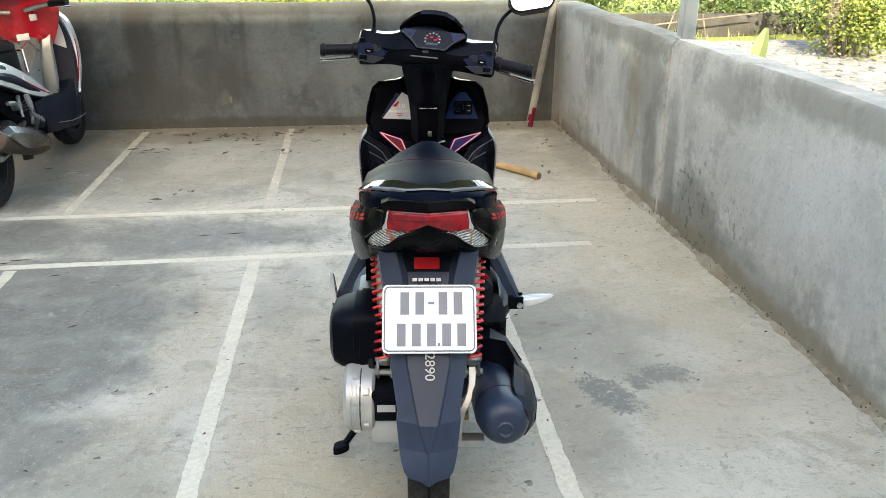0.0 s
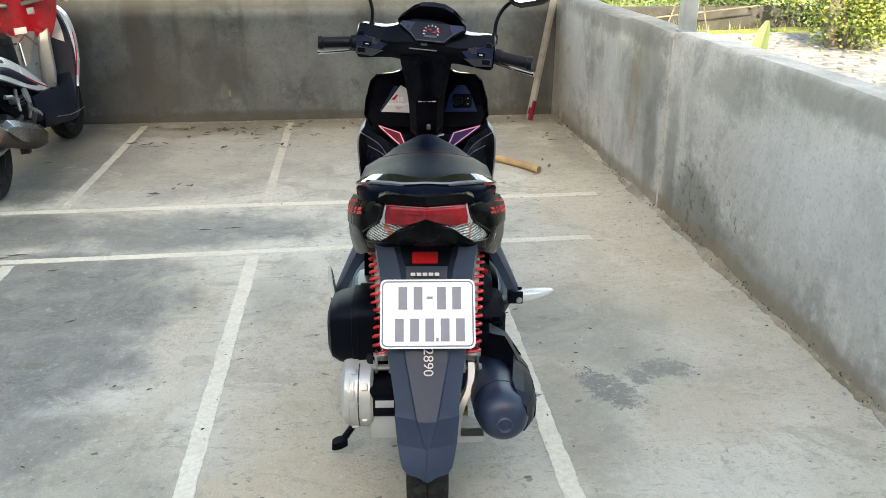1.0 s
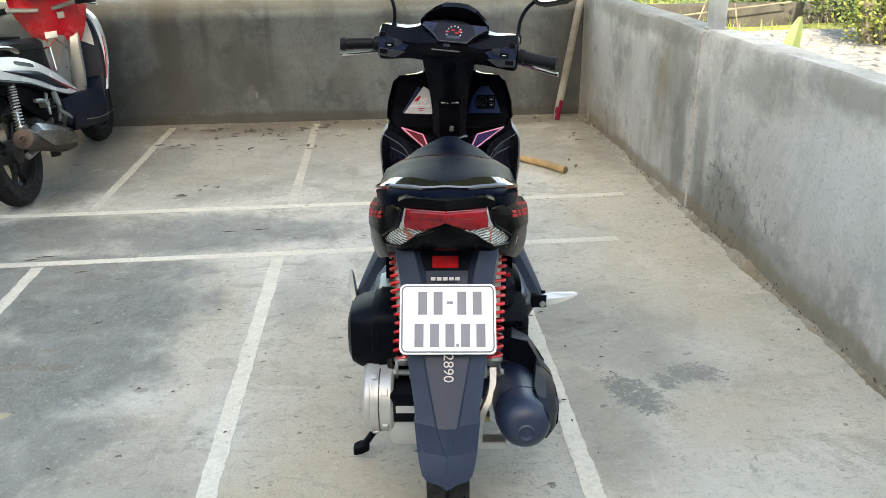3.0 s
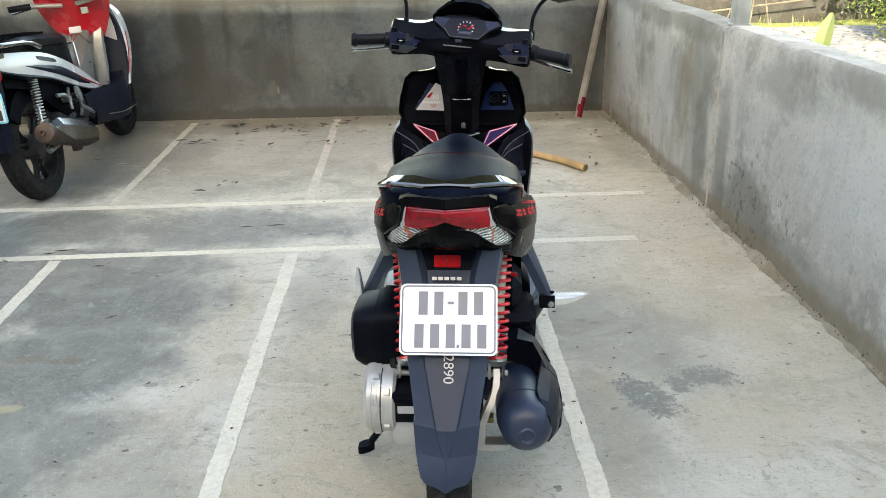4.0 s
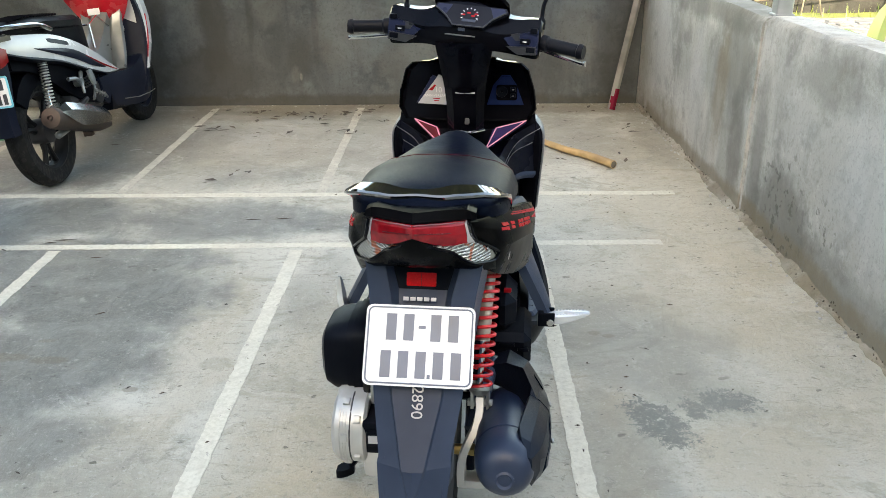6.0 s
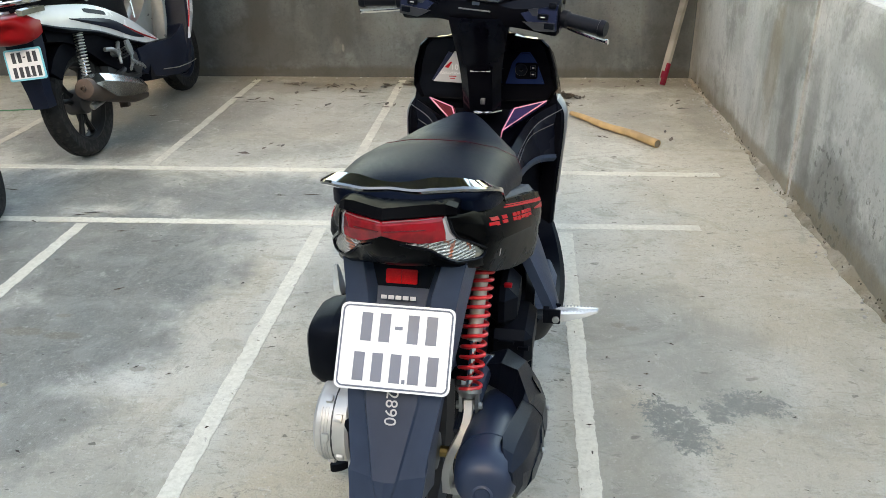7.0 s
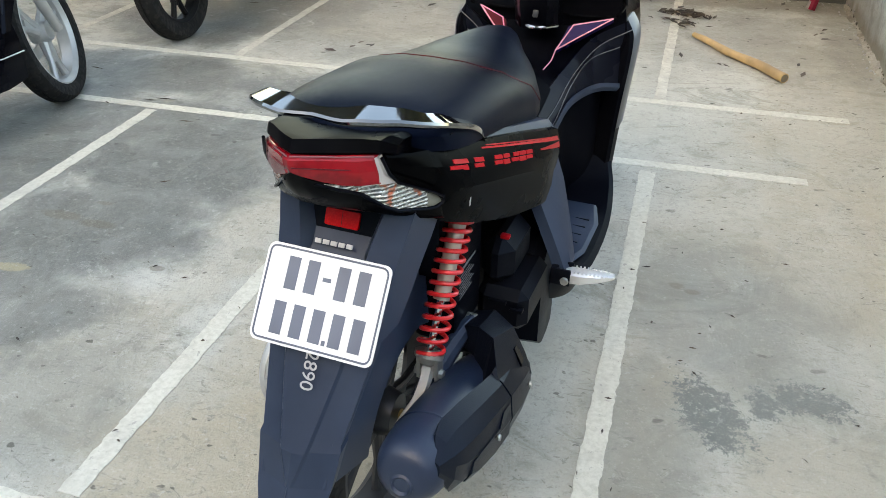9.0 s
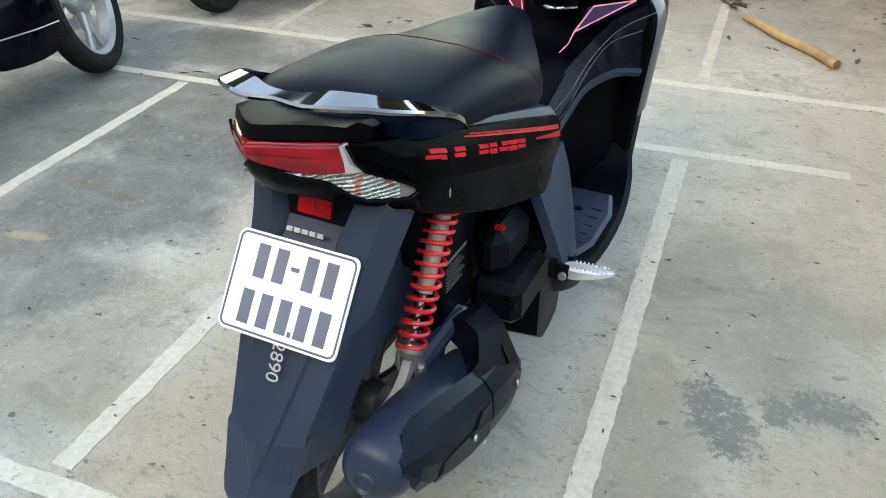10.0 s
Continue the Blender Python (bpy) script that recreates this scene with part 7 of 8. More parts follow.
    rings = [mirrored([(0, y, z), (w, y, z - 0.015), (w + 0.02, y, zb), (0, y, zb)]) for y, z, w, zb in ((0.56, 0.58, 0.085, 0.40), (0.66, 0.53, 0.065, 0.30), (0.80, 0.54, 0.045, 0.28), (0.96, 0.64, 0.045, 0.3), (1.08, 0.75, 0.05, 0.35))]
    loft(bm, smooth_rings(rings, 3))
    part("centre_tunnel", bm, tunnel, B, "silver-grey sloping tunnel cover", 35)
    bm = bmesh.new()
    loft(bm, [[Vector(p) for p in ((-0.13, y, z), (0.13, y, z), (0.11, y, z - 0.09), (-0.11, y, z - 0.09))] for y, z in ((0.60, 0.30), (0.80, 0.27), (1.0, 0.28))])
    part("floor_pan", bm, MATTE, B)
    bm = bmesh.new()
    rings = [mirrored([(0, y - 0.03, z), (w * 0.6, y - 0.02, z), (w, y + 0.02, z), (w * 0.9, y + 0.07, z), (0, y + 0.10, z)]) for z, y, w in ((0.56, 1.07, 0.05), (0.64, 1.06, 0.115), (0.72, 1.05, 0.165), (0.80, 1.035, 0.20), (0.87, 1.02, 0.215), (0.94, 1.01, 0.21), (0.985, 1.0, 0.15))]
    loft(bm, smooth_rings(rings, 3))
    ip = part("inner_panel", bm, inner, B, "glossy inner leg panel", 40)
    bm = bmesh.new()
    box(bm, (-0.035, -0.018, 0), (0.035, 0.018, 0.006), 0.002, at(-0.02, 1.016, 0.70) @ Matrix.Rotation(radians(80), 4, "X"))
    part("paper_tag", bm, WHITE_TRIM, ip)
    bm = bmesh.new()
    box(bm, (-0.02, -0.018, 0), (0.02, 0.018, 0.012), 0.004, at(0.07, 1.01, 0.80) @ Matrix.Rotation(radians(84), 4, "X"))
    part("key_lock", bm, ALLOY, ip)
    # steel luggage hoop over the tunnel
    bm = bmesh.new()
    for s in (1, -1):
        tube(bm, [(s * 0.075, 0.68, 0.54), (s * 0.07, 0.70, 0.66), (s * 0.06, 0.84, 0.69)], 0.005, 8)
    tube(bm, [(-0.07, 0.70, 0.66), (0.07, 0.70, 0.66)], 0.005, 8)
    tube(bm, [(0.06, 0.84, 0.69), (0.075, 0.93, 0.62)], 0.005, 8)
    part("luggage_hoop", bm, CHROME, B, "thin chrome luggage hoop")
    # nose, head cowl, front fender
    bm = bmesh.new()
    rings = [mirrored([(0, y + back, z), (w * 0.7, y + back - 0.03, z), (w, 1.13 + back, z), (0, 1.10 + back, z)]) for z, y, w in ((0.42, 1.22, 0.11), (0.54, 1.31, 0.155), (0.68, 1.32, 0.165), (0.80, 1.26, 0.14), (0.90, 1.16, 0.08))]
    loft(bm, smooth_rings(rings, 3))
    part("nose_cover", bm, edge, B, "", 40)
    bm = bmesh.new()
    rings = [mirrored([(0, 0.93, z), (w * 0.8, 0.935, z), (w, 0.99, z), (w * 0.7, 1.05, z), (0, 1.07, z)]) for z, w in ((0.92, 0.07), (0.96, 0.13), (1.00, 0.14), (1.035, 0.09))]
    loft(bm, smooth_rings(rings, 3))
    part("head_cowl", bm, inner, B, "", 40)
    bm = bmesh.new()
    lathe(bm, [(0.0, 0.02), (0.05, 0.012), (0.062, 0.0), (0.05, -0.02), (0.0, -0.02)], at(0, 1.06, 0.985) @ Matrix.Rotation(radians(-90), 4, "X"), 20)
    part("headlight", bm, CLEAR_LENS, B)
    bm = bmesh.new()
    rings = []
    for k in range(10):
        a = radians(85 + 9 * k) if steer else radians(40 + 13 * k)
        c = Vector((0, 1.275 + math.cos(a) * (R + 0.025), R + math.sin(a) * (R + 0.025)))
        d = Vector((0, math.cos(a), math.sin(a)))
        rings.append([c - Vector((0.055, 0, 0)) - d * 0.045, c - Vector((0.045, 0, 0)), c + d * 0.008, c + Vector((0.045, 0, 0)), c + Vector((0.055, 0, 0)) - d * 0.045, c + Vector((0.05, 0, 0)) - d * 0.045, c - d * 0.004, c - Vector((0.05, 0, 0)) - d * 0.045])
    loft(bm, rings)
    part("front_fender", bm, under, B, "dark front fender", 40)
    return B


INK_DARK = plain("dark_plate_ink", (0.035, 0.038, 0.05), 0.5, bump=0)
RIM_BLACK = plain("black_painted_rim", (0.0045, 0.0045, 0.005), 0.5, bump=0.1, spec=0.2)
RED_DEEP = Mat("deep_red_lens", (0.20, 0.003, 0.005), 0.35, spec=0.15).m
CHROME_SOFT = plain("dulled_chrome", (0.50, 0.51, 0.52), 0.2, 1.0, grain=0.3, scale=40, bump=0.1)
RUST = plain("rusty_exhaust", (0.065, 0.045, 0.036), 0.6, 0.4, grain=0.6, scale=90, bump=0.3)
WHITE_PAINT = plain("white_gloss_paint", (0.54, 0.54, 0.545), 0.25, coat=0.3, grain=0.05, bump=0)
RED_PAINT = plain("red_gloss_paint", (0.40, 0.004, 0.014), 0.25, coat=0.3, grain=0.1, bump=0)
NAVY = plain("navy_black_plastic", (0.006, 0.009, 0.020), 0.40, bump=0.05, scale=300, spec=0.14)
SILVER = plain("silver_grey_paint", (0.19, 0.205, 0.21), 0.32, 0.35, coat=0.2, bump=0)
PLATE_BLUE = plain("plate_pale_blue", (0.16, 0.55, 0.68), 0.4, grain=0.05, bump=0)
motorbike("motorbike", "white and red motorbike with rusty exhaust leaning on side stand", at(-1.758, 4.825, 0) @ Matrix.Rotation(radians(0.2), 4, "Z") @ Matrix.Rotation(radians(-7.0), 4, "Y"),
          WHITE_PAINT, NAVY, RED_PAINT, NAVY, WHITE_PAINT, SILVER, NAVY, PLATE_BLUE, "parked motorbikes", drop=0.12)
motorbike("motorbike", "black motorbike with silver alloy front wheel in a painted bay", at(-1.765, 2.700, 0) @ Matrix.Rotation(radians(-14), 4, "Y"),
          GLOSS, NAVY, GLOSS, GLOSS, GLOSS, NAVY, ALLOY, PLATE_WHITE, "parked motorbikes", 20.0)

# ---- outside the shelter ----
def grass_mat():
    m = Mat("grass_ground", rough=0.95)
    n1, n2 = m.noise(0.35, 6, 0.6), m.noise(6, 5, 0.7)
    col = m.mix(m.ramp(n1, 0.35, 0.65), (0.10, 0.15, 0.03), (0.22, 0.25, 0.06))
    m.out("Base Color", m.mix(m.ramp(n2, 0.4, 0.75, 0, 0.7), col, (0.17, 0.14, 0.08)))
    m.bump(n2, 0.6, 0.03)
    return m.m


def leaf_mat(name, a, b):
    m = Mat(name, a, 0.5)
    g = m.t.nodes.new("ShaderNodeNewGeometry")
    m.out("Base Color", m.mix(g.outputs["Random Per Island"], a, b))
    m.set("Subsurface Weight", 0.15)
    return m.m


GRASS = grass_mat()
BLADE = leaf_mat("grass_blade", (0.10, 0.17, 0.03), (0.26, 0.29, 0.07))
LEAF = leaf_mat("bush_leaf", (0.045, 0.085, 0.02), (0.10, 0.145, 0.035))
LEAF_YELLOW = leaf_mat("yellow_green_leaf", (0.09, 0.13, 0.025), (0.17, 0.19, 0.035))
BANANA = leaf_mat("banana_leaf", (0.085, 0.125, 0.045), (0.10, 0.14, 0.05))
BARK = plain("bark", (0.15, 0.13, 0.10), 0.9, grain=0.4, scale=40, bump=0.5)
STONE = plain("pale_stone", (0.19, 0.189, 0.185), 0.85, grain=0.25, scale=30, bump=0.4)
# base colours kept very dark, since the sun here would light this wall
FARWALL = plaster("plaster_mossy_shaded", (0.055, 0.054, 0.05), (0.032, 0.031, 0.029), (0.04, 0.042, 0.02))
GZ = -0.32


def build_outside():
    bm = bmesh.new()
    xs = [-1500, -200, -40, -6.05] + [-6 + 1.0 * k for k in range(1, 27)] + [40, 200, 1500]
    ys = [-1500, -200, -30, -3] + [-2 + 1.2 * k for k in range(1, 28)] + [50, 200, 1500]
    grid = [[bm.verts.new((x, y, GZ + (0.04 * noise.noise((x * 0.6, y * 0.6, 0)) if abs(x) < 40 and abs(y) < 40 else 0))) for x in xs] for y in ys]
    for r0, r1 in zip(grid, grid[1:]):
        for i in range(len(xs) - 1):
            bm.faces.new((r0[i], r0[i + 1], r1[i + 1], r1[i]))
    tagged(link("ground", bm, GRASS), "sunlit rough grass ground", "ground", kind="structure")

    rnd = random.Random(4)
    verts, faces = [], []
    for _ in range(16000):
        x, y = rnd.uniform(-7, 14), rnd.uniform(7.0, 26)
        if rnd.random() < 0.25:
            x, y = rnd.uniform(1.8, 9), rnd.uniform(5, 9)
        if 2.6 < x < 7.5 and 7.6 < y < 12.8:
            continue
        a, h, w = rnd.uniform(0, 6.28), rnd.uniform(0.06, 0.22), rnd.uniform(0.006, 0.014)
        c, s, k = math.cos(a), math.sin(a), rnd.uniform(-0.1, 0.1)
        i = len(verts)
        verts += [(x - c * w, y - s * w, GZ - 0.02), (x + c * w, y + s * w, GZ - 0.02), (x + s * k, y - c * k, GZ + h)]
        faces.append((i, i + 1, i + 2))
    mesh = bpy.data.meshes.new("grass")
    mesh.from_pydata(verts, [], faces)
    mesh.materials.append(BLADE)
    tagged(new("grass", mesh), "tufts of bright sunlit grass", "grass", kind="stuff")

    # pale stone blocks laid on the bank
    rnd = random.Random(7)
    bm = bmesh.new()
    for i in range(22):
        for j in range(30):
            x, y = 2.9 + 0.205 * i + (0.10 if j % 2 else 0) + rnd.uniform(-0.012, 0.012), 7.9 + 0.155 * j + rnd.uniform(-0.01, 0.01)
            box(bm, (-0.094, -0.069, -0.08), (0.094, 0.069, rnd.uniform(0.035, 0.060)), 0.008, at(x, y, GZ + 0.03) @ Matrix.Rotation(rnd.uniform(-0.06, 0.06), 4, "Z") @ Matrix.Rotation(rnd.uniform(-0.04, 0.04), 4, "X"), 1)
    tagged(link("stone_blocks", bm, STONE), "pale rough stone blocks laid on the ground", "stones", kind="stuff")
    uneven_slab("boundary_wall", (3.2, 13.6, GZ - 0.1), (9.2, 13.75, 0.02), 0, FARWALL, "low mossy boundary wall, colour darkened in place of shade", 30, 0.02)
    # a slanting wooden rail and thin sticks in front of it
    w = thing("stick_fence", "weathered thin sticks leaning by the boundary wall", "fence")
    for x0, z0, x1, z1 in ((4.9, -0.35, 5.05, 0.1), (5.3, -0.35, 5.32, 0.12), (4.6, -0.12, 6.4, 0.06), (5.6, -0.35, 5.5, 0.05)):
        bm = bmesh.new()
        tube(bm, [(x0, 13.3, z0), (x1, 13.3, z1)], 0.012, 7)
        part("stick", bm, BARK, w)

    def bush(name, label, c, size, n, mat, seed, leaf=0.06, trunk=True):
        rnd = random.Random(seed)
        b = thing(name, label, "bush" if name == "bush" else "tree")
        for k in range(5):
            bm = bmesh.new()
            a = k * 1.3 + seed
            tube(bm, spline([(c[0], c[1], GZ - 0.05), (c[0] + 0.3 * size[0] * math.cos(a), c[1] + 0.3 * size[1] * math.sin(a), c[2] - size[2] * 0.3), (c[0] + 0.6 * size[0] * math.cos(a), c[1] + 0.6 * size[1] * math.sin(a), c[2] + size[2] * 0.35)], 3), [0.035, 0.03, 0.025, 0.02, 0.015, 0.012, 0.008], 6)
            part("stem", bm, BARK, b)
        clumps = [(rnd.gauss(0, 0.42), rnd.gauss(0, 0.42), rnd.gauss(0, 0.42), rnd.uniform(0.16, 0.32)) for _ in range(26)]
        verts, faces = [], []
        for _ in range(n):
            k = rnd.choice(clumps)
            p = Vector([c[i] + size[i] * (k[i] + rnd.gauss(0, k[3])) for i in range(3)])
            if p.z < GZ:
                continue
            d = Vector((rnd.gauss(0, 1), rnd.gauss(0, 1), rnd.gauss(0.1, 0.6))).normalized()
            u = d.orthogonal().normalized()
            v = d.cross(u)
            u = (u * math.cos(k[0] * 9 + rnd.random()) + v * math.sin(rnd.random() * 6)).normalized()
            L = leaf * rnd.uniform(0.6, 1.4)
            i = len(verts)
            verts += [p, p + d * L * 0.5 + u * L * 0.24, p + d * L, p + d * L * 0.5 - u * L * 0.24]
            faces.append((i, i + 1, i + 2, i + 3))
        mesh = bpy.data.meshes.new("leaves")
        mesh.from_pydata(verts, [], faces)
        mesh.materials.append(mat)
        ob = new("leaves", mesh)
        ob.parent = b
    bush("bush", "yellow-green leafy bush in bright sun", (6.4, 10.8, 0.25), (0.55, 0.6, 0.45), 4200, LEAF_YELLOW, 1, 0.06)
    bush("bush", "yellow-green leafy bush in bright sun", (7.6, 11.6, 0.2), (0.7, 0.8, 0.5), 4000, LEAF, 2, 0.07)
    bush("bush", "dark green leafy shrub beyond the boundary wall", (6.4, 14.4, 0.1), (1.2, 0.7, 0.45), 4200, LEAF, 3, 0.07)
    bush("bush", "dark green leafy shrub in the grass", (4.9, 17.8, -0.1), (1.0, 0.8, 0.4), 2400, LEAF, 4, 0.10)
    bush("bush", "dark green leafy shrub beyond the boundary wall", (7.6, 13.0, 0.15), (0.9, 0.9, 0.6), 3800, LEAF, 5, 0.07)
    bush("bush", "yellow-green leafy bush in bright sun", (5.6, 7.3, 0.0), (0.5, 0.5, 0.4), 3200, LEAF, 6, 0.06)
    bush("bush", "low green weeds behind the back wall", (-3.2, 15.5, -0.1), (1.6, 1.0, 0.3), 3600, LEAF, 8, 0.07)
    bush("bush", "low yellow-green weeds behind the back wall", (-0.6, 16.2, -0.1), (1.8, 1.0, 0.3), 3600, LEAF_YELLOW, 9, 0.07)
    # slim trunk among the bushes
    t = thing("tree", "slim tree with a pale trunk among the bushes", "tree")
    bm = bmesh.new()
    tube(bm, spline([(6.3, 11.0, GZ - 0.1), (6.25, 11.0, 0.6), (6.35, 11.05, 1.6), (6.3, 11.0, 3.0)], 4), [0.09] * 4 + [0.075] * 4 + [0.06] * 4 + [0.04], 10)
    part("trunk", bm, BARK, t)
    rnd = random.Random(12)
    verts, faces = [], []
    for _ in range(3500):
        q = rnd.randrange(9)
        p = Vector((6.3 + 0.9 * math.cos(q * 2.4) + rnd.gauss(0, 0.35), 11.0 + 0.9 * math.sin(q * 2.4) + rnd.gauss(0, 0.35), 2.6 + 0.25 * (q % 4) + rnd.gauss(0, 0.3)))
        d = Vector((rnd.gauss(0, 1), rnd.gauss(0, 1), rnd.gauss(-0.3, 0.6))).normalized()
        u = d.orthogonal().normalized()
        L = rnd.uniform(0.06, 0.14)
        i = len(verts)
        verts += [p, p + d * L * 0.5 + u * L * 0.25, p + d * L, p + d * L * 0.5 - u * L * 0.25]
        faces.append((i, i + 1, i + 2, i + 3))
    mesh = bpy.data.meshes.new("crown")
    mesh.from_pydata(verts, [], faces)
    mesh.materials.append(LEAF)
    new("crown", mesh).parent = t
    # young banana plant
    b = thing("banana_plant", "young banana plant with pale upright leaves", "plant")
    for a, lean, L in ((0.2, 0.08, 0.60), (2.2, 0.30, 0.34), (4.3, 0.4, 0.30)):
        bm = bmesh.new()
        rows = []
        for k in range(9):
            f = k / 8
            p = Vector((4.3 + math.cos(a) * lean * f * f, 9.1 + math.sin(a) * lean * f * f, GZ + 0.05 + L * f * (1 - 0.15 * f * lean)))
            w = 0.095 * math.sin(math.pi * min(1, 0.12 + f * 0.86)) ** 0.55 * (1 if f > 0.2 else 0.3)
            rows.append([p + Vector((-w, 0.02, 0)), p + Vector((0, -0.012, 0)), p + Vector((w, 0.02, 0)), p + Vector((0, 0.0, 0))])
        loft(bm, rows)
        part("leaf", bm, BANANA, b)


build_outside()

# ---- loose things on the floor ----
WOOD = plain("peeled_wood", (0.46, 0.31, 0.15), 0.6, grain=0.3, scale=50, bump=0.2)
GREYWOOD = plain("grey_timber", (0.25, 0.24, 0.225), 0.8, grain=0.3, scale=60, bump=0.3)
DRY = leaf_mat("dry_leaf", (0.028, 0.020, 0.014), (0.085, 0.056, 0.034))


BARK_DARK = plain("dark_soil", (0.10, 0.082, 0.058), 0.95, grain=0.5, scale=90, bump=0.4)


def build_small():
    s = thing("wooden_stick", "peeled yellow-brown wooden stick lying on the concrete", "stick")
    bm = bmesh.new()
    a, b = Vector((0.622, 5.53, 0.022)), Vector((1.012, 5.005, 0.022))
    pts = [a + (b - a) * k / 10 + Vector((0.006 * math.sin(k * 1.1), 0.006 * math.cos(k * 0.8), 0)) for k in range(11)]
    tube(bm, pts, [0.012, 0.015, 0.016, 0.0175, 0.018, 0.0175, 0.019, 0.02, 0.021, 0.021, 0.0215], 12)
    part("shaft", bm, WOOD, s)
    bm = bmesh.new()
    tube(bm, [pts[-1] + (b - a).normalized() * 0.0005, pts[-1] + (b - a).normalized() * 0.0015], 0.018, 12)
    part("cut_end", bm, BARK, s, "dark sawn end")

    p = thing("timber_batten", "grey timber batten with red paint leaning in the wall corner", "plank")
    a, b = Vector((1.222, 6.255, 0.0)), Vector((1.408, 6.425, 0.86))
    q = (b - a).to_track_quat("Z", "Y").to_matrix().to_4x4()
    bm = bmesh.new()
    box(bm, (-0.02, -0.014, 0.0), (0.02, 0.014, (b - a).length), 0.003, Matrix.Translation(a) @ q)
    part("batten", bm, GREYWOOD, p)
    bm = bmesh.new()
    for k, (z0, z1, xr) in enumerate(((0.004, 0.05, 0.002), (0.045, 0.09, 0.012), (0.085, 0.14, -0.008))):
        box(bm, (-0.0206, -0.0146, z0), (xr, 0.0146, z1), 0.0008, Matrix.Translation(a) @ q)
    part("paint_marks", bm, WINE, p, "red paint marks")
    bm = bmesh.new()
    for k in range(4):
        box(bm, (-0.006, -0.0149, 0.22 + 0.13 * k), (0.004, -0.0135, 0.235 + 0.13 * k), 0, Matrix.Translation(a) @ q)
    part("nail_holes", bm, BARK, p)

    # leaf litter along the back wall
    rnd = random.Random(21)
    verts, faces = [], []
    spots = [(-1.09, 6.22, 0.06, 7), (-1.23, 5.83, 0.05, 5), (-0.8, 6.19, 0.05, 6), (-0.68, 6.1, 0.06, 7), (-0.45, 5.73, 0.05, 4), (-0.39, 6.23, 0.05, 6), (-0.25, 5.99, 0.02, 2), (-0.9, 6.1, 0.35, 14), (-0.3, 6.3, 0.4, 14), (0.56, 6.0, 0.05, 34), (0.55, 5.8, 0.06, 16), (0.62, 5.95, 0.04, 24), (0.9, 6.35, 0.25, 8), (1.3, 5.8, 0.1, 5), (-0.85, 4.95, 0.08, 4), (1.1, 5.2, 0.25, 6), (0.95, 4.75, 0.2, 4), (-0.6, 3.2, 0.5, 14), (-1.0, 2.9, 0.5, 12), (0.9, 3.3, 0.35, 20), (1.3, 4.2, 0.08, 10), (0.85, 2.6, 0.3, 12), (0.2, 4.3, 0.8, 16), (0.9, 4.4, 0.3, 14), (-0.7, 2.5, 0.4, 10)]
    for cx, cy, sp, n in spots:
        for _ in range(n if cy < 4.8 else n * 3 // 2):
            x, y = cx + rnd.gauss(0, sp), cy + rnd.gauss(0, sp * 0.6)
            if not (-2.5 < x < 1.4 and y < 6.42):
                continue
            L = rnd.uniform(0.010, 0.032) * (0.28 if cy < 4.8 else 1.45)
            a = rnd.uniform(0, 6.28)
            d, u = Vector((math.cos(a), math.sin(a), 0)), Vector((-math.sin(a), math.cos(a), 0))
            c, i, w = Vector((x, y, 0.006)), len(verts), rnd.uniform(0.2, 0.42)
            verts += [c - d * L, c - u * L * w + Vector((0, 0, rnd.uniform(0, 0.004))), c + d * L + Vector((0, 0, rnd.uniform(0, 0.005))), c + u * L * w + Vector((0, 0, rnd.uniform(0.0, 0.006))), c + Vector((0, 0, 0.002))]
            faces += [(i, i + 1, i + 4), (i + 1, i + 2, i + 4), (i + 2, i + 3, i + 4), (i + 3, i, i + 4)]
    # short twigs lying by the bay lines
    for x, y, a, L in ((0.503, 2.796, 0.0, 0.009), (0.508, 3.335, 0.1, 0.009), (0.546, 3.36, 0.3, 0.013), (0.914, 3.481, -0.1, 0.012), (0.769, 3.188, -0.7, 0.010), (0.676, 3.029, 0.0, 0.010), (0.691, 3.091, 0.4, 0.005), (0.682, 2.935, -0.9, 0.009), (1.017, 2.857, 0.2, 0.006), (-1.0, 3.435, 0.6, 0.024), (-0.743, 2.983, 0.9, 0.010), (-0.637, 2.954, 0.5, 0.010), (-1.73, 5.49, 0.2, 0.034), (-1.28, 5.79, 0.2, 0.03), (-1.60, 3.98, -0.5, 0.02), (-1.40, 4.08, 0.1, 0.05), (-1.89, 4.32, -0.2, 0.04), (-0.55, 4.31, 0.15, 0.05), (-0.68, 4.30, 0.0, 0.04), (-1.45, 4.05, 0.2, 0.03), (-1.2, 3.9, 0.1, 0.03)):
        d, u = Vector((math.cos(a), math.sin(a), 0)) * L, Vector((-math.sin(a), math.cos(a), 0)) * (0.0022 + L * 0.08)
        c, i = Vector((x, y, 0.0045)), len(verts)
        verts += [c - d, c - u, c + d, c + u, c + Vector((0, 0, 0.003))]
        faces += [(i, i + 1, i + 4), (i + 1, i + 2, i + 4), (i + 2, i + 3, i + 4), (i + 3, i, i + 4)]
    mesh = bpy.data.meshes.new("leaf_litter")
    mesh.from_pydata(verts, [], faces)
    mesh.materials.append(DRY)
    tagged(new("leaf_litter", mesh), "scattered dry brown leaves and twigs on concrete", "leaves", kind="stuff")

    # crumbs of mortar at the foot of the side wall
    bm = bmesh.new()
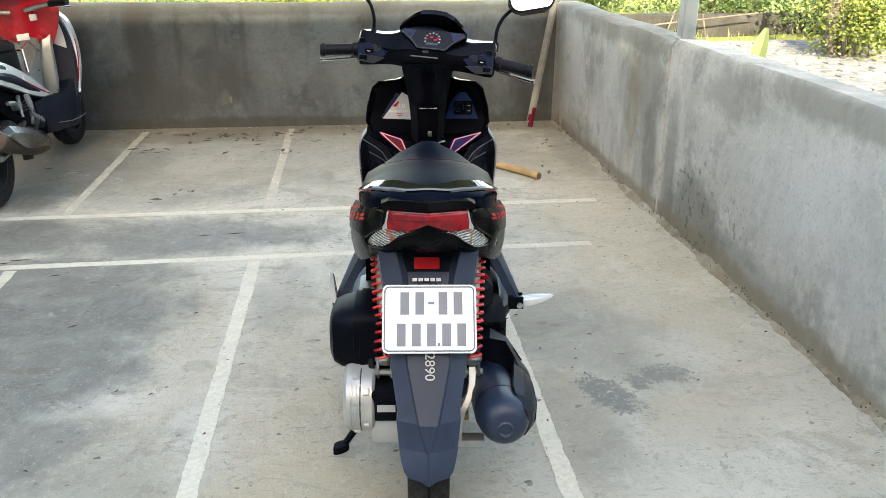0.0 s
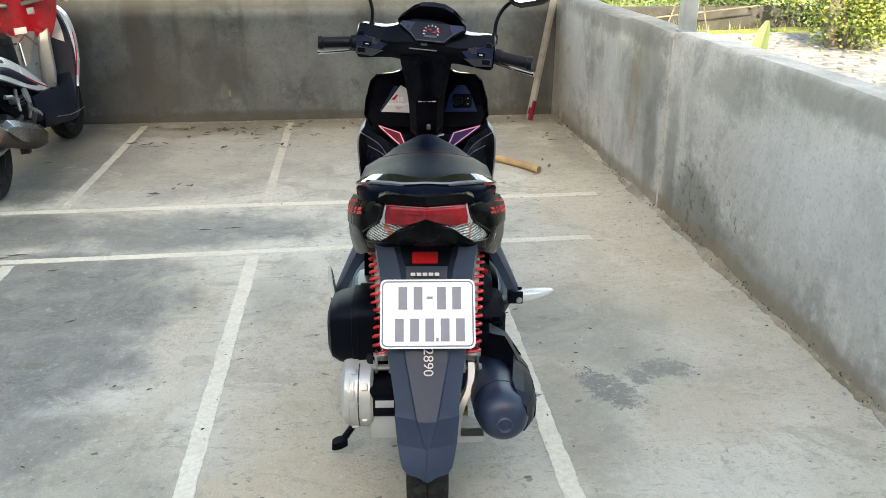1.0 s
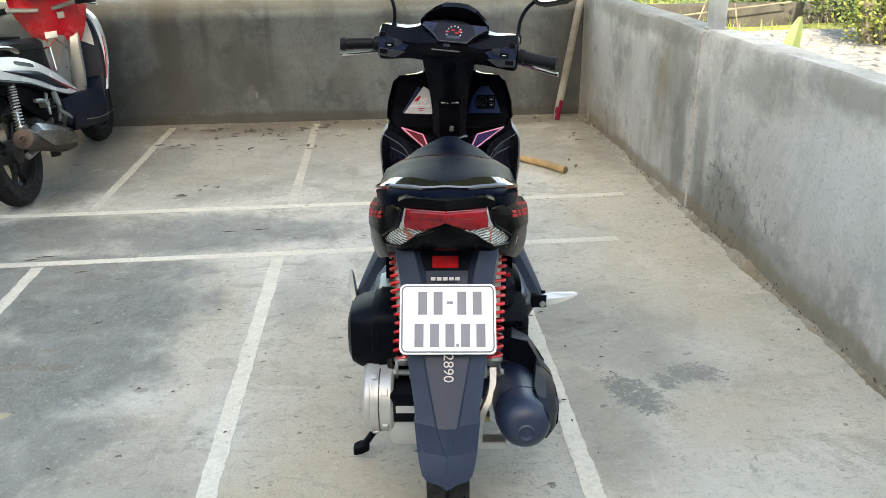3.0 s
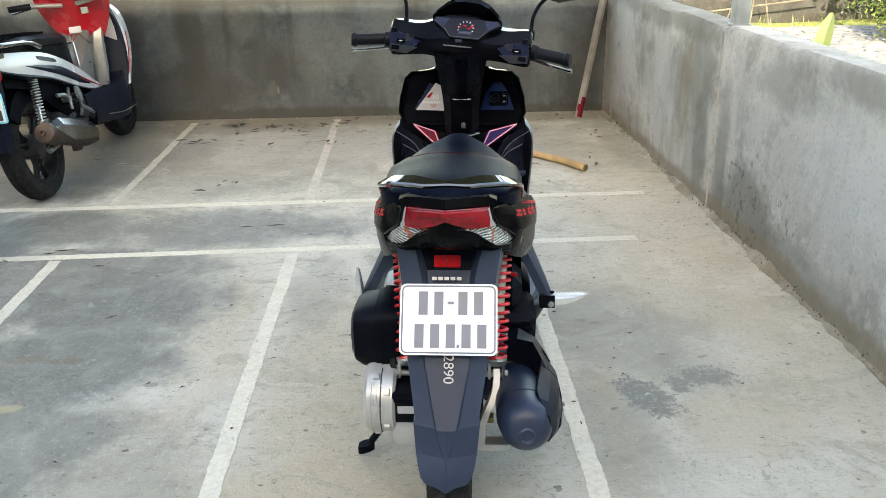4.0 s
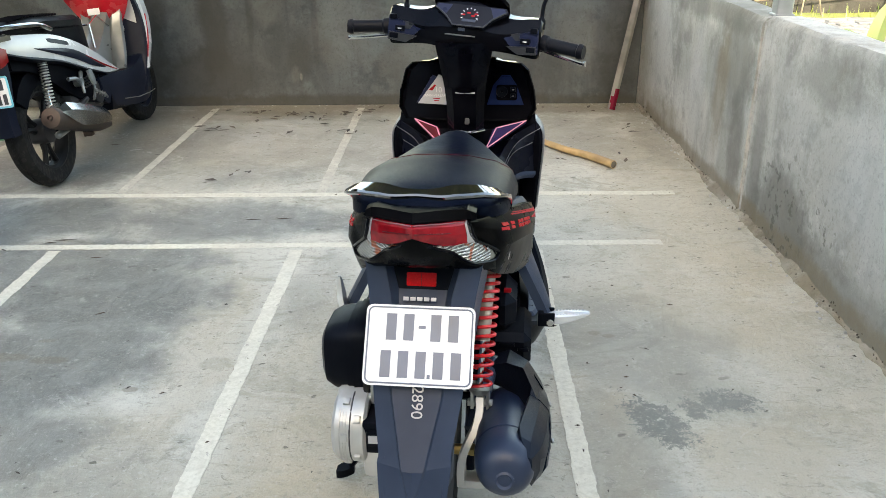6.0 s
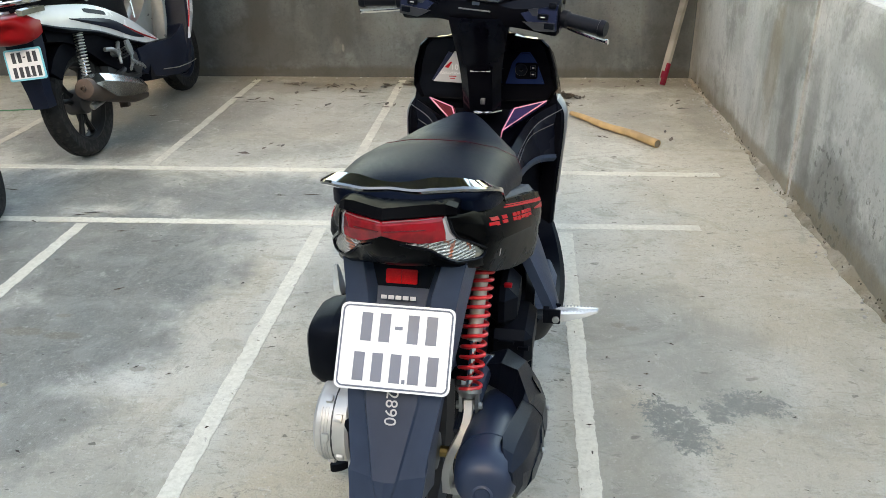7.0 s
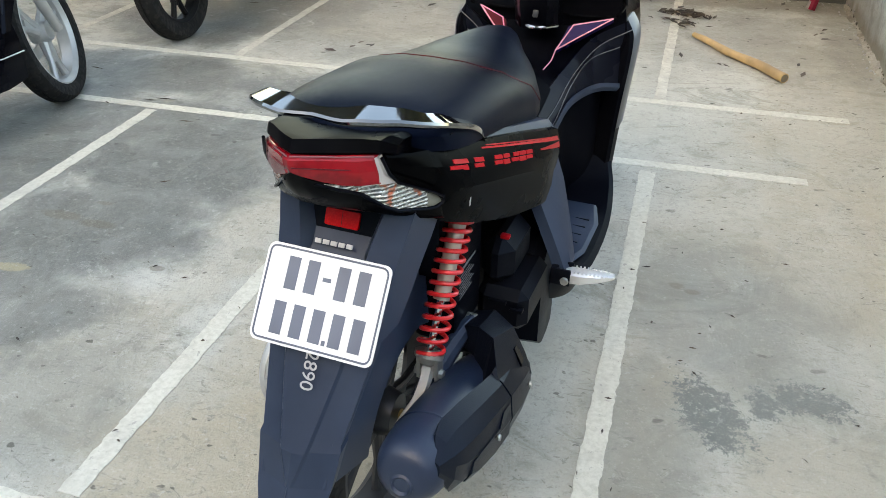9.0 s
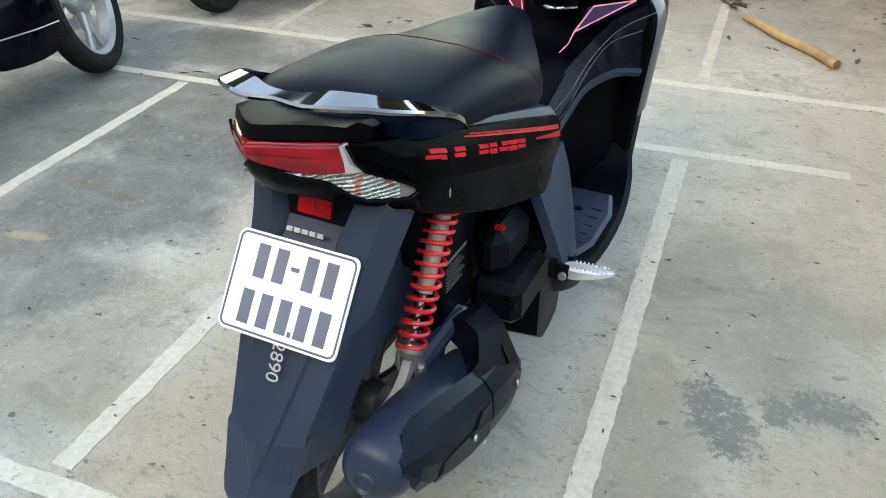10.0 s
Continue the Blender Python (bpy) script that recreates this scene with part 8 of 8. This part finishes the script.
    for _ in range(80):
        y = rnd.uniform(2.2, 6.3)
        x = WX - 0.02 - abs(rnd.gauss(0, 0.035))
        r = rnd.uniform(0.002, 0.007)
        bmesh.ops.create_icosphere(bm, subdivisions=1, radius=r, matrix=at(x, y, r * 0.4) @ Matrix.Rotation(rnd.uniform(0, 3), 4, "X") @ Matrix.Diagonal((1, 1.3, 0.7, 1)))
    for _ in range(45):
        x, r = rnd.uniform(-1.2, 1.4), rnd.uniform(0.002, 0.006)
        bmesh.ops.create_icosphere(bm, subdivisions=1, radius=r, matrix=at(x, 6.43 - abs(rnd.gauss(0, 0.02)), r * 0.4) @ Matrix.Rotation(rnd.uniform(0, 3), 4, "X") @ Matrix.Diagonal((1.4, 1, 0.7, 1)))
    tagged(link("mortar_crumbs", bm, WALL_TOP), "small crumbs of mortar along the wall", "rubble", kind="stuff")
    bm = bmesh.new()
    for _ in range(150):
        y = rnd.uniform(2.0, 6.35)
        if noise.noise((y * 2.3, 3.3, 0)) < -0.25:
            continue
        r = rnd.uniform(0.0015, 0.0048)
        x = WX - (0.012 if y > 4.36 else 0) - abs(rnd.gauss(0.004, 0.010))
        bmesh.ops.create_icosphere(bm, subdivisions=1, radius=r, matrix=at(x, y, 0.012 + abs(rnd.gauss(0, 0.012))) @ Matrix.Rotation(rnd.uniform(0, 3), 4, "X") @ Matrix.Diagonal((0.8, rnd.uniform(0.8, 2.2), rnd.uniform(0.5, 1.1), 1)))
    tagged(link("soil_crumbs", bm, BARK_DARK), "dark soil and moss along the foot of the wall", "dirt", kind="stuff")
    bm = bmesh.new()
    tube(bm, spline([(-3.0, 5.57, 0.006), (-2.7, 5.56, 0.006), (-2.45, 5.60, 0.006), (-2.2, 5.59, 0.006)], 5), 0.004, 6)
    tagged(link("cord", bm, plain("green_cord", (0.08, 0.25, 0.13), 0.6)), "thin green cord lying on the floor", "cord")
    bm = bmesh.new()
    tube(bm, spline([(WX - 0.003, 4.364, -0.01), (WX - 0.004, 4.366, 0.4), (WX - 0.003, 4.362, 0.815)], 6), 0.0045, 6)
    tagged(link("trim_mortar_seam", bm, WALL_TOP), "pale mortar seam down the wall joint", "trim", kind="structure")


build_small()
